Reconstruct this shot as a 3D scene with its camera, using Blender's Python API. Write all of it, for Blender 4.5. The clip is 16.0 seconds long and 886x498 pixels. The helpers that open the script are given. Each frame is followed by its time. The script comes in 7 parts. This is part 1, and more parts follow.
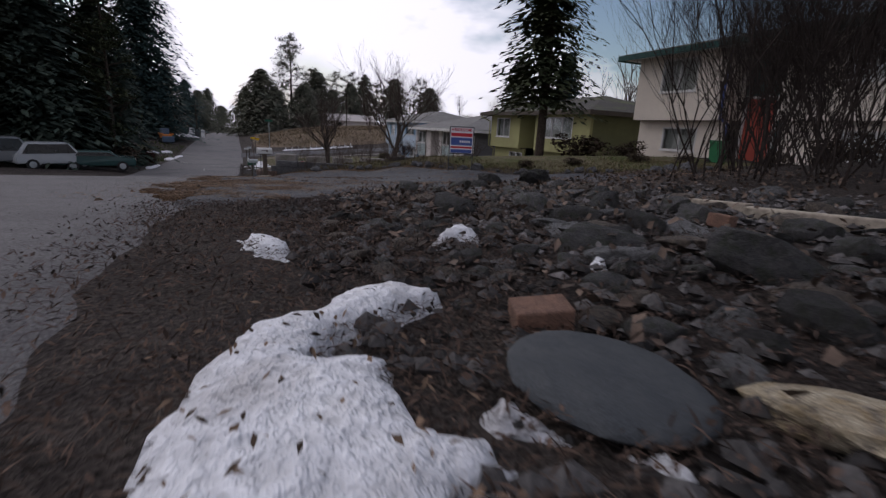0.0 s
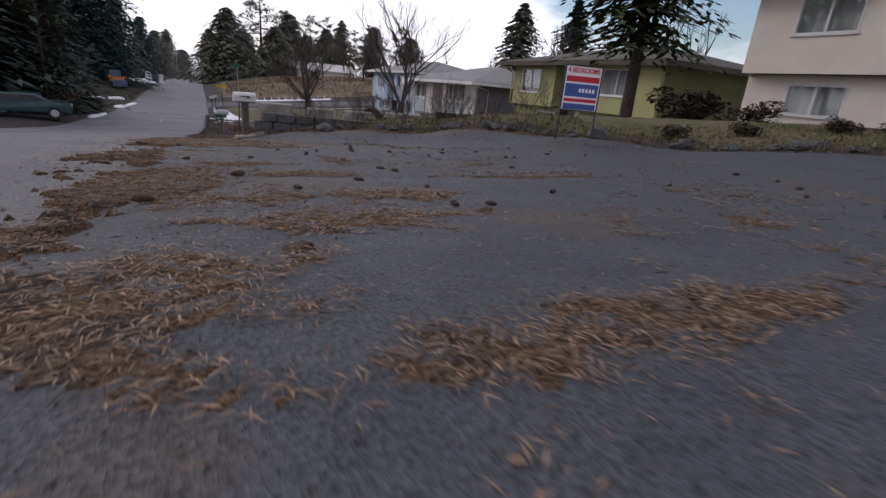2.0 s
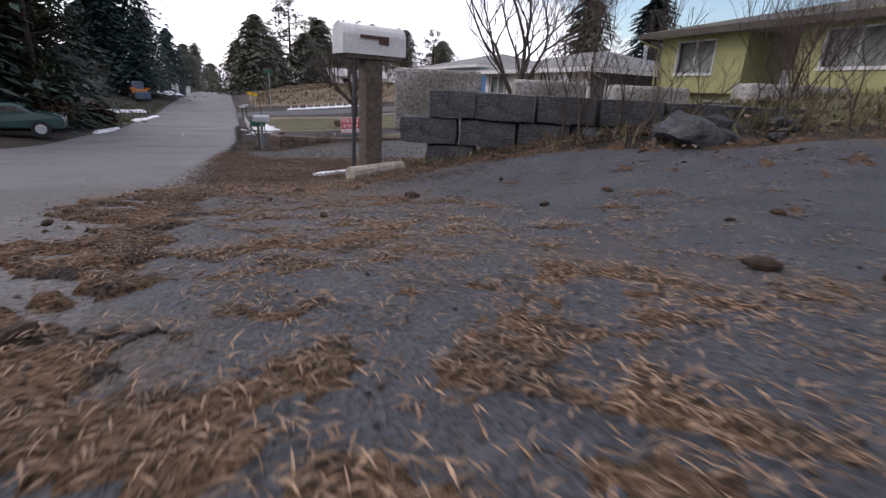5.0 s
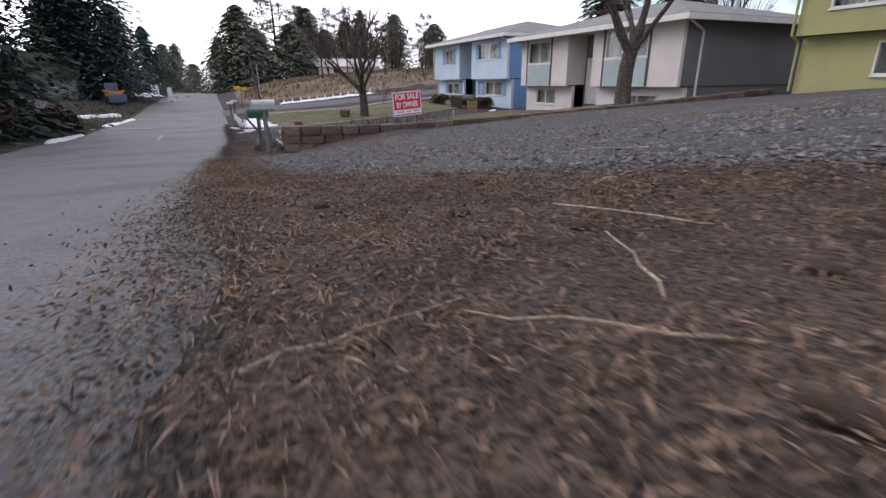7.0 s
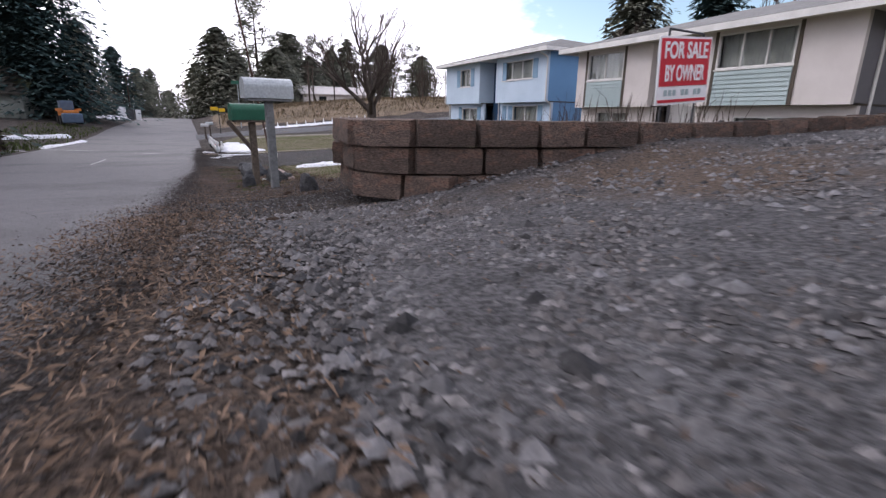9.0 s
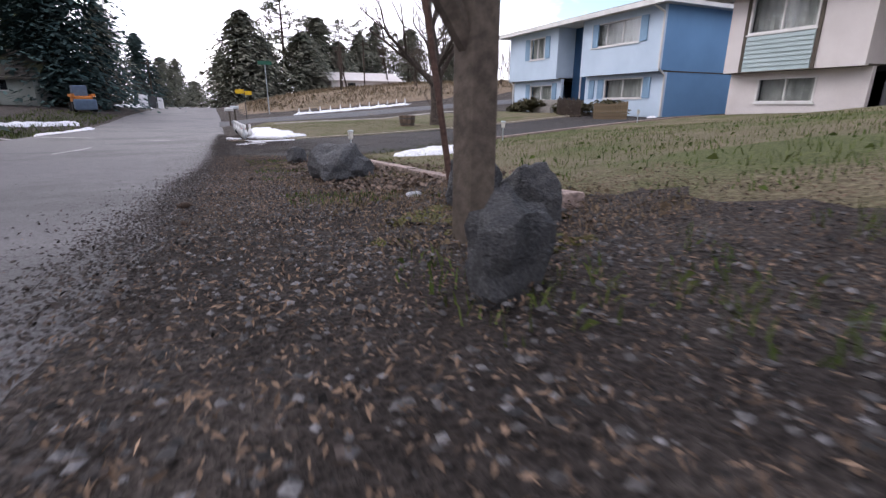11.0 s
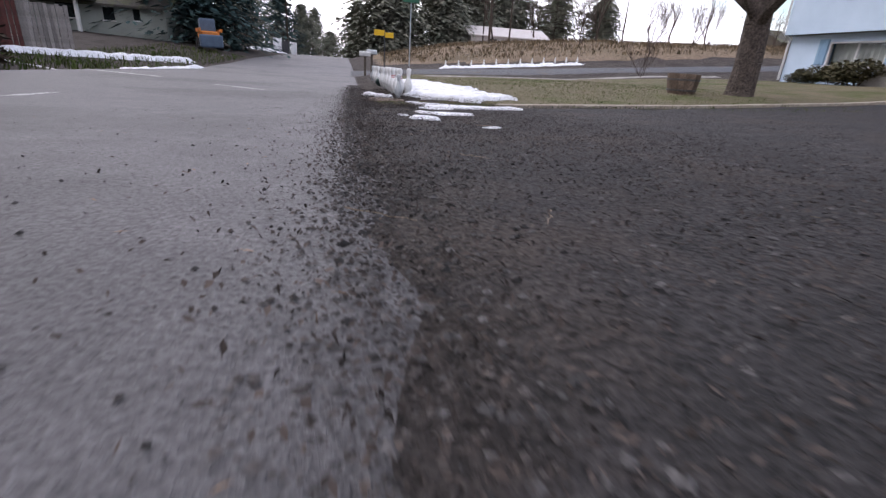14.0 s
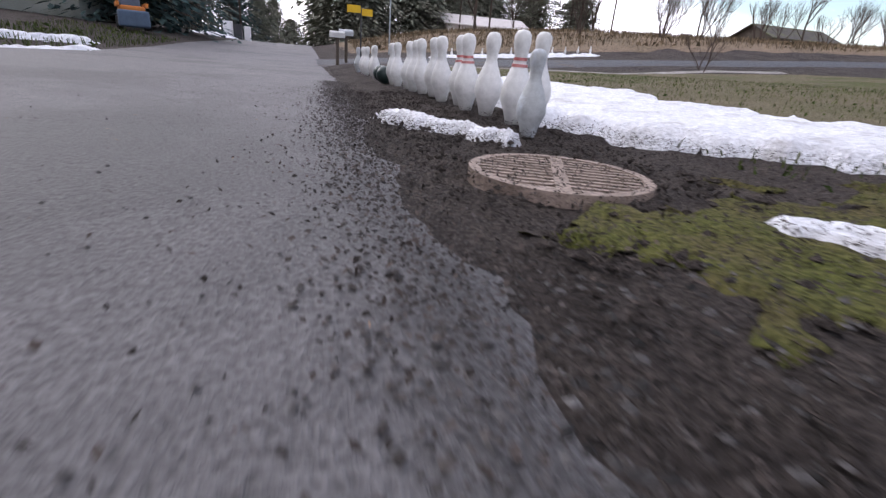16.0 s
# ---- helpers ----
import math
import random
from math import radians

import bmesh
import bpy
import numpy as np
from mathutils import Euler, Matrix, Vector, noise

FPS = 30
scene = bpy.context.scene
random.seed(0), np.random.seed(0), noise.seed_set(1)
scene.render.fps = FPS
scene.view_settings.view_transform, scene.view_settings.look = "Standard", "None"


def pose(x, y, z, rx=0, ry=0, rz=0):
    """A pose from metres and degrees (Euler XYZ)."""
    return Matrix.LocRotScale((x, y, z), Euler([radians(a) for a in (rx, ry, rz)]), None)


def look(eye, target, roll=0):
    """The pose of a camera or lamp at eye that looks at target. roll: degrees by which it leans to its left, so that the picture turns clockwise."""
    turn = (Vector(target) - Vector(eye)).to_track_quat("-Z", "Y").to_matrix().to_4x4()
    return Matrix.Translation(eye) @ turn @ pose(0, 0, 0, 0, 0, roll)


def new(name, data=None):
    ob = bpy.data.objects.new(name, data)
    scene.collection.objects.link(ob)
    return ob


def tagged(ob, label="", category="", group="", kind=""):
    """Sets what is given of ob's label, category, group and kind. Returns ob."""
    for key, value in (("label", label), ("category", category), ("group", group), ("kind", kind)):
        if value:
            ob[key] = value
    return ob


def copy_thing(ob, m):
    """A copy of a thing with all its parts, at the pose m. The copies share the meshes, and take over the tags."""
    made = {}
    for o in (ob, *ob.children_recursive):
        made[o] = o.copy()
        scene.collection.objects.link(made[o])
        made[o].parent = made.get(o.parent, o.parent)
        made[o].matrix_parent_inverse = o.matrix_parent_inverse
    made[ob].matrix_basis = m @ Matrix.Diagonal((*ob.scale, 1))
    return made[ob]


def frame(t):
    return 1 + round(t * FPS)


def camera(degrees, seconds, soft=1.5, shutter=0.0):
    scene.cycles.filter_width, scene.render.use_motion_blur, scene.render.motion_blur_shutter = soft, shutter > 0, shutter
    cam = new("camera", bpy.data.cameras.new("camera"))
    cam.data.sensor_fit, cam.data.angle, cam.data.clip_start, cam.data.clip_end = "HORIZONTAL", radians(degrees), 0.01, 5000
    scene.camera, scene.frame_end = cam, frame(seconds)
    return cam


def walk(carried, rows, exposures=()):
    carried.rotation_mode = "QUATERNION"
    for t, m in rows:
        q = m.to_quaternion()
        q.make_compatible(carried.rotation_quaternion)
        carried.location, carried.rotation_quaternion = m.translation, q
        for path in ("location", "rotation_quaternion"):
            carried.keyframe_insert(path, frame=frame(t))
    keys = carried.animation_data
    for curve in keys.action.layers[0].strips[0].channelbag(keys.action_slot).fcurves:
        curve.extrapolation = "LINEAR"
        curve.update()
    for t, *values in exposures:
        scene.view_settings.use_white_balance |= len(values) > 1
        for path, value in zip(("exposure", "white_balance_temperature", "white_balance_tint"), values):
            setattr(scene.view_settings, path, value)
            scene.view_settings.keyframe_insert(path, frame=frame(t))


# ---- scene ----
cam = camera(85.6, 16.0, soft=1.35, shutter=0.09)
PATH = [
    (0, (0.189, 2.185, 1.140), (0.955, 3.968, 0.658), 3.12),
    (0.5, (0.224, 3.557, 1.047), (1.043, 5.311, 0.544), 3.91),
    (1, (0.233, 4.951, 0.949), (1.097, 6.673, 0.411), 4.48),
    (1.5, (0.222, 6.300, 0.841), (1.104, 7.993, 0.242), 6.05),
    (2, (0.136, 7.699, 0.709), (0.998, 9.388, 0.074), 5.24),
    (2.5, (0.089, 9.173, 0.545), (0.901, 10.875, -0.123), 2.65),
    (3, (0.097, 10.629, 0.405), (0.861, 12.336, -0.303), 3.83),
    (3.5, (0.120, 12.071, 0.297), (0.868, 13.794, -0.391), 3.17),
    (4, (0.063, 13.641, 0.140), (0.832, 15.378, -0.489), 3.12),
    (4.2, (0.051, 14.213, 0.071), (0.822, 15.951, -0.549), 3.19),
    (6.3, (0.044, 19.987, -0.613), (0.810, 21.720, -1.252), 1.96),
    (6.5, (0.009, 20.587, -0.689), (0.779, 22.314, -1.340), 1.56),
    (7, (-0.026, 22.234, -0.868), (0.746, 23.955, -1.533), -0.64),
    (7.5, (0.064, 23.882, -1.038), (0.876, 25.602, -1.658), 1.73),
    (8, (0.128, 25.588, -1.236), (0.990, 27.298, -1.811), 2.06),
    (8.5, (0.123, 27.271, -1.420), (1.020, 28.970, -1.975), -0.75),
    (9, (0.191, 28.958, -1.618), (1.068, 30.673, -2.156), 0.76),
    (9.2, (0.178, 29.617, -1.680), (1.032, 31.342, -2.224), 0.87),
    (11.3, (0.356, 35.817, -2.302), (1.144, 37.560, -2.886), 0.35),
    (11.5, (0.369, 36.436, -2.345), (1.156, 38.178, -2.934), 0.50),
    (12, (0.337, 38.023, -2.493), (1.131, 39.761, -3.082), -0.33),
    (12.5, (0.301, 39.628, -2.602), (1.115, 41.351, -3.209), -0.86),
    (13, (0.316, 41.127, -2.680), (1.161, 42.824, -3.318), 1.24),
    (13.5, (0.309, 42.681, -2.737), (0.961, 44.453, -3.395), 6.29),
    (14, (0.222, 44.302, -2.786), (0.603, 46.129, -3.504), 3.85),
    (14.5, (0.144, 45.850, -2.847), (0.414, 47.691, -3.579), 3.23),
    (15, (0.064, 47.474, -2.922), (0.427, 49.319, -3.603), 0.68),
    (15.5, (0.100, 49.154, -3.006), (0.567, 50.971, -3.697), 4.63),
    (15.7, (0.105, 49.848, -3.040), (0.590, 51.652, -3.753), 4.55),
    (16, (0.098, 50.934, -3.065), (0.613, 52.721, -3.799), 4.72),
]

walk(cam, [(t, look(eye, target, roll)) for t, eye, target, roll in PATH],
     [(0.0, -1.05), (0.6, -0.76), (1.5, -0.46), (2.5, -0.32), (4.0, -0.08), (7.0, 0.26), (8.0, 0.38), (9.0, 0.36), (11.5, 0.62), (12.5, 0.52), (13.5, 0.52), (14.5, 0.50), (16.0, 0.48)])

# ---------------------------------------------------------------- world and light
world = bpy.data.worlds.new("world")
scene.world = world
world.use_nodes = True
wn, wl = world.node_tree.nodes, world.node_tree.links
wn.clear()
w_out = wn.new("ShaderNodeOutputWorld")
w_bg = wn.new("ShaderNodeBackground")
w_sky = wn.new("ShaderNodeTexSky")
w_sky.sky_type = "NISHITA"
w_sky.sun_disc = False
w_sky.sun_elevation = radians(22)
w_sky.sun_rotation = radians(-25)
w_sky.dust_density = 1.0
w_co = wn.new("ShaderNodeTexCoord")
w_map = wn.new("ShaderNodeMapping")
w_map.inputs["Scale"].default_value = (1.0, 1.0, 2.4)
w_noise = wn.new("ShaderNodeTexNoise")
w_noise.inputs["Scale"].default_value = 2.2
w_noise.inputs["Detail"].default_value = 6.0
w_noise.inputs["Roughness"].default_value = 0.55
w_ramp = wn.new("ShaderNodeValToRGB")
w_ramp.color_ramp.elements[0].position = 0.30
w_ramp.color_ramp.elements[1].position = 0.42
w_mix = wn.new("ShaderNodeMix")
w_mix.data_type = "RGBA"
w_tone = wn.new("ShaderNodeMix")
w_tone.data_type = "RGBA"
w_tone.blend_type = "MULTIPLY"
w_tone.inputs["Factor"].default_value = 1.0
w_tone.inputs[7].default_value = (1.5, 1.5, 1.6, 1)
w_dot = wn.new("ShaderNodeVectorMath")
w_dot.operation = "DOT_PRODUCT"
w_dot.inputs[1].default_value = (-0.25, 0.95, 0.16)
w_glow = wn.new("ShaderNodeMapRange")
w_glow.interpolation_type = "SMOOTHSTEP"
w_glow.inputs["From Min"].default_value = 0.1
w_glow.inputs["From Max"].default_value = 1.0
w_glow.inputs["To Min"].default_value = 0.95
w_glow.inputs["To Max"].default_value = 1.75
w_east = wn.new("ShaderNodeVectorMath")
w_east.operation = "DOT_PRODUCT"
w_east.inputs[1].default_value = (-0.20, 0.0, -0.03)
w_gap = wn.new("ShaderNodeMath")
w_gap.operation = "ADD"
w_lit = wn.new("ShaderNodeVectorMath")
w_lit.operation = "SCALE"
w_lit.inputs[0].default_value = (11.3, 11.0, 12.5)
wl.new(w_co.outputs["Generated"], w_map.inputs["Vector"])
wl.new(w_map.outputs["Vector"], w_noise.inputs["Vector"])
wl.new(w_co.outputs["Generated"], w_dot.inputs[0])
wl.new(w_dot.outputs["Value"], w_glow.inputs["Value"])
wl.new(w_glow.outputs["Result"], w_lit.inputs["Scale"])
wl.new(w_co.outputs["Generated"], w_east.inputs[0])
wl.new(w_east.outputs["Value"], w_gap.inputs[0])
wl.new(w_noise.outputs["Fac"], w_gap.inputs[1])
wl.new(w_gap.outputs["Value"], w_ramp.inputs["Fac"])
wl.new(w_ramp.outputs["Color"], w_mix.inputs["Factor"])
wl.new(w_sky.outputs["Color"], w_tone.inputs[6])
wl.new(w_tone.outputs[2], w_mix.inputs[6])
wl.new(w_lit.outputs["Vector"], w_mix.inputs[7])
wl.new(w_mix.outputs[2], w_bg.inputs["Color"])
w_bg.inputs["Strength"].default_value = 0.11
wl.new(w_bg.outputs["Background"], w_out.inputs["Surface"])
sun = new("sun", bpy.data.lights.new("sun", "SUN"))
sun.data.energy = 0.7
sun.data.angle = radians(14)
sun.data.color = (1.0, 0.96, 0.94)
sun.matrix_world = look((-30, 60, 30), (0, 20, 0))
scene.view_settings.exposure = 0.0


# ---------------------------------------------------------------- materials
def material(name, base, second=None, scale=6.0, rough=0.8, bump=0.2, fine=60.0, metal=0.0, island=0.0, obrand=0.0,
             third=None, third_scale=1.3, third_at=(0.5, 0.62), spec=0.3, dist=0.01, mottle=0.5):
    """A surface with grain at two scales: base and second mixed by noise, third in broad stains."""
    m = bpy.data.materials.new(name)
    m.use_nodes = True
    n, l = m.node_tree.nodes, m.node_tree.links
    b = n["Principled BSDF"]
    b.inputs["Roughness"].default_value = rough
    b.inputs["Metallic"].default_value = metal
    b.inputs["Specular IOR Level"].default_value = spec
    co = n.new("ShaderNodeTexCoord")
    second = second or tuple(c * 0.75 for c in base)

    def noise_node(s, detail=5.0):
        t = n.new("ShaderNodeTexNoise")
        t.inputs["Scale"].default_value = s
        t.inputs["Detail"].default_value = detail
        t.inputs["Roughness"].default_value = 0.62
        l.new(co.outputs["Object"], t.inputs["Vector"])
        return t

    def mixer(fac, a, bcol, blend="MIX"):
        x = n.new("ShaderNodeMix")
        x.data_type = "RGBA"
        x.blend_type = blend
        if isinstance(fac, float):
            x.inputs["Factor"].default_value = fac
        else:
            l.new(fac, x.inputs["Factor"])
        for slot, v in ((6, a), (7, bcol)):
            if isinstance(v, tuple):
                x.inputs[slot].default_value = (*v, 1)
            else:
                l.new(v, x.inputs[slot])
        return x.outputs[2]

    def ramp(value, lo, hi):
        r = n.new("ShaderNodeMapRange")
        r.inputs["From Min"].default_value = lo
        r.inputs["From Max"].default_value = hi
        l.new(value, r.inputs["Value"])
        return r.outputs["Result"]

    broad, small = noise_node(scale), noise_node(fine, 3.0)
    col = mixer(ramp(broad.outputs["Fac"], 0.36, 0.64), base, second)
    if third:
        col = mixer(ramp(noise_node(third_scale).outputs["Fac"], *third_at), col, third)
    grain = ramp(small.outputs["Fac"], 0.33, 0.67)
    light = n.new("ShaderNodeMapRange")
    light.inputs["To Min"].default_value = 1.0 - mottle
    light.inputs["To Max"].default_value = 1.0 + mottle
    l.new(grain, light.inputs["Value"])
    cmb = n.new("ShaderNodeCombineColor")
    for k in range(3):
        l.new(light.outputs["Result"], cmb.inputs[k])
    col = mixer(1.0, col, cmb.outputs["Color"], "MULTIPLY")
    if island or obrand:
        r = n.new("ShaderNodeNewGeometry").outputs["Random Per Island"] if island else n.new("ShaderNodeObjectInfo").outputs["Random"]
        amount = island or obrand
        v = n.new("ShaderNodeMapRange")
        v.inputs["To Min"].default_value = 1.0 - amount
        v.inputs["To Max"].default_value = 1.0 + amount
        l.new(r, v.inputs["Value"])
        c2 = n.new("ShaderNodeCombineColor")
        for k in range(3):
            l.new(v.outputs["Result"], c2.inputs[k])
        col = mixer(1.0, col, c2.outputs["Color"], "MULTIPLY")
    l.new(col, b.inputs["Base Color"])
    if bump:
        bp = n.new("ShaderNodeBump")
        bp.inputs["Strength"].default_value = bump
        bp.inputs["Distance"].default_value = dist
        l.new(small.outputs["Fac"], bp.inputs["Height"])
        l.new(bp.outputs["Normal"], b.inputs["Normal"])
    return m


def glass(name, tint=(0.8, 0.85, 0.87)):
    m = bpy.data.materials.new(name)
    m.use_nodes = True
    b = m.node_tree.nodes["Principled BSDF"]
    b.inputs["Base Color"].default_value = (*tint, 1)
    b.inputs["Roughness"].default_value = 0.03
    b.inputs["Transmission Weight"].default_value = 1.0
    b.inputs["IOR"].default_value = 1.45
    return m


M = {}
M["asphalt"] = material("asphalt", (0.090, 0.085, 0.090), (0.116, 0.110, 0.115), 5.0, 0.72, 1.0, 105, third=(0.070, 0.068, 0.070), third_scale=0.35, dist=0.012, mottle=0.5, spec=0.42)
M["asphalt_old"] = material("asphalt_old", (0.045, 0.047, 0.055), (0.064, 0.065, 0.072), 4.0, 0.74, 1.0, 120, third=(0.09, 0.065, 0.045), third_scale=0.8, third_at=(0.56, 0.7), dist=0.012, mottle=0.55)
M["soil"] = material("soil", (0.052, 0.044, 0.041), (0.078, 0.066, 0.059), 7, 0.95, 1.0, 90, third=(0.042, 0.035, 0.032), third_scale=0.7, dist=0.03, mottle=0.6, spec=0.1)
M["gravel_bed"] = material("gravel_bed", (0.098, 0.094, 0.096), (0.062, 0.059, 0.060), 7.0, 0.9, 1.0, 60, third=(0.09, 0.066, 0.05), third_scale=0.6, dist=0.03, mottle=0.65, spec=0.2)
M["lawn"] = material("lawn", (0.115, 0.105, 0.062), (0.15, 0.125, 0.082), 1.4, 0.95, 0.9, 50, third=(0.085, 0.095, 0.04), third_scale=0.5, dist=0.03, mottle=0.4, spec=0.1)
M["field"] = material("field", (0.21, 0.16, 0.115), (0.16, 0.12, 0.085), 0.3, 0.95, 1.0, 5, third=(0.14, 0.11, 0.075), third_scale=0.1, dist=0.2, mottle=0.4, spec=0.1)
M["moss"] = material("moss", (0.075, 0.082, 0.022), (0.088, 0.075, 0.034), 5, 0.95, 1.0, 70, dist=0.02, mottle=0.6, spec=0.1)
M["snow"] = material("snow", (0.78, 0.79, 0.83), (0.66, 0.67, 0.72), 6, 0.6, 1.0, 38, third=(0.50, 0.49, 0.50), third_scale=5, third_at=(0.52, 0.72), dist=0.03, mottle=0.18)
M["paint_line"] = material("paint_line", (0.42, 0.41, 0.40), (0.25, 0.25, 0.25), 8, 0.7, 0.3, 60, mottle=0.4)
M["needle_dull"] = material("needle_dull", (0.17, 0.115, 0.08), (0.10, 0.068, 0.05), 1.0, 0.85, 0.0, 30, island=0.8, mottle=0.2, spec=0.2)
M["needle"] = material("needle", (0.22, 0.148, 0.097), (0.13, 0.088, 0.062), 1.0, 0.85, 0.0, 30, island=0.8, mottle=0.2, spec=0.2)
M["mat"] = material("needle_mat", (0.085, 0.055, 0.036), (0.14, 0.088, 0.052), 22, 0.95, 1.0, 120, third=(0.06, 0.05, 0.045), third_scale=6, dist=0.02, mottle=0.75, spec=0.1)
M["pebble_dark"] = material("pebble_dark", (0.07, 0.066, 0.066), (0.045, 0.042, 0.042), 8, 0.85, 0.3, 90, island=0.8, mottle=0.3)
M["lane_bed"] = material("lane_bed", (0.040, 0.036, 0.036), (0.026, 0.024, 0.024), 6, 0.85, 1.0, 80, third=(0.045, 0.037, 0.033), third_scale=1.2, dist=0.02, mottle=0.7, spec=0.22)
# conifer green paled for distance: the air's haze is put into the colour
M["conifer_hazed"] = material("conifer_hazed", (0.15, 0.16, 0.125), (0.175, 0.17, 0.135), 0.3, 0.9, 0.0, 6, island=0.5, mottle=0.3, spec=0.1)
M["shrub_green"] = material("shrub_green", (0.075, 0.075, 0.042), (0.10, 0.085, 0.05), 2, 0.95, 0.0, 10, island=0.5, mottle=0.3, spec=0.1)
M["mat_verge"] = material("mat_verge", (0.105, 0.080, 0.064), (0.075, 0.057, 0.047), 9, 0.95, 1.0, 85, third=(0.06, 0.047, 0.04), third_scale=2.5, dist=0.03, mottle=0.7, spec=0.1)
M["twig_dark"] = material("twig_dark", (0.045, 0.036, 0.032), (0.03, 0.024, 0.022), 3, 0.95, 0.0, 20, mottle=0.3, spec=0.1)
M["stalk"] = material("dry_stalk", (0.17, 0.125, 0.085), (0.11, 0.09, 0.055), 2, 0.9, 0.0, 10, island=0.7, mottle=0.3, spec=0.1)
M["leaf_dark"] = material("leaf_dark", (0.06, 0.047, 0.041), (0.033, 0.027, 0.025), 1.0, 0.88, 0.0, 30, island=0.85, mottle=0.2, spec=0.2)
M["leaf_bit"] = material("leaf_bit", (0.14, 0.095, 0.065), (0.085, 0.058, 0.042), 1.0, 0.85, 0.0, 30, island=0.85, mottle=0.2, spec=0.2)
M["pebble"] = material("pebble", (0.125, 0.117, 0.118), (0.08, 0.073, 0.072), 8, 0.8, 0.3, 90, island=0.75, mottle=0.3)
# damp leaf_bit, darkened further so the colour carries the shade of the trees
M["leaf_damp_shaded"] = material("leaf_damp_shaded", (0.088, 0.058, 0.044), (0.046, 0.032, 0.027), 1.0, 0.85, 0.0, 30, island=0.85, mottle=0.2, spec=0.2)
M["dead_leaf"] = material("dead_leaf", (0.12, 0.086, 0.065), (0.07, 0.05, 0.04), 9.0, 0.8, 0.0, 30, island=0.7, mottle=0.3, spec=0.25)
M["rock_tan"] = material("rock_tan", (0.20, 0.165, 0.135), (0.13, 0.11, 0.095), 8, 0.85, 1.0, 40, third=(0.09, 0.08, 0.075), third_scale=4, dist=0.03, obrand=0.4, mottle=0.5)
M["rock_pale"] = material("rock_pale", (0.23, 0.228, 0.235), (0.15, 0.15, 0.156), 7, 0.8, 1.0, 45, third=(0.075, 0.075, 0.07), third_scale=4, dist=0.025, obrand=0.4, mottle=0.5)
M["edge_grit"] = material("edge_grit", (0.070, 0.062, 0.060), (0.055, 0.047, 0.044), 8, 0.85, 0.3, 90, island=0.5, mottle=0.3)
M["rock_gravel"] = material("rock_gravel", (0.115, 0.112, 0.118), (0.075, 0.07, 0.07), 8, 0.8, 0.4, 70, island=0.8, mottle=0.35)
M["rock"] = material("rock", (0.070, 0.069, 0.074), (0.125, 0.120, 0.118), 9, 0.85, 1.0, 45, third=(0.07, 0.075, 0.06), third_scale=3, dist=0.035, obrand=0.6, mottle=0.6)
M["boulder"] = material("boulder", (0.070, 0.072, 0.080), (0.115, 0.115, 0.12), 5, 0.85, 0.9, 24, third=(0.14, 0.14, 0.145), third_scale=2, third_at=(0.55, 0.7), dist=0.04, mottle=0.5)
M["slab"] = material("slab", (0.045, 0.051, 0.058), (0.062, 0.067, 0.072), 4, 0.75, 0.4, 50, dist=0.01, mottle=0.3)
M["pale_rock"] = material("pale_rock", (0.42, 0.37, 0.28), (0.26, 0.20, 0.12), 4, 0.85, 0.6, 25, third=(0.22, 0.19, 0.15), third_scale=5, dist=0.02)
M["brick"] = material("brick_red", (0.22, 0.125, 0.09), (0.14, 0.085, 0.065), 5, 0.9, 0.6, 50)
M["wall_block"] = material("wall_block", (0.165, 0.118, 0.098), (0.115, 0.09, 0.078), 5, 0.92, 1.0, 24, third=(0.21, 0.13, 0.10), third_scale=2.0, dist=0.035, obrand=0.3, mottle=0.45)
M["concrete"] = material("concrete", (0.30, 0.28, 0.265), (0.22, 0.205, 0.19), 3, 0.9, 0.5, 40, third=(0.15, 0.14, 0.12), third_scale=1.2, dist=0.01)
M["edging"] = material("edging", (0.27, 0.20, 0.175), (0.20, 0.16, 0.145), 4, 0.9, 0.5, 40, dist=0.01, obrand=0.15)
M["timber"] = material("timber", (0.36, 0.32, 0.26), (0.27, 0.23, 0.19), 6, 0.9, 0.5, 30, mottle=0.3)
M["bark"] = material("bark", (0.075, 0.058, 0.048), (0.05, 0.04, 0.034), 5, 0.95, 1.0, 22, dist=0.04, mottle=0.5, spec=0.1)
M["bark_grey"] = material("bark_grey", (0.10, 0.083, 0.072), (0.068, 0.056, 0.05), 5, 0.95, 1.0, 22, dist=0.04, mottle=0.5, spec=0.1)
M["twig"] = material("twig", (0.085, 0.066, 0.055), (0.06, 0.045, 0.04), 3, 0.95, 0.0, 20, mottle=0.3, spec=0.1)
M["stick"] = material("stick", (0.33, 0.27, 0.20), (0.22, 0.165, 0.12), 8, 0.85, 0.3, 50, obrand=0.4)
M["cone"] = material("cone", (0.075, 0.05, 0.036), (0.05, 0.034, 0.025), 20, 0.9, 0.6, 80)
M["conifer"] = material("conifer", (0.040, 0.058, 0.050), (0.055, 0.070, 0.055), 0.5, 0.9, 0.0, 6, island=0.5, mottle=0.3, spec=0.1)
M["conifer_blue"] = material("conifer_blue", (0.034, 0.062, 0.064), (0.048, 0.074, 0.070), 0.5, 0.9, 0.0, 6, island=0.5, mottle=0.3, spec=0.1)
M["conifer_warm"] = material("conifer_warm", (0.040, 0.052, 0.028), (0.058, 0.064, 0.034), 0.4, 0.9, 0.0, 6, island=0.5, mottle=0.3, spec=0.1)
M["shrub"] = material("shrub", (0.05, 0.04, 0.03), (0.07, 0.05, 0.035), 2, 0.95, 0.0, 10, island=0.5, mottle=0.3, spec=0.1)
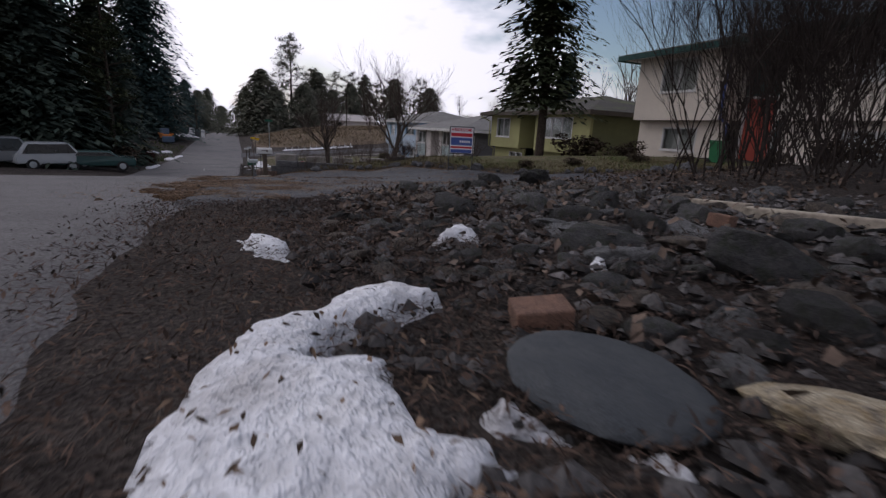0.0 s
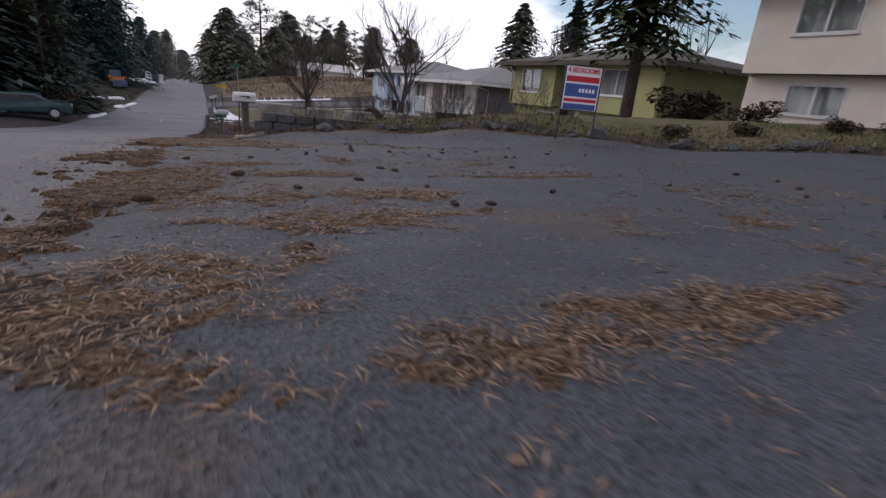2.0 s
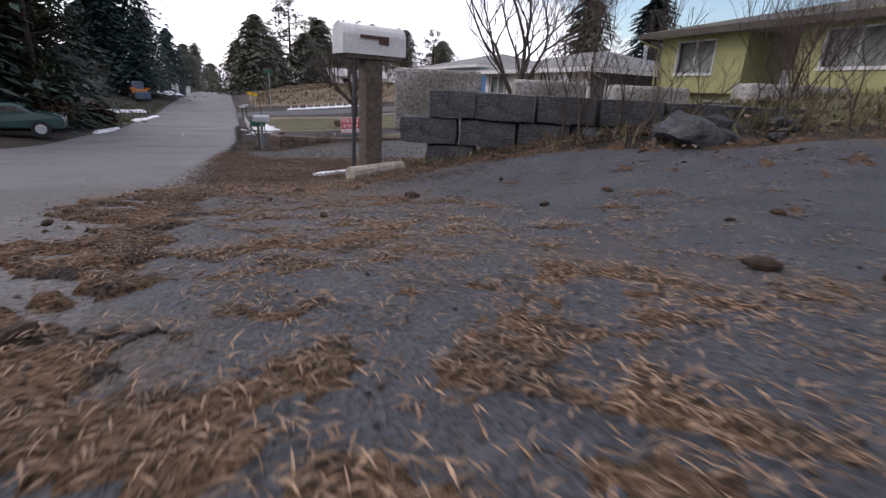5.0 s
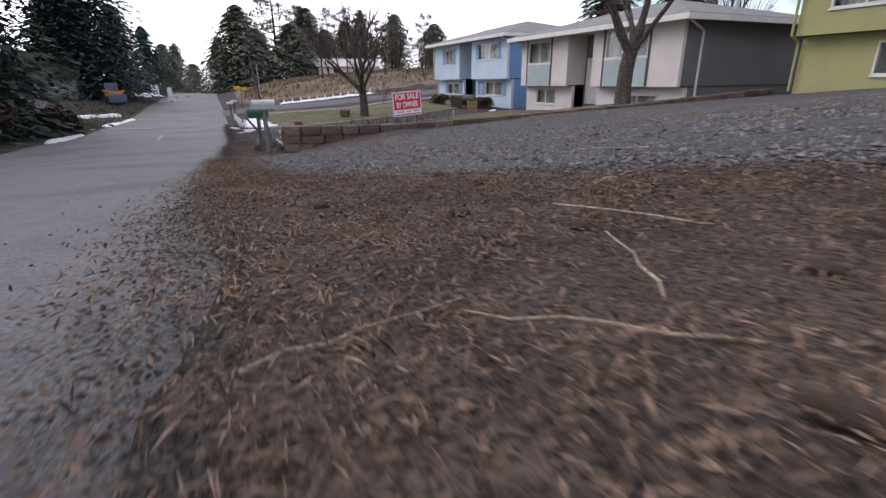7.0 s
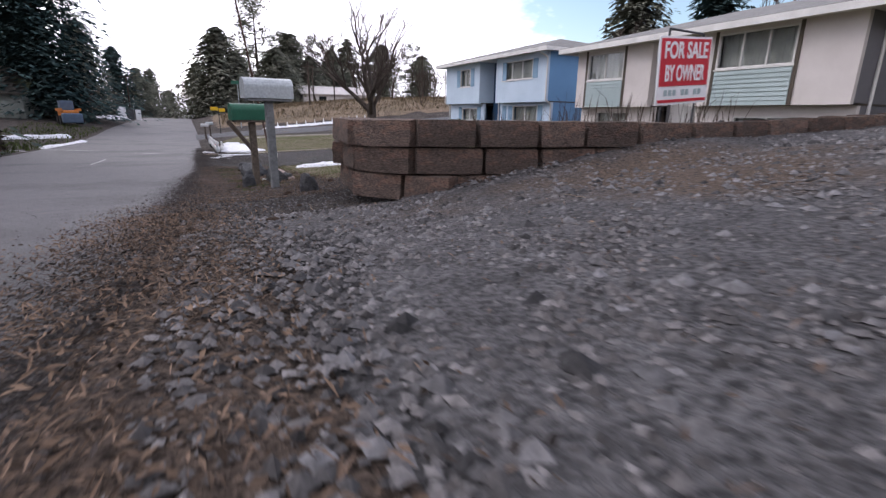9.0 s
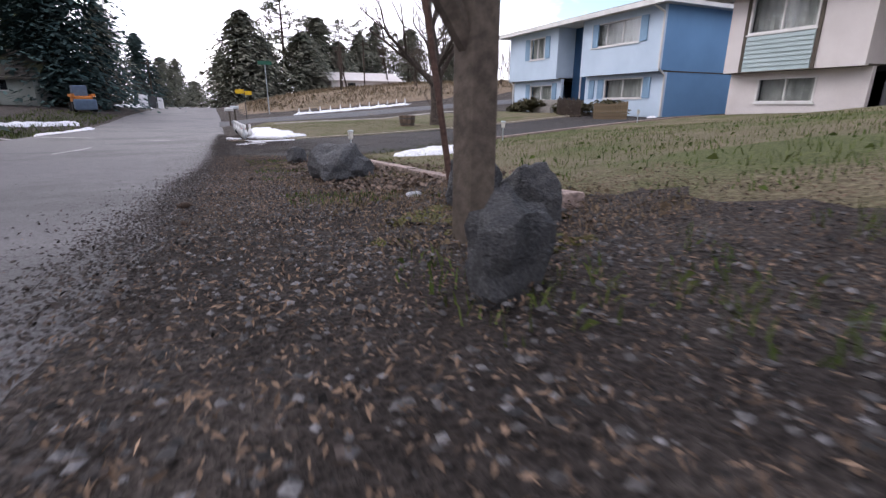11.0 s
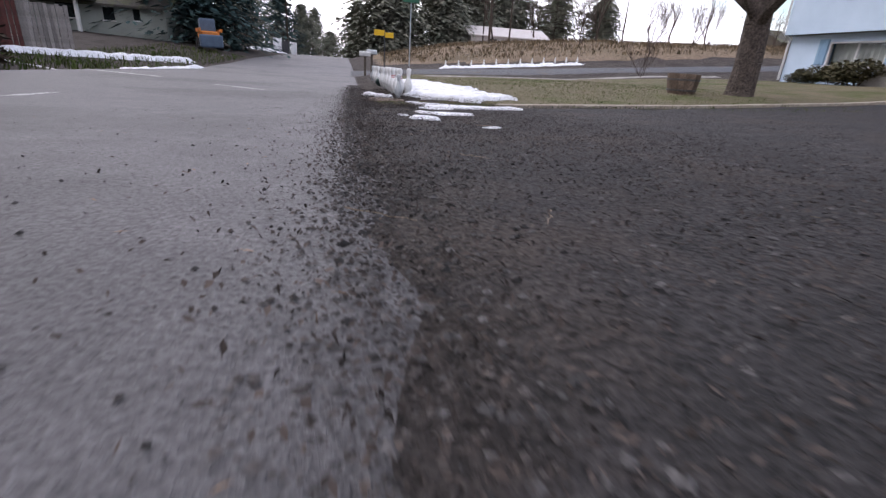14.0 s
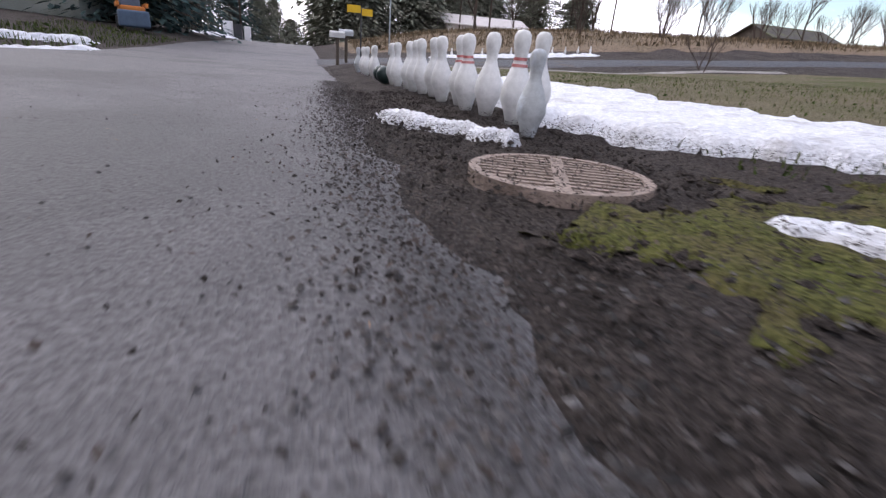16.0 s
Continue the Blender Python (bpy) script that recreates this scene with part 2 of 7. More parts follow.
M["bank_grass"] = material("bank_grass", (0.15, 0.125, 0.07), (0.10, 0.085, 0.05), 2, 0.9, 0.0, 10, island=0.6, mottle=0.3, spec=0.1)
M["dry_grass"] = material("dry_grass", (0.30, 0.22, 0.115), (0.20, 0.145, 0.08), 2, 0.9, 0.0, 10, island=0.5, mottle=0.3, spec=0.1)
M["green_grass"] = material("green_grass", (0.05, 0.085, 0.02), (0.085, 0.095, 0.03), 2, 0.9, 0.0, 10, island=0.5, mottle=0.3, spec=0.1)
M["stucco"] = material("stucco_beige", (0.70, 0.63, 0.55), (0.63, 0.565, 0.495), 1.0, 0.9, 0.5, 90, mottle=0.1, dist=0.005)
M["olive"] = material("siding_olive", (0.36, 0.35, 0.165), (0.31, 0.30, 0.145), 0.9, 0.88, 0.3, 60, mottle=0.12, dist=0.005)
# shaded copy of the olive siding, about half as bright
M["olive_shade"] = material("siding_olive_shade", (0.17, 0.175, 0.085), (0.14, 0.145, 0.075), 0.9, 0.88, 0.3, 60, mottle=0.12)
M["white_siding"] = material("siding_white", (0.60, 0.56, 0.55), (0.53, 0.49, 0.48), 0.9, 0.85, 0.3, 60, mottle=0.1)
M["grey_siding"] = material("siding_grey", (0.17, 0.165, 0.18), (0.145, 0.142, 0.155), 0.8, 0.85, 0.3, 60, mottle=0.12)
M["teal_lap"] = material("lap_teal", (0.36, 0.43, 0.44), (0.31, 0.38, 0.39), 1.0, 0.8, 0.2, 60, mottle=0.1)
M["blue_light"] = material("siding_pale_blue", (0.50, 0.60, 0.71), (0.44, 0.54, 0.65), 0.9, 0.85, 0.3, 60, mottle=0.1)
M["blue_side"] = material("siding_blue", (0.16, 0.31, 0.52), (0.14, 0.275, 0.47), 0.6, 0.85, 0.3, 50, mottle=0.12)
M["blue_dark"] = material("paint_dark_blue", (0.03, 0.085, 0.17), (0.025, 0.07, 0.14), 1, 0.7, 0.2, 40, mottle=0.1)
M["shutter"] = material("shutter_blue", (0.25, 0.38, 0.52), (0.21, 0.33, 0.46), 2, 0.8, 0.3, 50, mottle=0.1)
M["red_door"] = material("door_red", (0.42, 0.085, 0.06), (0.36, 0.07, 0.05), 2, 0.6, 0.2, 40, mottle=0.08)
M["green_trim"] = material("trim_dark_green", (0.022, 0.075, 0.068), (0.018, 0.06, 0.055), 1.5, 0.7, 0.2, 40, mottle=0.12)
M["white_trim"] = material("trim_white", (0.66, 0.65, 0.64), (0.56, 0.55, 0.54), 2, 0.7, 0.15, 40, mottle=0.08)
M["brown_trim"] = material("trim_brown", (0.085, 0.07, 0.055), (0.065, 0.054, 0.045), 2, 0.8, 0.2, 40, mottle=0.15)
M["dark"] = material("dark_recess", (0.035, 0.035, 0.037), (0.025, 0.025, 0.027), 2, 0.8, 0.1, 40)
M["curtain"] = material("curtain", (0.52, 0.50, 0.46), (0.40, 0.385, 0.36), 3, 0.9, 0.3, 20, mottle=0.1)
M["roof_grey"] = material("shingle_grey", (0.20, 0.195, 0.19), (0.16, 0.155, 0.15), 1.4, 0.9, 0.7, 14, dist=0.02, mottle=0.3)
M["roof_dark"] = material("shingle_dark", (0.075, 0.068, 0.06), (0.055, 0.05, 0.045), 1.4, 0.9, 0.7, 14, dist=0.02, mottle=0.3, third=(0.09, 0.095, 0.05), third_scale=0.7)
M["glass"] = glass("window_glass")
M["metal_white"] = material("painted_metal_white", (0.58, 0.58, 0.57), (0.48, 0.48, 0.48), 5, 0.45, 0.15, 50, mottle=0.1, spec=0.5)
M["metal_galv"] = material("galvanised_metal", (0.42, 0.45, 0.47), (0.33, 0.36, 0.38), 4, 0.45, 0.2, 40, metal=0.4, mottle=0.15)
M["metal_dark"] = material("dark_metal", (0.05, 0.05, 0.055), (0.035, 0.035, 0.04), 4, 0.55, 0.2, 40, mottle=0.2)
M["rust"] = material("rusty_pipe", (0.085, 0.05, 0.04), (0.06, 0.036, 0.03), 8, 0.85, 0.5, 50, mottle=0.3)
M["post_wood"] = material("post_wood", (0.105, 0.085, 0.068), (0.075, 0.06, 0.05), 8, 0.9, 0.5, 30, mottle=0.3)
M["post_grey"] = material("post_grey", (0.16, 0.165, 0.17), (0.12, 0.125, 0.13), 8, 0.85, 0.4, 40, mottle=0.2)
M["green_box"] = material("green_metal", (0.02, 0.10, 0.06), (0.016, 0.08, 0.05), 4, 0.5, 0.1, 40, mottle=0.1)
M["bin_green"] = material("green_plastic", (0.02, 0.13, 0.05), (0.016, 0.11, 0.045), 4, 0.5, 0.1, 40, mottle=0.08)
M["sign_red"] = material("sign_red", (0.50, 0.028, 0.045), (0.44, 0.025, 0.04), 2, 0.5, 0.0, 30, mottle=0.04)
M["sign_white"] = material("sign_white", (0.74, 0.74, 0.76), (0.68, 0.68, 0.70), 2, 0.5, 0.0, 30, mottle=0.04)
M["sign_blue"] = material("sign_blue", (0.06, 0.10, 0.30), (0.05, 0.085, 0.26), 2, 0.5, 0.0, 30, mottle=0.04)
M["sign_yellow"] = material("sign_yellow", (0.72, 0.45, 0.02), (0.62, 0.39, 0.02), 2, 0.5, 0.0, 30, mottle=0.05)
M["pin_white"] = material("pin_white", (0.70, 0.70, 0.70), (0.58, 0.58, 0.57), 6, 0.45, 0.2, 40, third=(0.42, 0.41, 0.38), third_scale=9, third_at=(0.56, 0.75), mottle=0.08, obrand=0.08)
M["pin_grey"] = material("pin_weathered", (0.42, 0.44, 0.45), (0.34, 0.35, 0.36), 6, 0.6, 0.3, 40, third=(0.55, 0.6, 0.66), third_scale=6, mottle=0.1)
M["pin_red"] = material("pin_red_band", (0.50, 0.12, 0.12), (0.42, 0.20, 0.19), 10, 0.5, 0.1, 40)
M["ball_dark"] = material("dark_ball", (0.018, 0.035, 0.032), (0.014, 0.026, 0.026), 5, 0.35, 0.1, 40, mottle=0.1)
M["iron"] = material("cast_iron_rust", (0.30, 0.235, 0.20), (0.22, 0.17, 0.14), 8, 0.75, 0.5, 60, mottle=0.3)
M["barrel_wood"] = material("barrel_wood", (0.17, 0.125, 0.095), (0.115, 0.085, 0.066), 5, 0.9, 0.6, 30, obrand=0.35, mottle=0.3)
M["hoop"] = material("hoop_metal", (0.09, 0.085, 0.08), (0.06, 0.055, 0.05), 8, 0.6, 0.3, 40)
M["fence_red"] = material("fence_red", (0.13, 0.048, 0.040), (0.09, 0.036, 0.032), 3, 0.9, 0.4, 30, obrand=0.3, mottle=0.2)
M["fence_grey"] = material("fence_grey", (0.27, 0.24, 0.225), (0.20, 0.18, 0.165), 3, 0.9, 0.4, 30, obrand=0.3, mottle=0.25)
M["orange"] = material("machine_orange", (0.56, 0.19, 0.035), (0.44, 0.15, 0.03), 3, 0.5, 0.2, 40, mottle=0.12)
M["machine_blue"] = material("machine_slate", (0.09, 0.13, 0.19), (0.07, 0.10, 0.15), 3, 0.6, 0.2, 40, mottle=0.12)
M["rubber"] = material("rubber", (0.022, 0.022, 0.023), (0.016, 0.016, 0.017), 10, 0.85, 0.3, 40)
M["car_white"] = material("car_white", (0.42, 0.44, 0.46), (0.38, 0.40, 0.42), 1, 0.25, 0.0, 30, mottle=0.03, spec=0.5)
M["car_grey"] = material("car_grey", (0.16, 0.17, 0.18), (0.14, 0.15, 0.16), 1, 0.25, 0.0, 30, mottle=0.03, spec=0.5)
M["car_teal"] = material("car_teal", (0.02, 0.06, 0.06), (0.018, 0.052, 0.052), 1, 0.25, 0.0, 30, mottle=0.03, spec=0.5)
M["car_glass"] = material("car_glass", (0.015, 0.018, 0.02), (0.012, 0.015, 0.017), 1, 0.08, 0.0, 30, mottle=0.0, spec=0.6)
M["house_sage"] = material("siding_sage", (0.33, 0.35, 0.32), (0.28, 0.30, 0.275), 1, 0.88, 0.3, 50, mottle=0.1)
M["lamp_glass"] = material("lamp_glass", (0.55, 0.54, 0.5), None, 5, 0.2, 0.0, 30, mottle=0.05)


# ---------------------------------------------------------------- the lie of the land
PROFILE = [(-60, 5.0), (-15, 2.1), (-5, 1.3), (2.2, 0.81), (3.6, 0.77), (5.0, 0.68), (6.3, 0.57), (7.7, 0.44), (9.2, 0.28), (10.6, 0.15),
           (12.1, 0.05), (13.6, -0.11), (15, -0.27), (17.6, -0.58), (20, -0.87), (22.2, -1.12), (23.9, -1.29), (25.6, -1.49), (27.3, -1.68),
           (29.0, -1.88), (31, -2.10), (33.5, -2.35), (35.8, -2.57), (38.0, -2.76), (39.6, -2.87), (41.1, -2.95), (42.7, -3.01), (44.3, -3.06),
           (45.9, -3.12), (47.5, -3.2), (49.2, -3.28), (50.9, -3.34), (53, -3.39), (56, -3.43), (62, -3.52), (68, -3.62), (76, -3.54),
           (85, -3.3), (100, -2.97), (112, -2.78), (130, -2.75), (170, -3.4), (260, -6.0), (900, -14.0)]
P_Y = np.array([p[0] for p in PROFILE])
P_Z = np.array([p[1] for p in PROFILE])
# height above the verge, by stretches of the road and distance from it
RISE_X = np.array([-400, -60, -22, -13, -8.5, -7.0, -6.4, 0.6, 1.2, 3.0, 6.0, 10.0, 15.0, 26.0, 60.0, 400.0])
RISE = [
    (-60, [4, 1.0, 0.7, 0.4, 0.15, 0.0, 0, 0, 0.02, 0.10, 0.35, 0.6, 0.9, 1.2, 2, 6]),
    (5.5, [4, 1.0, 0.7, 0.4, 0.15, 0.0, 0, 0, 0.02, 0.10, 0.35, 0.6, 0.9, 1.2, 2, 6]),
    (9.0, [4, 1.0, 0.7, 0.4, 0.15, 0.0, 0, 0, 0.0, 0.0, 0.03, 0.22, 0.50, 1.0, 2, 6]),
    (12.5, [4, 1.0, 0.7, 0.4, 0.15, 0.0, 0, 0, 0.0, 0.0, 0.03, 0.50, 0.62, 1.0, 2, 6]),
    (14.6, [4, 1.0, 0.7, 0.4, 0.15, 0.0, 0, 0, 0.0, 0.0, 0.30, 0.76, 0.90, 1.2, 2, 6]),
    (16.5, [4, 1.0, 0.7, 0.4, 0.15, 0.0, 0, 0, 0.0, 0.02, 0.75, 0.88, 1.00, 1.4, 2, 6]),
    (18.0, [4, 1.0, 0.7, 0.4, 0.15, 0.0, 0, 0, 0.0, 0.32, 0.80, 0.95, 1.08, 1.4, 2, 6]),
    (19.2, [4, 1.0, 0.7, 0.4, 0.15, 0.0, 0, 0, 0.10, 0.50, 0.80, 1.00, 1.15, 1.5, 2, 6]),
    (21.5, [4, 1.0, 0.7, 0.4, 0.15, 0.0, 0, 0, 0.02, 0.15, 0.40, 0.65, 0.90, 1.4, 2, 6]),
    (27.0, [4, 1.0, 0.7, 0.4, 0.15, 0.0, 0, 0, 0.02, 0.15, 0.34, 0.52, 0.65, 0.9, 2, 6]),
    (30.7, [4, 1.0, 0.7, 0.4, 0.15, 0.0, 0, 0, 0.03, 0.25, 0.48, 0.62, 0.75, 0.9, 2, 6]),
    (31.5, [4, 1.0, 0.7, 0.4, 0.15, 0.0, 0, 0, 0.03, 0.46, 0.54, 0.64, 0.76, 0.9, 2, 6]),
    (33.5, [4, 1.0, 0.7, 0.4, 0.15, 0.0, 0, 0, 0.03, 0.40, 0.52, 0.66, 0.80, 0.9, 2, 6]),
    (38.0, [4, 1.0, 0.7, 0.4, 0.15, 0.0, 0, 0, 0.03, 0.12, 0.35, 0.65, 0.90, 1.1, 2, 6]),
    (44.0, [4, 1.0, 0.7, 0.4, 0.15, 0.0, 0, 0, 0.01, 0.05, 0.16, 0.36, 0.60, 0.9, 2, 6]),
    (51.0, [4, 1.0, 0.7, 0.4, 0.15, 0.0, 0, 0, 0.01, 0.06, 0.14, 0.30, 0.55, 0.9, 2, 6]),
    (56.0, [4, 1.0, 0.7, 0.3, 0.05, -0.1, 0, 0, 0.06, 0.20, 0.32, 0.50, 0.8, 1.1, 2.5, 6]),
    (66.0, [4, 1.0, 0.6, 0.2, -0.1, -0.2, 0, 0, 0.15, 0.30, 0.40, 0.50, 0.9, 1.3, 2.5, 6]),
    (76.0, [4, 1.2, 0.8, 0.45, 0.15, 0.0, 0, 0, 0.08, 0.30, 0.50, 0.75, 1.1, 1.8, 3.6, 8]),
    (86.0, [4, 1.6, 1.2, 0.75, 0.3, 0.1, 0, 0, 0.05, 0.25, 0.60, 1.4, 2.0, 3.0, 4.4, 9]),
    (96.0, [4, 1.6, 1.2, 0.7, 0.3, 0.1, 0, 0, 0.05, 0.4, 1.0, 1.9, 2.6, 3.5, 4.8, 9]),
    (140.0, [4, 2.0, 1.2, 0.6, 0.3, 0.1, 0, 0, 0.2, 0.6, 1.2, 2.0, 2.8, 3.8, 5.4, 10]),
    (900.0, [4, 2.0, 1.2, 0.6, 0.3, 0.1, 0, 0, 0.2, 0.6, 1.2, 2.0, 2.8, 3.8, 5.4, 10]),
]
R_Y = np.array([r[0] for r in RISE], float)
R_T = np.array([r[1] for r in RISE], float)


def height(x, y):
    """The ground's height, for numbers or arrays."""
    x, y = np.asarray(x, float), np.asarray(y, float)
    shape = np.broadcast(x, y).shape
    x, y = np.broadcast_to(x, shape).ravel(), np.broadcast_to(y, shape).ravel()
    k = np.clip(np.searchsorted(R_Y, y) - 1, 0, len(R_Y) - 2)
    f = np.clip((y - R_Y[k]) / (R_Y[k + 1] - R_Y[k]), 0, 1)
    f = f * f * (3 - 2 * f)
    j = np.clip(np.searchsorted(RISE_X, x) - 1, 0, len(RISE_X) - 2)
    g = np.clip((x - RISE_X[j]) / (RISE_X[j + 1] - RISE_X[j]), 0, 1)
    low = R_T[k, j] * (1 - g) + R_T[k, j + 1] * g
    high = R_T[k + 1, j] * (1 - g) + R_T[k + 1, j + 1] * g
    out = np.interp(y, P_Y, P_Z) + low * (1 - f) + high * f
    return out.reshape(shape)


def hz(x, y):
    return float(height(x, y))


def wob(x, y, s=1.0, seed=0.0):
    """Smooth cheap noise on arrays, about -1 to 1."""
    x, y = np.asarray(x) / s + seed, np.asarray(y) / s - seed * 1.7
    return (np.sin(x * 2.1 + 1.3 * np.sin(y * 1.7)) + np.sin(y * 2.6 + 1.1 * np.sin(x * 2.3 + 0.7)) + 0.6 * np.sin(x * 5.3 + y * 4.1) + 0.5 * np.sin(x * 9.7 - y * 8.3 + 2)) / 3.1


# ---------------------------------------------------------------- building helpers
def link_mesh(name, verts, faces, mat, parent=None, label="", smooth=False):
    me = bpy.data.meshes.new(name)
    me.from_pydata([tuple(v) for v in verts], [], faces)
    me.materials.append(mat)
    if smooth:
        me.polygons.foreach_set("use_smooth", [True] * len(me.polygons))
    me.update()
    ob = new(name, me)
    if parent:
        ob.parent = parent
    if label:
        ob["label"] = label
    return ob


def part(name, bm, mat, parent=None, label="", smooth=False):
    me = bpy.data.meshes.new(name)
    bm.to_mesh(me)
    bm.free()
    me.materials.append(mat)
    if smooth:
        me.polygons.foreach_set("use_smooth", [True] * len(me.polygons))
    ob = new(name, me)
    if parent:
        ob.parent = parent
    if label:
        ob["label"] = label
    return ob


def thing(name, at, label, category, group="", rz=0.0):
    ob = new(name)
    ob.matrix_basis = pose(*at, 0, 0, rz)
    return tagged(ob, label, category, group)


def box(bm, x0, x1, y0, y1, z0, z1, bevel=0.0):
    r = bmesh.ops.create_cube(bm, size=1.0)
    vs = r["verts"]
    bmesh.ops.scale(bm, vec=(x1 - x0, y1 - y0, z1 - z0), verts=vs)
    bmesh.ops.translate(bm, vec=((x0 + x1) / 2, (y0 + y1) / 2, (z0 + z1) / 2), verts=vs)
    if bevel:
        es = list({e for v in vs for e in v.link_edges})
        bmesh.ops.bevel(bm, geom=es, offset=bevel, segments=2, affect="EDGES", profile=0.5)
    return vs


def boxed(name, dims, mat, parent=None, label="", bevel=0.0):
    bm = bmesh.new()
    box(bm, *dims, bevel)
    return part(name, bm, mat, parent, label)


def tube(bm, a, b, r0, r1, seg=8, caps=True):
    """A tapered round bar from a to b."""
    a, b = Vector(a), Vector(b)
    d = b - a
    q = d.to_track_quat("Z", "Y")
    rings = []
    for p, r in ((a, r0), (b, r1)):
        rings.append([bm.verts.new(p + q @ Vector((r * math.cos(2 * math.pi * k / seg), r * math.sin(2 * math.pi * k / seg), 0))) for k in range(seg)])
    for k in range(seg):
        bm.faces.new((rings[0][k], rings[0][(k + 1) % seg], rings[1][(k + 1) % seg], rings[1][k]))
    if caps:
        bm.faces.new(list(reversed(rings[0])))
        bm.faces.new(rings[1])


def lathe(bm, rows, seg=20, at=(0, 0, 0)):
    """A body of revolution round z: rows of (radius, height)."""
    rings = [[bm.verts.new((at[0] + r * math.cos(2 * math.pi * k / seg), at[1] + r * math.sin(2 * math.pi * k / seg), at[2] + z)) for k in range(seg)] for r, z in rows]
    for a, b in zip(rings, rings[1:]):
        for k in range(seg):
            bm.faces.new((a[k], a[(k + 1) % seg], b[(k + 1) % seg], b[k]))
    bm.faces.new(list(reversed(rings[0])))
    bm.faces.new(rings[-1])


def inside(px, py, poly):
    px, py = np.asarray(px, float), np.asarray(py, float)
    hit = np.zeros(px.shape, bool)
    n = len(poly)
    for i in range(n):
        (xa, ya), (xb, yb) = poly[i], poly[(i + 1) % n]
        if ya != yb:
            cross = (ya > py) != (yb > py)
            hit ^= cross & (px < (xb - xa) * (py - ya) / (yb - ya) + xa)
    return hit


def edge_distance(px, py, poly):
    best = np.full(np.shape(px), 1e9)
    n = len(poly)
    for i in range(n):
        (xa, ya), (xb, yb) = poly[i], poly[(i + 1) % n]
        dx, dy = xb - xa, yb - ya
        t = np.clip(((px - xa) * dx + (py - ya) * dy) / max(dx * dx + dy * dy, 1e-9), 0, 1)
        best = np.minimum(best, np.hypot(px - xa - t * dx, py - ya - t * dy))
    return best


def sheet(name, poly, step, lift, mat, label, rag=0.1, dome=0.0, slope=0.25, bumps=0.0, category="ground", kind="structure", seed=0.0, rag_scale=0.5):
    """A sheet that lies on the ground inside an outline and dips under it along a ragged edge; dome: how far it bulges."""
    m = rag * 1.6 + step * 2
    xs = np.arange(min(p[0] for p in poly) - m, max(p[0] for p in poly) + m + step, step)
    ys = np.arange(min(p[1] for p in poly) - m, max(p[1] for p in poly) + m + step, step)
    X, Y = np.meshgrid(xs, ys, indexing="ij")
    D = edge_distance(X, Y, poly)
    D = np.where(inside(X, Y, poly), D, -D) + rag * wob(X, Y, rag_scale, 3.1 + seed) + rag * 0.4 * wob(X, Y, rag_scale * 0.37, seed)
    ease = max(0.05, min(0.35, step * 1.5))
    top = lift + dome * (1 - np.exp(-np.maximum(D, 0) / slope)) if dome else lift
    rise = np.where(D > 0, top * np.clip(D / (ease if not dome else step * 1.2), 0, 1) - 0.012 * (D < 0.3 * ease), np.maximum(-0.06, D / ease * 0.06) - 0.012)
    Z = height(X, Y) + rise + bumps * wob(X, Y, 0.16 if dome else 0.3, 5 + seed) * np.clip(D / (slope if dome else 0.3), 0, 1)
    keep = D > -ease - step
    cell = keep[:-1, :-1] & keep[1:, :-1] & keep[1:, 1:] & keep[:-1, 1:]
    index = -np.ones(X.shape, int)
    ii, jj = np.nonzero(cell)
    use = np.zeros(X.shape, bool)
    for a, b in ((0, 0), (1, 0), (1, 1), (0, 1)):
        use[ii + a, jj + b] = True
    index[use] = np.arange(use.sum())
    verts = np.stack([X[use], Y[use], Z[use]], 1)
    faces = np.stack([index[ii, jj], index[ii + 1, jj], index[ii + 1, jj + 1], index[ii, jj + 1]], 1).tolist()
    ob = link_mesh(name, verts.tolist(), faces, mat, smooth=True)
    return tagged(ob, label, category, "", kind)


# ---------------------------------------------------------------- ground and road
def ground_sheet():
    xs = np.concatenate([[-900, -400, -200, -100, -60, -40], np.arange(-30, -8, 1.5), np.arange(-8, -0.4, 0.6), np.arange(-0.4, 4.0, 0.11), np.arange(4, 12, 0.35), np.arange(12, 30, 1.2), [32, 40, 60, 90, 140, 220, 400, 900]])
    ys = np.concatenate([[-400, -150, -60, -30, -12], np.arange(-8, 0, 0.6), np.arange(0, 58, 0.11), np.arange(58, 100, 1.0), np.arange(100, 160, 4.0), [170, 190, 220, 260, 320, 420, 600, 900]])
    X, Y = np.meshgrid(xs, ys, indexing="ij")
    near = np.exp(-np.maximum(np.abs(X - 1.5) - 2.2, 0)) * ((Y > -2) & (Y < 60)) * np.clip((X + 0.1) * 3, 0, 1)
    Z = height(X, Y) + near * (0.012 * wob(X, Y, 0.35, 1) + 0.010 * wob(X, Y, 0.13, 2)) - 0.012
    # the road lies in its own bed
    edge = np.interp(Y, [10, 30, 34, 41.5, 44, 50, 52, 59], [-0.14, -0.08, 0.03, 0.2, 0.27, 0.27, 0.41, 0.5])
    Z = Z - 0.03 * np.clip((edge - X + 0.05) * 6, 0, 1) * (X > -6.7)
    n, m = X.shape
    index = np.arange(n * m).reshape(n, m)
    faces = np.stack([index[:-1, :-1], index[1:, :-1], index[1:, 1:], index[:-1, 1:]], -1).reshape(-1, 4).tolist()
    ob = link_mesh("ground", np.stack([X, Y, Z], -1).reshape(-1, 3).tolist(), faces, M["soil"], smooth=True)
    tagged(ob, "dark brown soil strewn with leaf litter beside the road", "ground", "", "structure")


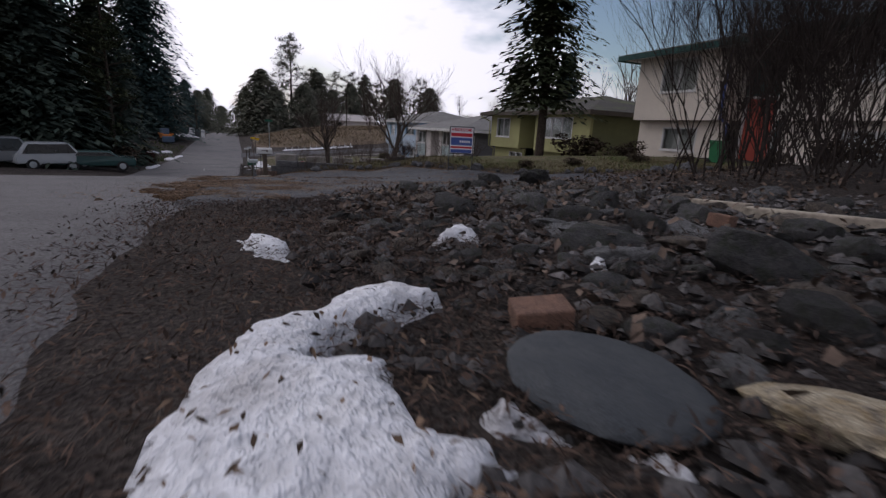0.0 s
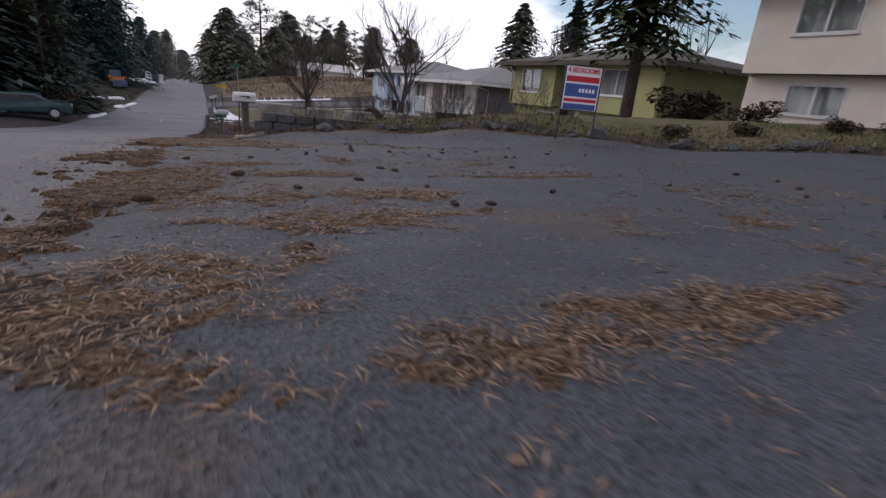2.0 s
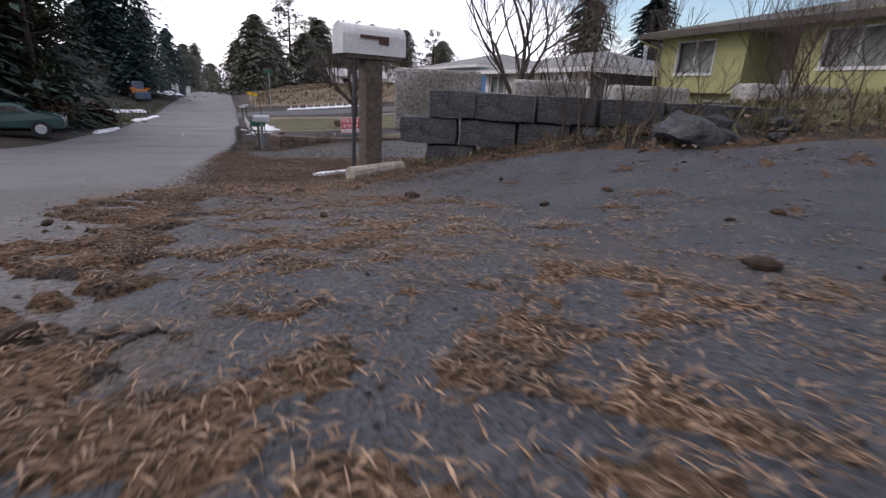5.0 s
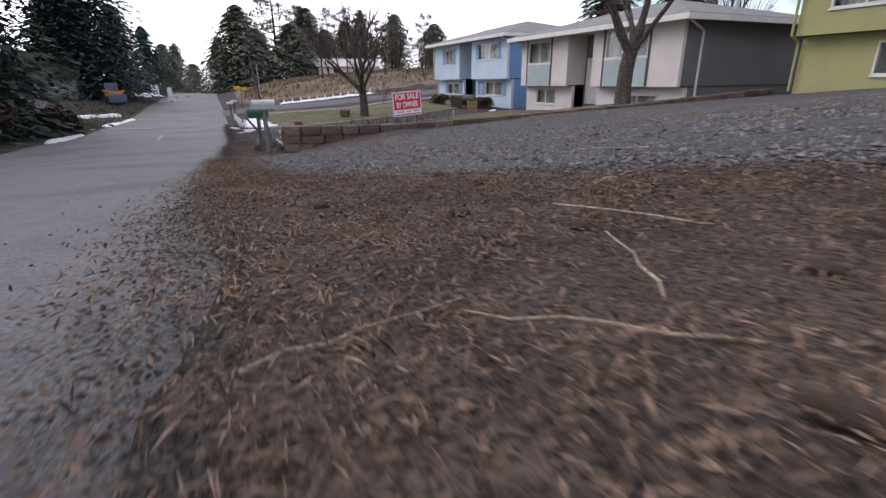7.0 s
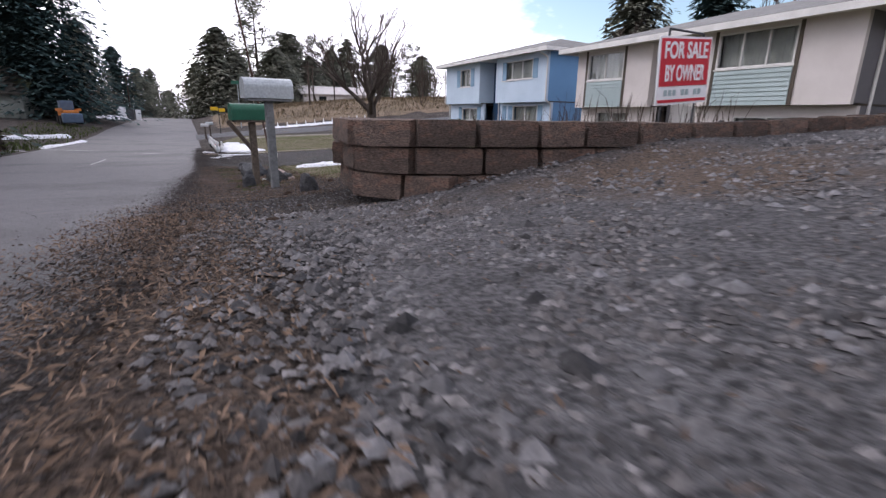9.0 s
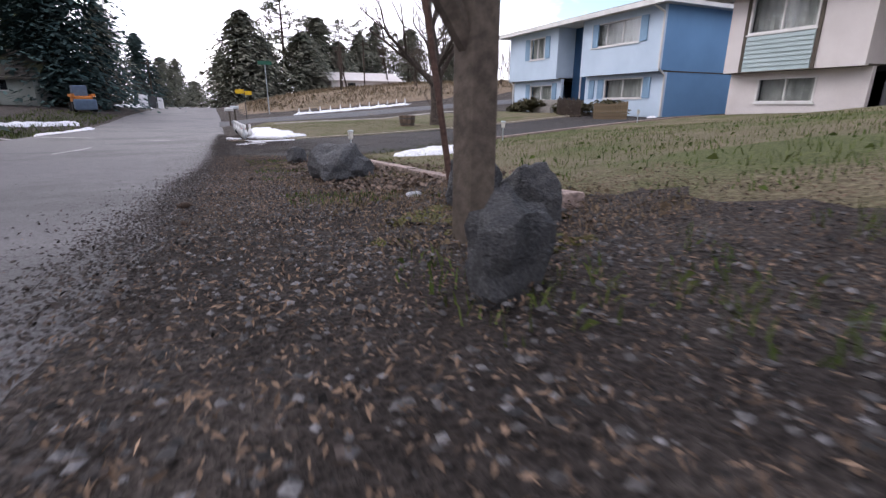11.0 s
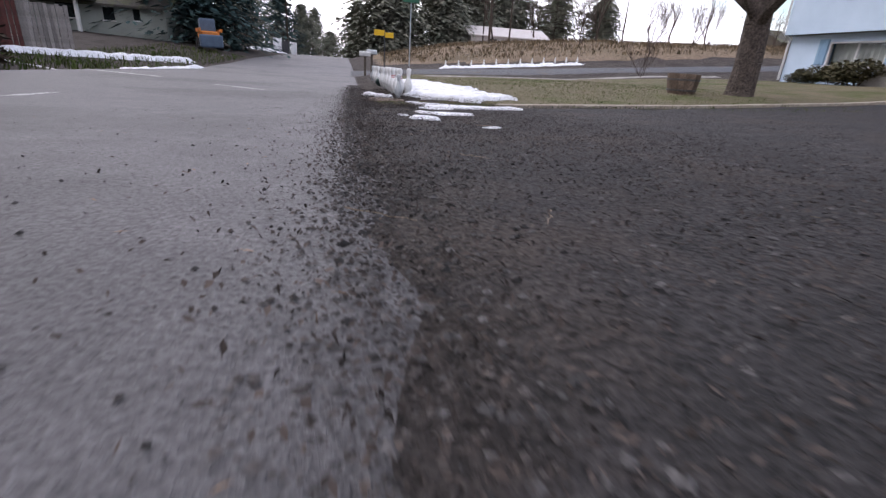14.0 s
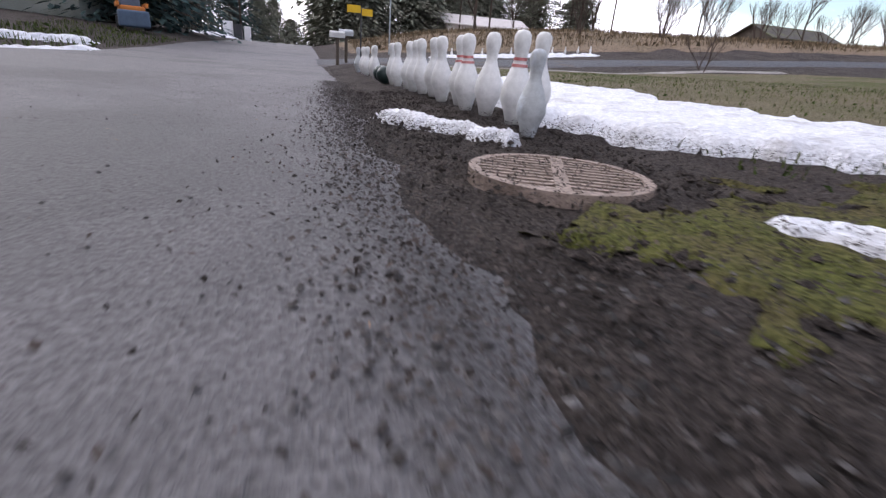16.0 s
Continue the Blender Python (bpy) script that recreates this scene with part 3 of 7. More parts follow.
ground_sheet()
ROAD_EDGE = [(-0.14, -60), (-0.14, 10), (-0.12, 24), (-0.08, 30), (0.03, 34), (0.05, 39.5), (0.2, 41.5), (0.29, 44), (0.30, 46.5), (0.27, 49), (0.27, 51.2), (0.30, 51.6), (0.24, 52.2), (0.3, 54), (0.42, 60), (0.45, 80), (0.1, 100), (-0.2, 180), (-6.5, 180), (-6.9, 80), (-6.8, 40), (-6.8, -60)]
sheet("road", ROAD_EDGE, 0.12, 0.006, M["asphalt"], "worn grey asphalt street with crumbling edges", 0.09, bumps=0.003, category="road")
sheet("driveway_apron", [(-0.25, 5.2), (0.42, 5.28), (0.56, 5.39), (0.70, 5.49), (0.80, 5.65), (0.89, 5.84), (1.0, 6.08), (1.5, 6.2), (2.1, 6.2), (5, 7.0), (9, 7.6), (14, 8.2), (14, 10.5), (8.9, 10.3), (7.2, 12.2), (5.8, 14.8), (4.6, 16.2), (3.1, 17.8), (1.5, 19.3), (-0.25, 19.6)], 0.12, 0.022, M["asphalt_old"], "cracked dark asphalt driveway strewn with pine needles", 0.05, bumps=0.004, category="driveway")
sheet("gravel_drive", [(0.3, 29), (0.38, 27.5), (0.45, 26.2), (0.7, 25.2), (1.4, 23.8), (2.6, 21.4), (8, 21.0), (15.5, 21.2), (15.5, 31.6), (8, 30.9), (3, 31.2), (1.0, 31.7), (0.4, 31.2)], 0.14, 0.02, M["gravel_bed"], "loose grey gravel parking area", 0.3, bumps=0.008, category="gravel", rag_scale=0.9)
sheet("gravel_lane", [(0.3, 43.6), (0.3, 50.2), (2, 50.6), (7, 52.0), (16.8, 53.5), (17.2, 48.6), (10, 45.6), (5, 43.85), (1.95, 42.0)], 0.16, 0.02, M["lane_bed"], "dark packed gravel driveway", 0.2, bumps=0.006, category="driveway", rag_scale=0.9)
sheet("litter_verge", [(-0.08, 19.3), (1.3, 20.0), (2.7, 21.2), (1.7, 23.6), (0.85, 25.2), (0.5, 26.4), (0.42, 27.5), (0.35, 29.3), (0.35, 31.0), (0.05, 31.5), (-0.05, 28)], 0.06, 0.012, M["mat_verge"], "brown leaf and needle mat beside the road", 0.1, bumps=0.008, category="ground", rag_scale=0.3)
sheet("lawn", [(3.6, 18.0), (5, 16.7), (6.4, 15.2), (7.8, 12.9), (9.6, 11.2), (14.5, 11.4), (14.8, 21.5), (8, 21.0), (2.6, 21.2)], 0.25, 0.02, M["lawn"], "thin winter lawn on a raised bank", 0.2, bumps=0.015, category="lawn")
sheet("lawn", [(1.9, 32.6), (2.4, 31.6), (9, 31.1), (15.6, 31.8), (16.0, 47.2), (10, 45.4), (5, 43.6), (1.95, 41.8), (1.85, 40), (1.7, 38), (1.6, 36.8)], 0.2, 0.014, M["lawn"], "sparse yellow-green lawn behind a concrete edging", 0.06, bumps=0.015, category="lawn")
sheet("lawn", [(1.9, 53.5), (2.6, 51.3), (7, 52.3), (16.5, 54), (17.0, 63), (10, 67), (3, 68), (1.7, 62)], 0.25, 0.014, M["lawn"], "mossy green lawn partly under snow", 0.15, bumps=0.015, category="lawn")
sheet("lane", [(0.2, 69.5), (3, 69), (12, 70.5), (30, 73), (60, 76), (60, 80), (30, 77.5), (12, 75), (4, 75.5), (0.2, 77)], 0.5, 0.015, M["asphalt_old"], "narrow grey side lane that meets the street", 0.2, category="road")
sheet("hillside_field", [(2.5, 84), (10, 80), (30, 80.5), (80, 83), (200, 90), (200, 170), (6, 170), (3, 110)], 1.2, 0.03, M["field"], "hillside of tall dry straw-coloured grass", 0.5, category="field", bumps=0.06)


# ---------------------------------------------------------------- houses
def wall_grid(bm, axis, at, thick, a0, a1, z0, z1, holes=()):
    """A wall of that thickness with rectangular openings (a0, a1, z0, z1) cut right through. axis: the way it runs."""
    us = sorted({a0, a1, *[h[0] for h in holes], *[h[1] for h in holes]})
    zs = sorted({z0, z1, *[h[2] for h in holes], *[h[3] for h in holes]})
    us, zs = [u for u in us if a0 <= u <= a1], [z for z in zs if z0 <= z <= z1]
    for u0, u1 in zip(us, us[1:]):
        for v0, v1 in zip(zs, zs[1:]):
            cu, cv = (u0 + u1) / 2, (v0 + v1) / 2
            if any(h[0] < cu < h[1] and h[2] < cv < h[3] for h in holes):
                continue
            if axis == "y":
                box(bm, at, at + thick, u0, u1, v0, v1)
            else:
                box(bm, u0, u1, at, at + thick, v0, v1)
    bmesh.ops.remove_doubles(bm, verts=bm.verts, dist=0.0005)


def window(parent, x, y0, y1, z0, z1, panes=2, trim="white_trim", curtain="curtain", sill=True):
    """A sliding window in a wall that faces -x; x: the wall's outer face."""
    w = new("window")
    w.parent = parent
    f = 0.05
    bm = bmesh.new()
    box(bm, x - 0.02, x + 0.10, y0, y1, z1 - f, z1)
    box(bm, x - 0.02, x + 0.10, y0, y1, z0, z0 + f)
    box(bm, x - 0.02, x + 0.10, y0, y0 + f, z0 + f, z1 - f)
    box(bm, x - 0.02, x + 0.10, y1 - f, y1, z0 + f, z1 - f)
    for k in range(1, panes):
        yc = y0 + (y1 - y0) * k / panes
        box(bm, x + 0.0, x + 0.09, yc - 0.025, yc + 0.025, z0 + f, z1 - f)
    part("window_frame", bm, M[trim], w)
    for k in range(panes):
        ya = y0 + (y1 - y0) * k / panes + 0.026
        yb = y0 + (y1 - y0) * (k + 1) / panes - 0.026
        g = boxed("pane", (x + 0.045, x + 0.051, ya, yb, z0 + f, z1 - f), M["glass"], w)
        g.visible_shadow = False
    bm = bmesh.new()
    n = max(6, int((y1 - y0) / 0.07))
    ring = []
    for k in range(n + 1):
        yy = y0 + (y1 - y0) * k / n
        xx = x + 0.22 + 0.025 * math.sin(k * 1.9)
        ring.append((bm.verts.new((xx, yy, z0 - 0.02)), bm.verts.new((xx, yy, z1 + 0.02))))
    for a, b in zip(ring, ring[1:]):
        bm.faces.new((a[0], b[0], b[1], a[1]))
    part("curtain", bm, M[curtain], w)
    if sill:
        boxed("window_sill", (x - 0.05, x + 0.02, y0 - 0.04, y1 + 0.04, z0 - 0.05, z0 - 0.002), M[trim], w)
    return w


def hip_roof(house, x0, x1, y0, y1, z, rise, mat, fascia, over=0.6):
    """A low hipped roof with its fascia boards and soffit; z: the eave."""
    xa, xb, ya, yb = x0 - over, x1 + over, y0 - over, y1 + over
    h = (xb - xa) / 2
    xm = (xa + xb) / 2
    bm = bmesh.new()
    top = 0.16
    c = [bm.verts.new(v) for v in ((xa, ya, z + top), (xb, ya, z + top), (xb, yb, z + top), (xa, yb, z + top))]
    low = [bm.verts.new(v) for v in ((xa, ya, z + 0.10), (xb, ya, z + 0.10), (xb, yb, z + 0.10), (xa, yb, z + 0.10))]
    r = [bm.verts.new((xm, ya + h, z + top + rise)), bm.verts.new((xm, yb - h, z + top + rise))]
    bm.faces.new((c[0], c[1], r[0]))
    bm.faces.new((c[1], c[2], r[1], r[0]))
    bm.faces.new((c[2], c[3], r[1]))
    bm.faces.new((c[3], c[0], r[0], r[1]))
    for k in range(4):
        bm.faces.new((low[k], low[(k + 1) % 4], c[(k + 1) % 4], c[k]))
    bm.faces.new(list(reversed(low)))
    roof = part("roof", bm, mat, house)
    bm = bmesh.new()
    t = 0.03
    box(bm, xa - t, xa - 0.002, ya - t, yb + t, z - 0.06, z + top - 0.02)
    box(bm, xb + 0.002, xb + t, ya - t, yb + t, z - 0.06, z + top - 0.02)
    box(bm, xa, xb, ya - t, ya - 0.002, z - 0.06, z + top - 0.02)
    box(bm, xa, xb, yb + 0.002, yb + t, z - 0.06, z + top - 0.02)
    part("fascia", bm, fascia, house)
    boxed("soffit", (xa + 0.01, xb - 0.01, ya + 0.01, yb - 0.01, z + 0.0, z + 0.08), M["white_trim"], house)
    return roof


def shutters(house, x, y, z0, z1, wide, mat):
    s = new("shutter")
    s.parent = house
    bm = bmesh.new()
    box(bm, x - 0.035, x - 0.003, y, y + wide, z0, z1)
    for k in range(3):
        yy = y + wide * (k + 0.5) / 3
        box(bm, x - 0.05, x - 0.036, yy - wide * 0.13, yy + wide * 0.13, z0 + 0.03, z1 - 0.03)
    part("shutter_board", bm, mat, s)


def lap_panel(house, x, y0, y1, z0, z1, mat, n=8):
    """Overlapping boards below a window."""
    for k in range(n):
        a = z0 + (z1 - z0) * k / n
        b = z0 + (z1 - z0) * (k + 1) / n
        bm = bmesh.new()
        vs = [(x - 0.05, y0, a), (x - 0.05, y1, a), (x - 0.018, y1, b), (x - 0.018, y0, b), (x - 0.003, y0, a), (x - 0.003, y1, a), (x - 0.003, y1, b), (x - 0.003, y0, b)]
        v = [bm.verts.new(p) for p in vs]
        for f in ((0, 3, 2, 1), (4, 5, 6, 7), (0, 1, 5, 4), (2, 3, 7, 6), (0, 4, 7, 3), (1, 2, 6, 5)):
            bm.faces.new([v[i] for i in f])
        part("lap_board", bm, mat, house)


def pipe(house, pts, r, mat, name="downspout"):
    bm = bmesh.new()
    for a, b in zip(pts, pts[1:]):
        tube(bm, a, b, r, r, 6)
    part(name, bm, mat, house)


def split_house(name, label, x, y0, y1, zb, zo, ze, depth, front, side, low, recess, roof, fascia, upper_windows, lower_windows, rise=1.3, set_back=0.4):
    """A split-entry house that faces -x. recess: (y0, y1) of the entry bay; zo: underside of the jutting upper floor; ze: eave.
    upper_windows, lower_windows: (y0, y1, z0, z1, panes)."""
    h = thing(name, (0, 0, 0), label, "house")
    t = 0.16
    ra, rb = recess
    for a, b in ((y0, ra), (rb, y1)):
        bm = bmesh.new()
        wall_grid(bm, "y", x, t, a, b, zo, ze, [w[:4] for w in upper_windows if a < w[0] < b])
        part("wall", bm, front, h)
        bm = bmesh.new()
        wall_grid(bm, "y", x + set_back, t, a, b, zb - 0.5, zo - 0.003, [w[:4] for w in lower_windows if a < w[0] < b])
        part("wall", bm, low, h)
        boxed("overhang", (x + t + 0.003, x + set_back + 0.3, a, b, zo, zo + 0.05), M["brown_trim"], h)
        for yy in (a, b - t):
            if yy in (y0, y1 - t):
                continue
            boxed("wall", (x + t + 0.003, x + 1.15, yy, yy + t, zo + 0.052, ze), low, h)
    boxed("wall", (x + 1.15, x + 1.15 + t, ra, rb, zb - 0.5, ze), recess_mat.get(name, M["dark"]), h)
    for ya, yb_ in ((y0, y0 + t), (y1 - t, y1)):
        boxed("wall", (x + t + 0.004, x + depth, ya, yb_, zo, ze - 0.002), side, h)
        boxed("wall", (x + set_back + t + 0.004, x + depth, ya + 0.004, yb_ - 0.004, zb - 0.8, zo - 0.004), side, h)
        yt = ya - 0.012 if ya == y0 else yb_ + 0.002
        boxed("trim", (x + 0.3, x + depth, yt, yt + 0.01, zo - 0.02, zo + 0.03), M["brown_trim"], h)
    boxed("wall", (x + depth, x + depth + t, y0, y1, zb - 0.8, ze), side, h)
    boxed("floor_slab", (x + 1.32, x + depth - 0.01, y0 + t, y1 - t, zo - 0.1, zo + 0.05), M["dark"], h)
    for w in upper_windows:
        window(h, x, *w[:4], panes=w[4])
    for w in lower_windows:
        window(h, x + set_back, *w[:4], panes=w[4])
    hip_roof(h, x, x + depth, y0, y1, ze, rise, roof, fascia)
    return h


recess_mat = {}


def entry_door(house, x, y0, y1, z0, z1, mat, arch=False):
    d = new("door")
    d.parent = house
    bm = bmesh.new()
    box(bm, x - 0.05, x - 0.004, y0, y1, z0, z1, 0.008)
    part("door_leaf", bm, mat, d)
    bm = bmesh.new()
    box(bm, x - 0.08, x - 0.003, y0 - 0.09, y0 - 0.003, z0, z1 + 0.09)
    box(bm, x - 0.08, x - 0.003, y1 + 0.003, y1 + 0.09, z0, z1 + 0.09)
    box(bm, x - 0.08, x - 0.003, y0, y1, z1 + 0.003, z1 + 0.09)
    part("door_frame", bm, M["white_trim"], d)
    bm = bmesh.new()
    if arch:
        lathe(bm, [(0.012, 0), (0.012, 0.01)], 8)
        bmesh.ops.translate(bm, vec=(x - 0.07, (y0 + y1) / 2, z1 - 0.5), verts=bm.verts)
        box(bm, x - 0.062, x - 0.051, (y0 + y1) / 2 - 0.16, (y0 + y1) / 2 + 0.16, z1 - 0.95, z1 - 0.25)
        part("door_light", bm, M["car_glass"], d)
    else:
        tube(bm, (x - 0.11, y0 + 0.08, z0 + 0.98), (x - 0.05, y0 + 0.08, z0 + 0.98), 0.03, 0.03, 8)
        part("door_handle", bm, M["metal_galv"], d)


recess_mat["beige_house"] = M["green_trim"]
# the olive entry bay has its shade painted in by the darker copy
recess_mat["olive_house"] = M["olive_shade"]
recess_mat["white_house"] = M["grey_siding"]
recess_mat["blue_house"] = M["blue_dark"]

beige = split_house("beige_house", "beige stucco split-level house with green trim and red door", 15.15, 6.6, 18.0, 0.35, 1.95, 4.25, 8.4, M["stucco"], M["stucco"], M["stucco"],
                    (12.2, 14.1), M["roof_dark"], M["green_trim"],
                    [(15.2, 16.8, 2.96, 4.12, 2), (8.4, 10.6, 2.96, 4.12, 2)], [(15.18, 16.75, 0.85, 1.7, 2), (8.8, 10.6, 0.85, 1.7, 2)], 1.2)
entry_door(beige, 16.3, 12.95, 13.95, 0.55, 2.7, M["red_door"])
boxed("side_light", (16.26, 16.296, 12.45, 12.78, 0.6, 2.7), M["car_glass"], beige)
pipe(beige, [(15.1, 14.02, 4.2), (15.1, 14.02, 2.0), (15.5, 14.0, 1.85), (15.5, 14.0, 0.3)], 0.04, M["sign_blue"])
bm = bmesh.new()
for k in range(3):
    box(bm, 14.2 + 0.3 * k, 16.25, 12.3, 14.0, 0.05, 0.22 + 0.16 * k)
part("entry_steps", bm, M["concrete"], beige)

# side walls get the shaded olive, the front the lit one
olive = split_house("olive_house", "olive-yellow split-level house with dark shingle roof", 16.2, 21.9, 32.2, -1.25, 0.27, 2.3, 8.4, M["olive"], M["olive_shade"], M["olive"],
                    (26.8, 28.5), M["roof_dark"], M["brown_trim"],
                    [(29.7, 31.4, 0.93, 2.12, 2), (23.3, 26.1, 1.03, 2.14, 3)], [(28.62, 30.2, -0.86, 0.02, 2)], 1.15)
entry_door(olive, 17.35, 26.95, 27.75, -1.0, 1.0, M["white_trim"], True)
pipe(olive, [(15.7, 32.9, 2.2), (16.1, 32.25, 1.9), (16.1, 32.25, 0.3), (16.5, 32.25, 0.1), (16.5, 32.25, -1.3)], 0.04, M["olive"])

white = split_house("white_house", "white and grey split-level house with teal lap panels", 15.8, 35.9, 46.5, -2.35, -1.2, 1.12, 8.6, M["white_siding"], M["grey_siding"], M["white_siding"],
                    (40.7, 42.5), M["roof_grey"], M["white_trim"],
                    [(37.5, 39.9, -0.06, 1.02, 3), (43.85, 45.85, -0.1, 0.96, 2)], [(37.15, 39.3, -1.95, -1.52, 2), (43.8, 45.55, -2.12, -1.38, 2)], 1.25, 0.42)
entry_door(white, 16.95, 41.3, 42.2, -2.05, 0.0, M["white_trim"], True)
lap_panel(white, 15.8, 37.5, 39.9, -1.19, -0.12, M["teal_lap"])
lap_panel(white, 15.8, 43.85, 45.85, -1.19, -0.16, M["teal_lap"])
for yy in (37.38, 39.92, 43.73, 45.87):
    boxed("trim", (15.77, 15.797, yy, yy + 0.1, -1.2, 1.1), M["brown_trim"], white)
pipe(white, [(15.25, 35.3, 1.1), (16.75, 35.86, 0.75), (16.75, 35.86, -2.4)], 0.045, M["white_trim"])
bm = bmesh.new()
tube(bm, (20.5, 37.5, 1.7), (20.5, 37.5, 2.6), 0.09, 0.09, 10)
tube(bm, (20.5, 37.5, 2.6), (20.5, 37.5, 2.72), 0.14, 0.12, 10)
part("vent_pipe", bm, M["metal_galv"], white)

blue = split_house("blue_house", "pale blue split-level house with deeper blue side wall", 17.5, 50.8, 62.6, -2.75, -0.82, 1.78, 8.6, M["blue_light"], M["blue_side"], M["blue_light"],
                   (55.8, 57.8), M["roof_grey"], M["white_trim"],
                   [(52.05, 55.1, 0.46, 1.5, 3), (58.95, 60.4, 0.3, 1.45, 2)], [(51.95, 54.4, -1.9, -1.0, 2), (58.6, 60.8, -1.95, -1.1, 2)], 1.25)
entry_door(blue, 18.65, 56.1, 57.0, -1.9, 0.1, M["blue_dark"])
for yy, za, zb_ in ((54.62, 0.46, 1.5), (51.6, 0.46, 1.5), (58.5, 0.3, 1.45), (60.45, 0.3, 1.45)):
    shutters(blue, 17.5, yy, za, zb_, 0.42, M["shutter"])
for yy in (51.5, 54.45, 55.1, 58.2, 60.85):
    shutters(blue, 17.9, yy, -1.9, -1.0, 0.4, M["shutter"])
pipe(blue, [(16.95, 50.95, 1.75), (17.45, 50.75, 1.45), (17.45, 50.75, -0.7), (17.85, 50.75, -0.98), (17.85, 50.75, -2.8)], 0.045, M["white_trim"])
pipe(blue, [(17.45, 62.65, 1.6), (17.45, 62.65, -0.7), (17.85, 62.65, -0.98), (17.85, 62.65, -2.5)], 0.045, M["white_trim"])
bm = bmesh.new()
box(bm, 16.4, 18.6, 56.0, 57.6, -2.7, -1.95)
box(bm, 15.9, 16.4, 56.0, 57.6, -2.8, -2.3)
part("entry_steps", bm, M["concrete"], blue)


def gable_house(name, label, x0, x1, y0, y1, zb, ze, rise, wall, roof, windows=()):
    """A far house with its gable along x; windows: (u0, u1, z0, z1) on the wall that faces -y."""
    h = thing(name, (0, 0, 0), label, "house")
    bm = bmesh.new()
    wall_grid(bm, "x", y0, 0.2, x0, x1, zb - 1, ze, windows)
    part("wall", bm, wall, h)
    boxed("wall", (x0, x0 + 0.2, y0 + 0.204, y1, zb - 1, ze), wall, h)
    boxed("wall", (x1 - 0.2, x1, y0 + 0.204, y1, zb - 1, ze), wall, h)
    boxed("wall", (x0, x1, y1 + 0.003, y1 + 0.2, zb - 1, ze), wall, h)
    ym, o = (y0 + y1) / 2, 0.6
    bm = bmesh.new()
    for xx in (x0 + 0.02, x1 - 0.02):
        vs = [bm.verts.new(p) for p in ((xx, y0, ze), (xx, y1, ze), (xx, ym, ze + rise))]
        bm.faces.new(vs)
    part("gable", bm, wall, h)
    bm = bmesh.new()
    k = rise / (ym - y0)
    for s, ya in ((1, y0 - o), (-1, y1 + o)):
        a = [(x0 - o, ya, ze - o * k), (x1 + o, ya, ze - o * k), (x1 + o, ym, ze + rise), (x0 - o, ym, ze + rise)]
        up = [bm.verts.new((p[0], p[1], p[2] + 0.16)) for p in a]
        dn = [bm.verts.new((p[0], p[1], p[2] + 0.01)) for p in a]
        bm.faces.new(up)
        bm.faces.new(list(reversed(dn)))
        for q in range(4):
            bm.faces.new((dn[q], dn[(q + 1) % 4], up[(q + 1) % 4], up[q]))
    part("roof", bm, roof, h)
    for u0, u1, za, zb2 in windows:
        w = new("window")
        w.parent = h
        bm = bmesh.new()
        box(bm, u0, u1, y0 + 0.06, y0 + 0.12, za, zb2)
        part("pane", bm, M["car_glass"], w)
        bm = bmesh.new()
        box(bm, u0 - 0.06, u1 + 0.06, y0 - 0.03, y0 - 0.002, zb2, zb2 + 0.08)
        box(bm, u0 - 0.06, u1 + 0.06, y0 - 0.05, y0 - 0.002, za - 0.08, za)
        part("window_frame", bm, M["white_trim"], w)
    return h


sage = gable_house("sage_house", "long sage-grey bungalow with a low gable roof", -33.0, -13.9, 89.2, 98.0, -2.4, 0.05, 2.3, M["house_sage"], M["roof_dark"],
                   [(-21.5, -20.2, -1.2, -0.2), (-18.3, -17.5, -1.2, -0.3), (-16.2, -15.7, -1.1, -0.3), (-27, -25, -1.3, -0.2)])
for xx in (-22.6, -19.5):
    boxed("porch_post", (xx, xx + 0.22, 87.6, 87.82, -2.9, 0.1), M["white_trim"], sage)
boxed("porch_roof", (-31, -18.5, 87.2, 89.15, 0.0, 0.14), M["roof_dark"], sage)
gable_house("far_house", "low pale house across the hillside", 20, 33, 128, 136, 0.2, 2.2, 1.4, M["white_siding"], M["white_siding"], [(23, 24.5, 0.8, 1.7)])
gable_house("far_house", "low brown house on top of the hill", 62, 74, 110, 117, 1.8, 3.4, 1.6, M["brown_trim"], M["roof_dark"], [(65, 67, 2.2, 3.0)])


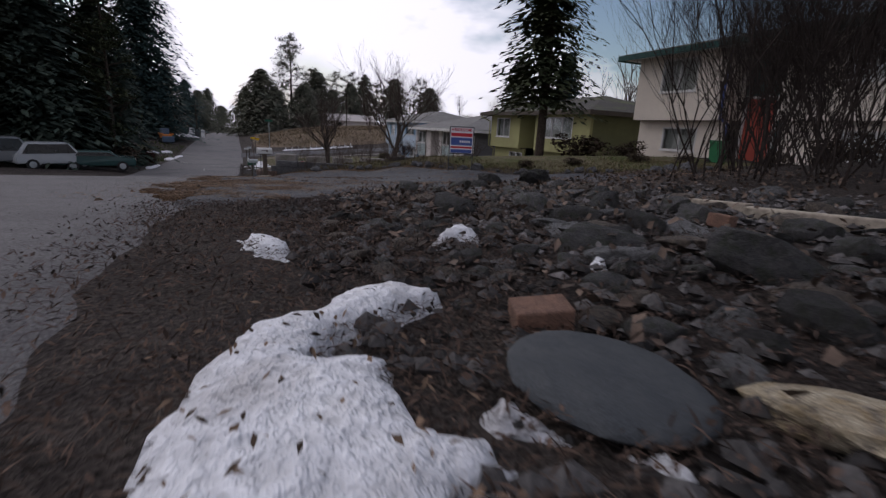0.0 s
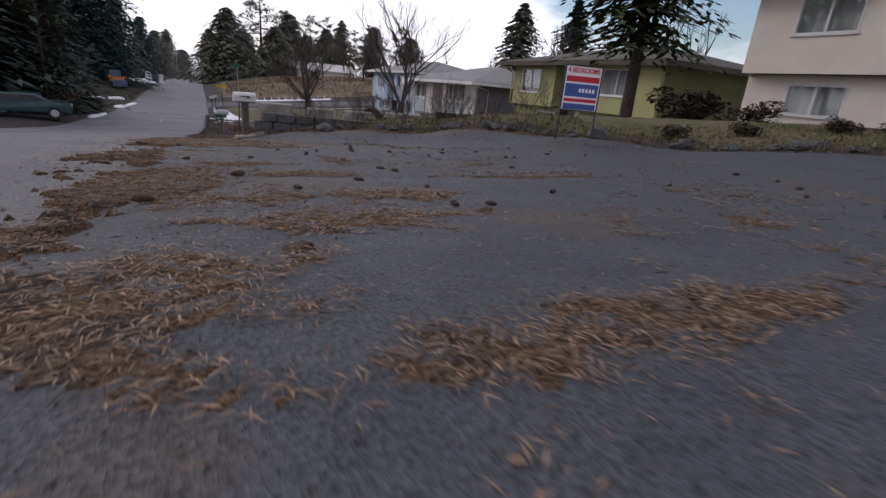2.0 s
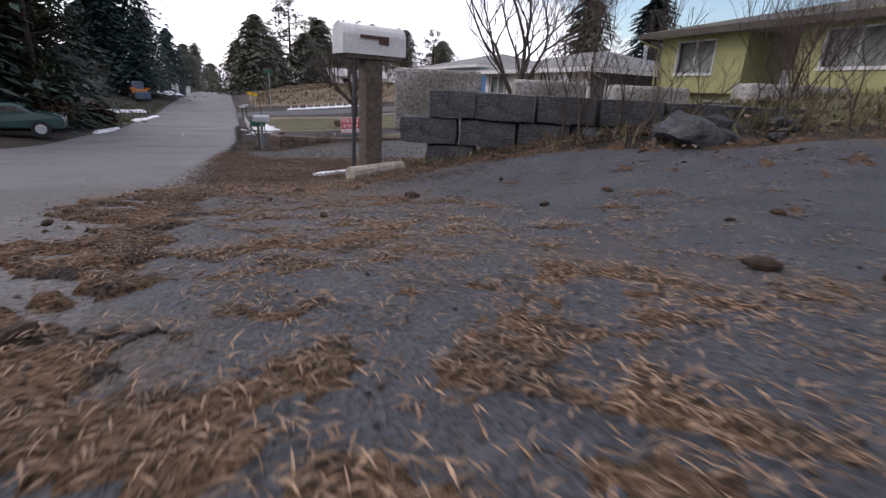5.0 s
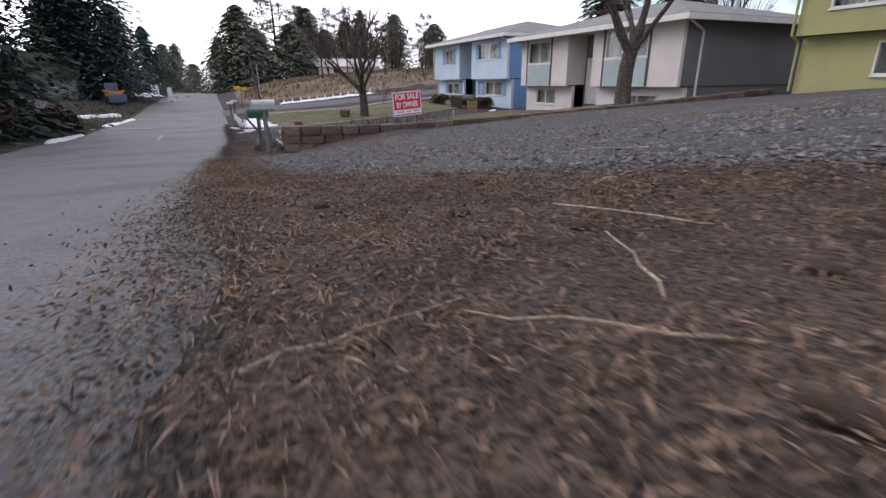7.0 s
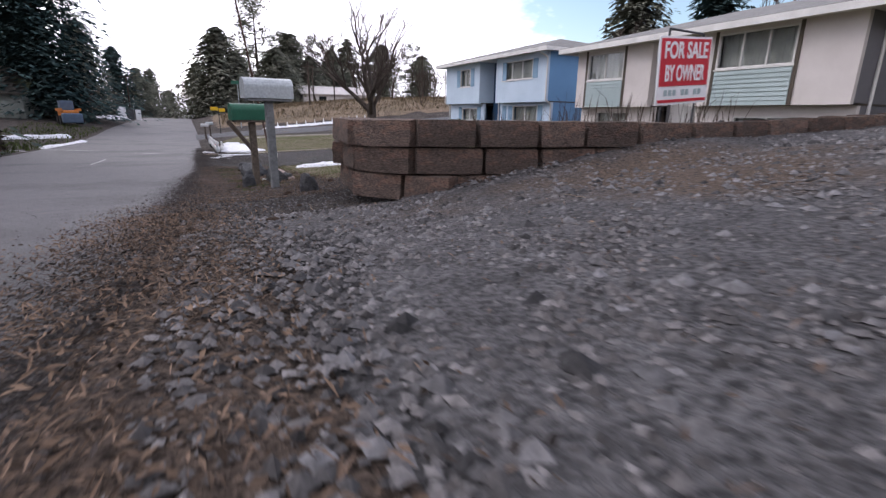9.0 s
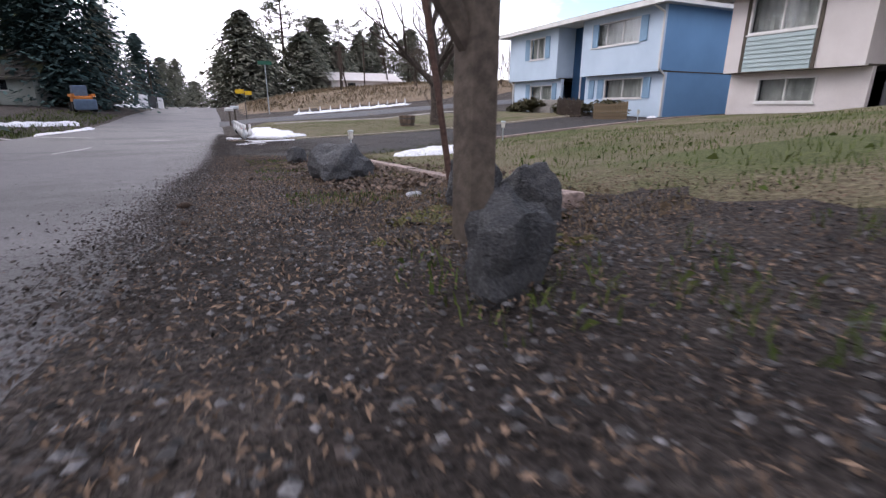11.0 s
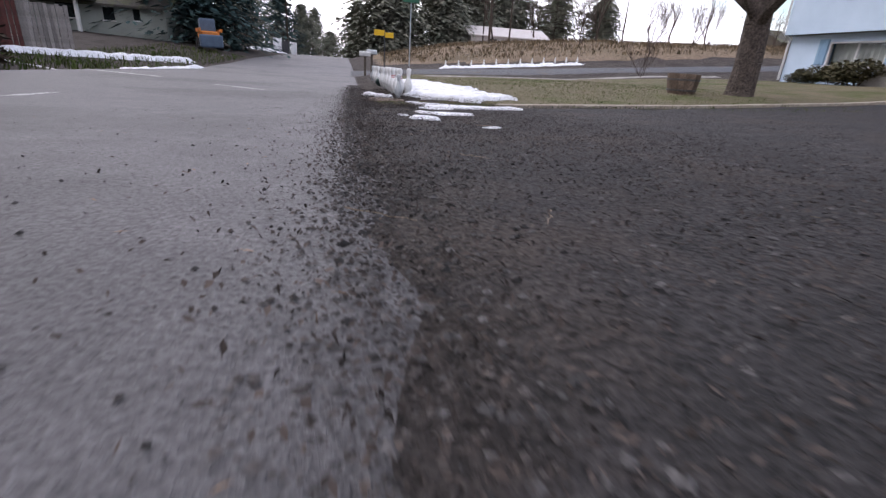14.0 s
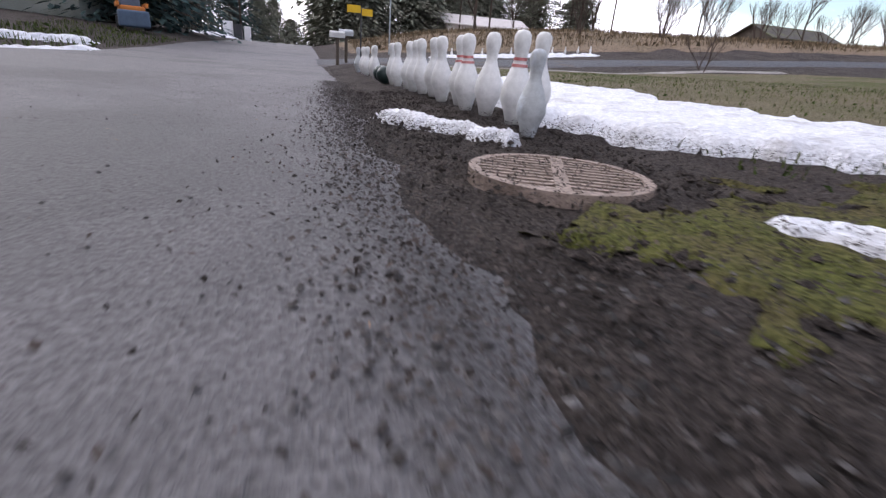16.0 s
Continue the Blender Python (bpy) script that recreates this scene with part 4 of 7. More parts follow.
# ---------------------------------------------------------------- trees
def needle_tree(name, label, at, tall, wide, mat, seed, bare=0.08, layers=26, per=9, cards=12, droop=0.35, fill=1.0, group="", trunk_r=0.016, leaf=1.0, shape=0.8):
    """A conifer: a tapered trunk and whorls of drooping boughs, each with many small needle sprays."""
    rnd = random.Random(seed)
    t = thing(name, at, label, "tree", group)
    bm = bmesh.new()
    tube(bm, (0, 0, -0.3), (0, 0, tall * 0.5), tall * trunk_r, tall * trunk_r * 0.55, 9)
    tube(bm, (0, 0, tall * 0.5), (0, 0, tall * 0.98), tall * trunk_r * 0.55, 0.02, 7)
    part("trunk", bm, M["bark"], t)
    verts, faces = [], []
    for k in range(layers):
        f = (k + rnd.random() * 0.7) / layers
        z = tall * (bare + (1 - bare) * f)
        reach = wide * (1 - f) ** shape * (0.75 + 0.5 * rnd.random()) + 0.12
        for q in range(per):
            if rnd.random() > fill:
                continue
            a = 2 * math.pi * (q + rnd.random()) / per + k * 0.7
            length = reach * (0.6 + 0.6 * rnd.random())
            ca, sa = math.cos(a), math.sin(a)
            for c in range(cards):
                s = (c + 0.3 + rnd.random()) / cards
                rr = length * s
                zz = z - droop * rr * (0.4 + s) + 0.10 * length * s * s * rnd.random()
                side = (rnd.random() - 0.5) * 0.55 * length * (0.35 + 0.6 * math.sin(math.pi * min(1, s)))
                cx, cy = ca * rr - sa * side, sa * rr + ca * side
                size = leaf * (0.20 + 0.16 * rnd.random()) * (0.5 + 0.12 * wide + 0.02 * tall) * (1.15 - 0.45 * s)
                b = a + (rnd.random() - 0.5) * 2.2
                dx, dy = math.cos(b) * size, math.sin(b) * size
                n = len(verts)
                drop = size * (0.25 + 0.6 * rnd.random())
                verts += [(cx - dx * 0.7, cy - dy * 0.7, zz + 0.05 * size), (cx + dy * 0.34, cy - dx * 0.34, zz - drop * 0.45), (cx + dx, cy + dy, zz - drop), (cx - dy * 0.34, cy + dx * 0.34, zz - drop * 0.2)]
                faces += [(n, n + 1, n + 2), (n, n + 2, n + 3)]
    link_mesh("crown", verts, faces, mat, t)
    return t


def limbs(verts, faces, a, b, r0, r1, seg):
    d = (b - a)
    q = d.to_track_quat("Z", "Y")
    n = len(verts)
    for p, r in ((a, r0), (b, r1)):
        for k in range(seg):
            verts.append(tuple(p + q @ Vector((r * math.cos(6.2832 * k / seg), r * math.sin(6.2832 * k / seg), 0))))
    for k in range(seg):
        faces.append((n + k, n + (k + 1) % seg, n + seg + (k + 1) % seg, n + seg + k))


def grow(out, rnd, at, way, length, r, depth, spread, up, split, forks=(2, 3), bend=0.18):
    """Branches out of branches: each piece bends, tapers and forks."""
    steps = 3 if depth > 1 else 2
    p, d = Vector(at), Vector(way).normalized()
    big = depth >= split
    seg = 7 if big else (4 if depth > 1 else 3)
    for k in range(steps):
        d = (d + Vector((rnd.uniform(-1, 1), rnd.uniform(-1, 1), rnd.uniform(-0.6, 1) * 0.6 + up)) * bend).normalized()
        q = p + d * (length / steps)
        ra, rb = r * (1 - 0.3 * k / steps), r * (1 - 0.3 * (k + 1) / steps)
        limbs(*(out[0] if big else out[1]), p, q, ra, rb, seg)
        p = q
        if depth > 0 and k < steps - 1 and rnd.random() < 0.55:
            side = (d + Vector((rnd.uniform(-1, 1), rnd.uniform(-1, 1), rnd.uniform(-0.2, 0.8))) * spread * 1.2).normalized()
            grow(out, rnd, p, side, length * rnd.uniform(0.5, 0.7), rb * 0.42, depth - 1, spread, up, split, forks, bend)
    if depth > 0:
        for k in range(rnd.randint(*forks)):
            side = (d + Vector((rnd.uniform(-1, 1), rnd.uniform(-1, 1), rnd.uniform(-0.4, 0.8))) * spread).normalized()
            grow(out, rnd, p, side, length * rnd.uniform(0.6, 0.82), r * 0.58, depth - 1, spread, up, split, forks, bend)


def bare_tree(name, label, at, length, r, depth, seed, spread=0.75, up=0.15, mat="bark", stems=1, lean=(0, 0), split=None, category="tree", group="", forks=(2, 3), bend=0.18, fine="twig"):
    rnd = random.Random(seed)
    t = thing(name, at, label, category, group)
    out = (([], []), ([], []))
    for s in range(stems):
        way = (lean[0] + rnd.uniform(-0.5, 0.5) * (stems > 1), lean[1] + rnd.uniform(-0.5, 0.5) * (stems > 1), 1)
        base = (rnd.uniform(-0.25, 0.25) * (stems > 1), rnd.uniform(-0.25, 0.25) * (stems > 1), -0.15)
        grow(out, rnd, base, way, length, r, depth, spread, up, split if split is not None else depth - 1, forks, bend)
    if out[0][0]:
        link_mesh("trunk", *out[0], M[mat], t)
    link_mesh("crown", *out[1], M[fine], t)
    return t


def spreading_tree(name, label, at, trunk, r, limb, count, seed, lean=0.0, mat="bark_grey", depth=6, low=0.35, high=1.1):
    """A leafless tree: a flared trunk that splits into limbs which fan out to a broad round crown of fine twigs."""
    rnd = random.Random(seed)
    t = thing(name, at, label, "tree")
    out = (([], []), ([], []))
    foot_, p = Vector((0, 0, -0.15)), Vector((0, 0, -0.15))
    for k, (f, ra, rb) in enumerate([(0.12, 1.3, 1.08), (0.4, 1.08, 0.97), (0.75, 0.97, 0.93), (1.0, 0.93, 0.88)]):
        q = foot_ + Vector((lean * f + rnd.uniform(-0.02, 0.02), rnd.uniform(-0.02, 0.02), (trunk + 0.15) * f))
        limbs(*out[0], p, q, r * ra, r * rb, 10)
        p = q
    for k in range(count):
        a = 6.2832 * (k + rnd.uniform(-0.25, 0.25)) / count
        e = rnd.uniform(low, high) if k else 1.35
        way = (math.cos(a) * math.cos(e), math.sin(a) * math.cos(e), math.sin(e))
        start = p - Vector((0, 0, rnd.uniform(0.0, 0.3) * trunk * (k > 1)))
        grow(out, rnd, start, way, limb * rnd.uniform(0.85, 1.15), r * rnd.uniform(0.3, 0.5), depth, 0.62, 0.10, depth - 2, (2, 2), 0.2)
    link_mesh("trunk", *out[0], M[mat], t)
    link_mesh("crown", *out[1], M["twig"], t)
    return t


def pine_tree(name, label, at, tall, wide, mat, seed, bare=0.15, count=46, group=""):
    """An open pine: a bare-looking trunk, uneven limbs, and needles in loose tufts towards their ends."""
    rnd = random.Random(seed)
    t = thing(name, at, label, "tree", group)
    bm = bmesh.new()
    tube(bm, (0, 0, -0.3), (0.1, 0, tall * 0.55), tall * 0.014, tall * 0.009, 9)
    tube(bm, (0.1, 0, tall * 0.55), (0, 0, tall * 0.97), tall * 0.009, 0.03, 7)
    part("trunk", bm, M["bark"], t)
    verts, faces, wood = [], [], ([], [])
    for k in range(count):
        f = bare + (1 - bare) * (k + rnd.random()) / count
        a = rnd.uniform(0, 6.2832)
        env = wide * min(1.0, 0.55 + 1.2 * (f - bare)) * (1 - f) ** 0.55 + 0.25
        length = env * rnd.uniform(0.55, 1.15)
        rise_ = rnd.uniform(-0.15, 0.4)
        root = Vector((0, 0, tall * f))
        tip = root + Vector((math.cos(a) * length, math.sin(a) * length, rise_ * length))
        limbs(*wood, root, tip, 0.008 * tall * (1 - f) + 0.02, 0.02, 4)
        for c in range(rnd.randint(3, 5)):
            s = rnd.uniform(0.4, 1.05)
            mid = root.lerp(tip, s) + Vector((rnd.uniform(-1, 1), rnd.uniform(-1, 1), rnd.uniform(-0.3, 0.5))) * length * 0.18
            rad = (0.035 * tall + 0.12 * length) * rnd.uniform(0.55, 1.0)
            for q in range(34):
                v = Vector((rnd.gauss(0, 0.5), rnd.gauss(0, 0.5), rnd.gauss(0, 0.33))) * rad
                c0 = mid + v
                b = rnd.uniform(0, 6.2832)
                size = rad * rnd.uniform(0.16, 0.34)
                d = Vector((math.cos(b), math.sin(b), rnd.uniform(-0.3, 0.9))) * size
                w = Vector((-math.sin(b), math.cos(b), rnd.uniform(-0.5, 0.5))) * size * 0.4
                n = len(verts)
                verts += [tuple(c0 - d), tuple(c0 + w), tuple(c0 + d), tuple(c0 - w)]
                faces.append((n, n + 1, n + 2, n + 3))
    link_mesh("bough_wood", *wood, M["bark"], t)
    link_mesh("crown", verts, faces, mat, t)
    return t


def on(x, y, dz=0.0):
    return (x, y, hz(x, y) + dz)


needle_tree("spruce", "tall dark spruce beside the beige house", on(10.9, 18.2), 12.0, 2.0, M["conifer_warm"], 3, 0.17, 44, 10, 22, 0.25, trunk_r=0.015, leaf=0.85, shape=0.6)
needle_tree("spruce", "huge blue-green spruce at the roadside", on(-13.0, 94), 30, 8.6, M["conifer_blue"], 4, 0.05, 56, 15, 30, 0.42, leaf=0.95, shape=0.62)
for k, (x, y, tall, wide, m) in enumerate([(-13.5, 46, 19, 5.4, "conifer"), (-17.5, 50, 22, 5.6, "conifer_blue"), (-10.2, 52, 16, 4.0, "conifer"), (-15.5, 60, 22, 5.2, "conifer_blue"),
                                           (-21.5, 56, 21, 5.5, "conifer"), (-25, 75, 21, 5.4, "conifer_blue"), (-24, 66, 18, 5.2, "conifer"), (-27, 48, 18, 5.5, "conifer"), (-31, 58, 18, 6, "conifer"), (-20, 43, 18, 5.0, "conifer_warm")]):
    needle_tree("conifer", "tall dark conifer at the edge of the wood", on(x, y), tall, wide, M[m], 20 + k, 0.02, 44, 12, 26, 0.35, group="roadside conifers", leaf=1.3, fill=0.92, shape=0.5 + 0.04 * (k % 4))
for k, (x, y, tall, wide) in enumerate([(-12.4, 49.5, 17, 4.0), (-9.0, 48.0, 13, 3.0), (-15.4, 46.5, 19, 4.4)]):
    pine_tree("pine", "open dark pine at the edge of the wood", on(x, y), tall, wide, M["conifer_warm"], 50 + k, 0.12, 52, "roadside pines")
# far trees take the paled foliage, with haze painted into it
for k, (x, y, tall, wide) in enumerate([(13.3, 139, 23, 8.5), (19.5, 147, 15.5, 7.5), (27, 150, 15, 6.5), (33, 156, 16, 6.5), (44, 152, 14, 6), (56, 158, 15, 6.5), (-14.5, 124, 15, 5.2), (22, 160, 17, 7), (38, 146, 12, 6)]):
    pine_tree("pine", "tall open pine against the pale sky", on(x, y), tall, wide, M["conifer_hazed"], 200 + k, 0.12, 62, "distant pines")
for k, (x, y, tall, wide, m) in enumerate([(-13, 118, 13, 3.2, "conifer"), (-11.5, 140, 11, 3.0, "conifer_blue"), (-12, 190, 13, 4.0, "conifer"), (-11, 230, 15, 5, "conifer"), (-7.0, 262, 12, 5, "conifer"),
                                           (5.6, 128, 14.5, 5.4, "conifer_hazed"), (9.0, 132, 9, 4.6, "conifer_hazed"), (16, 132, 10, 4.4, "conifer_hazed"), (20.5, 140, 12, 4.6, "conifer_hazed"), (3, 200, 15, 6, "conifer_hazed"),
                                           (30.5, 146, 11.5, 4.0, "conifer_hazed"), (36, 152, 13, 4.2, "conifer_hazed"), (48, 160, 14, 4.6, "conifer_hazed"), (62, 165, 13, 4.6, "conifer_hazed"), (24, 139, 8.5, 4.0, "conifer_hazed"),
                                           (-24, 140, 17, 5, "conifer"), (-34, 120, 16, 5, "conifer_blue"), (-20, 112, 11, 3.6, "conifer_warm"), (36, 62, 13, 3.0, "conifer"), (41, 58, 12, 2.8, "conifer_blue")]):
    needle_tree("conifer", "far conifer against the pale sky", on(x, y), tall * (1.0 + 0.2 * (k * 0.618 % 1)), wide * (1.35 + 0.5 * (k * 0.381 % 1)), M["conifer_hazed" if m == "conifer" else m], 60 + k, 0.03, 40, 12, 26, 0.30, group="distant conifers", leaf=1.2, trunk_r=0.011, shape=0.42 + 0.22 * (k * 0.77 % 1), fill=0.95)

spreading_tree("maple", "bare tree with a forked trunk on the front lawn", on(9.18, 31.75), 1.25, 0.19, 1.85, 6, 9, 0.05, low=0.8, high=1.3)
spreading_tree("maple", "bare spreading tree on the mossy lawn", on(8.7, 54.05), 1.95, 0.27, 1.85, 8, 12, 0.0)
for k, (x, y, l, d) in enumerate([(26, 96, 2.4, 5), (40, 104, 2.2, 5), (48, 108, 2.6, 5), (17, 104, 1.9, 4), (56, 100, 2.4, 5), (31, 128, 2.6, 5), (-21, 62, 2.4, 5), (-9.6, 51, 2.2, 5), (-25, 100, 2.4, 4)]):
    bare_tree("bare_tree", "leafless tree seen against the sky", on(x, y), l, 0.13, d, 100 + k, 0.6, 0.22, "bark", group="leafless trees")
for k, (x, y, l) in enumerate([(27, 30, 3.0), (29, 36, 2.8), (30, 44, 3.2), (28, 22, 3.2), (27, 16, 3.0), (34, 50, 3.0), (31, 58, 2.6)]):
    bare_tree("poplar", "slender leafless tree behind the houses", on(x, y), l, 0.12, 4, 130 + k, 0.38, 0.5, "bark", stems=2, group="poplars behind the houses")


def bush(name, label, at, size, seed, mat="shrub", n=900, flat=0.8, group=""):
    """A dense shrub of many small leaves over a few stems."""
    rnd = random.Random(seed)
    t = thing(name, at, label, "shrub", group)
    verts, faces = [], []
    lumps = [(rnd.uniform(-0.5, 0.5), rnd.uniform(-0.5, 0.5), rnd.uniform(0.25, 0.75), rnd.uniform(0.35, 0.55)) for _ in range(8)]
    for _ in range(n):
        lx, ly, lz, lr = rnd.choice(lumps)
        v = Vector((rnd.gauss(0, 1), rnd.gauss(0, 1), rnd.gauss(0, 1))).normalized() * lr * rnd.uniform(0.6, 1.0)
        c = Vector(((lx + v.x) * size, (ly + v.y) * size, max(0.02, (lz + v.z * 0.8)) * size * flat))
        a = rnd.uniform(0, 6.28)
        s = size * rnd.uniform(0.05, 0.10)
        d = Vector((math.cos(a), math.sin(a), rnd.uniform(-0.6, 0.6))) * s
        e = Vector((-math.sin(a), math.cos(a), rnd.uniform(-0.6, 0.6))) * s * 0.5
        k = len(verts)
        verts += [tuple(c - d), tuple(c + e), tuple(c + d), tuple(c - e)]
        faces.append((k, k + 1, k + 2, k + 3))
    link_mesh("leaves", verts, faces, M[mat], t)
    bm = bmesh.new()
    for _ in range(7):
        a = rnd.uniform(0, 6.28)
        tube(bm, (0, 0, -0.1), (math.cos(a) * size * 0.4, math.sin(a) * size * 0.4, size * 0.6 * flat), 0.02 * size, 0.006, 5)
    part("stems", bm, M["twig"], t)
    return t


for k in range(44):
    rnd = random.Random(300 + k)
    x = 3.6 + 5.2 * rnd.random()
    y = 3.3 + 0.5 * x - 3.0 * rnd.random() ** 1.7
    bare_tree("thicket_shrub", "tangled leafless shrub in a dark thicket", on(x, y), rnd.uniform(0.75, 1.15), 0.009, 5 if k % 2 else 4, 310 + k, 0.62, 0.28, "twig_dark", stems=5, fine="twig_dark", category="shrub", group="thicket shrubs", split=9, forks=(2, 3))
for k, (x, y, s) in enumerate([(11.8, 17.0, 1.15), (13.0, 15.8, 0.7), (8.8, 13.2, 0.32), (10.4, 12.6, 0.4), (12.0, 12.4, 0.36), (7.4, 13.6, 0.3), (13.2, 10.6, 0.5), (13.0, 9.4, 0.5), (9.0, 7.0, 0.6)]):
    bush("shrub", "dark clipped evergreen shrub by the house", on(x, y), s, 340 + k, n=1100, group="house shrubs")
for k, (x, y, s) in enumerate([(16.6, 52.6, 0.95), (16.2, 53.9, 0.7), (15.8, 55.0, 0.6), (15.9, 57.6, 0.9), (16.4, 59.0, 0.8), (16.6, 60.2, 0.7)]):
    bush("shrub", "rounded brown-green shrub at the foot of the house", on(x, y), s, 360 + k, "shrub_green", n=2000, group="foundation shrubs")
for k, (x, y) in enumerate([(2.6, 18.9), (3.9, 17.6), (4.9, 16.7), (5.9, 15.6), (3.3, 18.4), (4.4, 17.0), (4.0, 17.9), (5.0, 17.2), (2.3, 19.1), (3.0, 18.3), (5.4, 16.2), (4.6, 16.9), (6.6, 15.4), (12.4, 24.6)]):
    bare_tree("twiggy_shrub", "leafless shrub with upright twigs on the bank", on(x, y), 0.27 + 0.16 * (k * 0.618 % 1), 0.008, 4, 380 + k, 0.75, 0.3, "twig", stems=5, category="shrub", group="bank shrubs", split=9)
bare_tree("twiggy_shrub", "small leafless shrub on the far lawn", on(14.2, 67), 0.7, 0.02, 4, 391, 0.55, 0.35, "twig", stems=4, category="shrub", split=9)


# ---------------------------------------------------------------- stones, walls and edging
def stone_mesh(seed, flat=0.6, rough=0.25, cuts=2, sharp=False):
    rnd = random.Random(seed)
    bm = bmesh.new()
    bmesh.ops.create_icosphere(bm, subdivisions=cuts, radius=1.0)
    off = Vector((rnd.uniform(0, 50), rnd.uniform(0, 50), rnd.uniform(0, 50)))
    planes = [(Vector((rnd.gauss(0, 1), rnd.gauss(0, 1), rnd.gauss(0, 1))).normalized(), rnd.uniform(0.55, 0.85)) for _ in range(9)]
    for v in bm.verts:
        p = v.co.copy()
        if sharp:
            for n, d in planes:
                k = p.dot(n)
                if k > d:
                    p -= n * (k - d)
        p *= 1 + rough * noise.noise(p * 1.6 + off) + rough * 0.4 * noise.noise(p * 5 + off)
        v.co = Vector((p.x, p.y, p.z * flat))
    me = bpy.data.meshes.new("stone")
    bm.to_mesh(me)
    bm.free()
    return me


def stone(name, at, size, mesh_, mat, label, group="", rz=0.0, tilt=(0, 0), category="stone", smooth=False):
    me = mesh_
    if not me.materials:
        me.materials.append(mat)
    ob = new(name, me)
    ob.matrix_basis = pose(*at, tilt[0], tilt[1], rz) @ Matrix.Diagonal((*(size if isinstance(size, tuple) else (size,) * 3), 1))
    return tagged(ob, label, category, group)


def kinds(n, seed, mat, **kw):
    out = []
    for k in range(n):
        me = stone_mesh(seed + k, **kw)
        me.materials.append(M[mat])
        out.append(me)
    return out


ROUND = kinds(5, 500, "rock", flat=0.55, rough=0.3, sharp=True)
SHARDS = kinds(4, 520, "rock_pale", flat=0.32, rough=0.35, sharp=True) + kinds(3, 530, "rock_tan", flat=0.4, rough=0.35, sharp=True)


def paving_edge(x):
    """Where the broken edge of the driveway runs."""
    return float(np.interp(x, [0.3, 0.56, 0.7, 0.8, 0.9, 1.0, 1.5, 2.1, 5.0], [5.0, 5.25, 5.36, 5.5, 5.7, 5.95, 6.05, 6.1, 6.9]))


rnd = random.Random(77)
placed = [(0.63, 2.65, 0.2), (0.86, 2.42, 0.14), (0.80, 5.12, 0.13), (1.36, 5.62, 0.13), (0.68, 2.93, 0.1)]
for k in range(900):
    y = 2.3 + 3.9 * rnd.random() ** 0.8
    lo = 0.55 + 0.10 * math.sin(y * 3) + (0.35 if y < 2.6 else 0.0)
    x = lo + (rnd.random() ** 1.4) * 2.6
    s = rnd.choice((0.025, 0.035, 0.045, 0.06, 0.075, 0.09, 0.11)) * rnd.uniform(0.8, 1.25)
    if x < 1.15:
        s = min(s, 0.055)
    if y > 4.6 and k % 5 < 3:
        continue
    if y + s > paving_edge(x) or any(math.hypot(x - a, y - b) < c * 0.85 + s * 0.75 for a, b, c in placed):
        continue
    placed.append((x, y, s))
    pale = rnd.random()
    me = rnd.choice(SHARDS if pale < 0.62 else ROUND)
    stone("stone", on(x, y, s * 0.16), (s * rnd.uniform(0.95, 1.6), s * rnd.uniform(0.7, 1.0), s * rnd.uniform(0.8, 1.2)), me, None, "flat jagged stone lying in a rock bed" if pale < 0.62 else "rough dark grey stone in a rock bed", "stones in the rock bed", rnd.uniform(0, 360), (rnd.uniform(-22, 22), rnd.uniform(-22, 22)))
for x, y, s, rz in ((1.36, 5.62, 0.11, 20), (2.25, 6.0, 0.14, 70), (2.6, 5.85, 0.17, 150), (1.9, 5.5, 0.10, 10)):
    stone("stone", on(x, y, s * 0.35), (s * 1.1, s * 0.85, s * 1.15), ROUND[int(rz) % 5], None, "dark rough boulder at the end of the rock bed", "large stones in the rock bed", rz, (8, -6))
LONG_SLAB = stone_mesh(613, 0.2, 0.12, 3, True)
stone("flagstone", on(0.80, 5.16, 0.015), (0.10, 0.045, 0.09), LONG_SLAB, M["slab"], "blue-grey long slab by the broken paving", "", 118, (0, 6), "stone")
SLAB = stone_mesh(611, 0.16, 0.05, 3)
stone("flagstone", on(0.632, 2.635, 0.025), (0.116, 0.142, 0.15), SLAB, M["slab"], "smooth dark slate-grey round flagstone", "", 25, (3, -4), "stone")
PALE = stone_mesh(612, 0.5, 0.35, 3, True)
stone("stone", on(0.84, 2.44, 0.03), (0.12, 0.07, 0.09), PALE, M["pale_rock"], "pale yellowish jagged stone", "", 100, (0, 8), "stone")
BRICK = bmesh.new()
box(BRICK, -0.5, 0.5, -0.24, 0.24, -0.16, 0.16, 0.03)
brick_ob = part("brick", BRICK, M["brick"])
brick_ob.matrix_basis = pose(*on(0.685, 2.87, 0.025), 4, -6, -18) @ Matrix.Diagonal((0.105, 0.16, 0.16, 1))
tagged(brick_ob, "broken reddish brick among grey stones", "brick", "loose bricks")
b2 = copy_thing(brick_ob, pose(*on(1.9, 3.45, 0.03), 3, 6, 20))
for k, (xa, ya, xb, yb) in enumerate([(2.36, 4.12, 2.38, 3.68), (2.27, 3.62, 2.43, 3.12), (2.44, 3.09, 2.62, 2.2)]):
    bm = bmesh.new()
    L = math.hypot(xb - xa, yb - ya)
    box(bm, -L / 2, L / 2, -0.03, 0.03, -0.05, 0.025, 0.006)
    ob = part("timber_edging", bm, M["timber"])
    ob.matrix_basis = pose(*on((xa + xb) / 2, (ya + yb) / 2, 0.02), 0, math.degrees(math.atan2(hz(xa, ya) - hz(xb, yb), L)), math.degrees(math.atan2(yb - ya, xb - xa)))
    tagged(ob, "weathered timber edging beam", "timber", "timber edging")

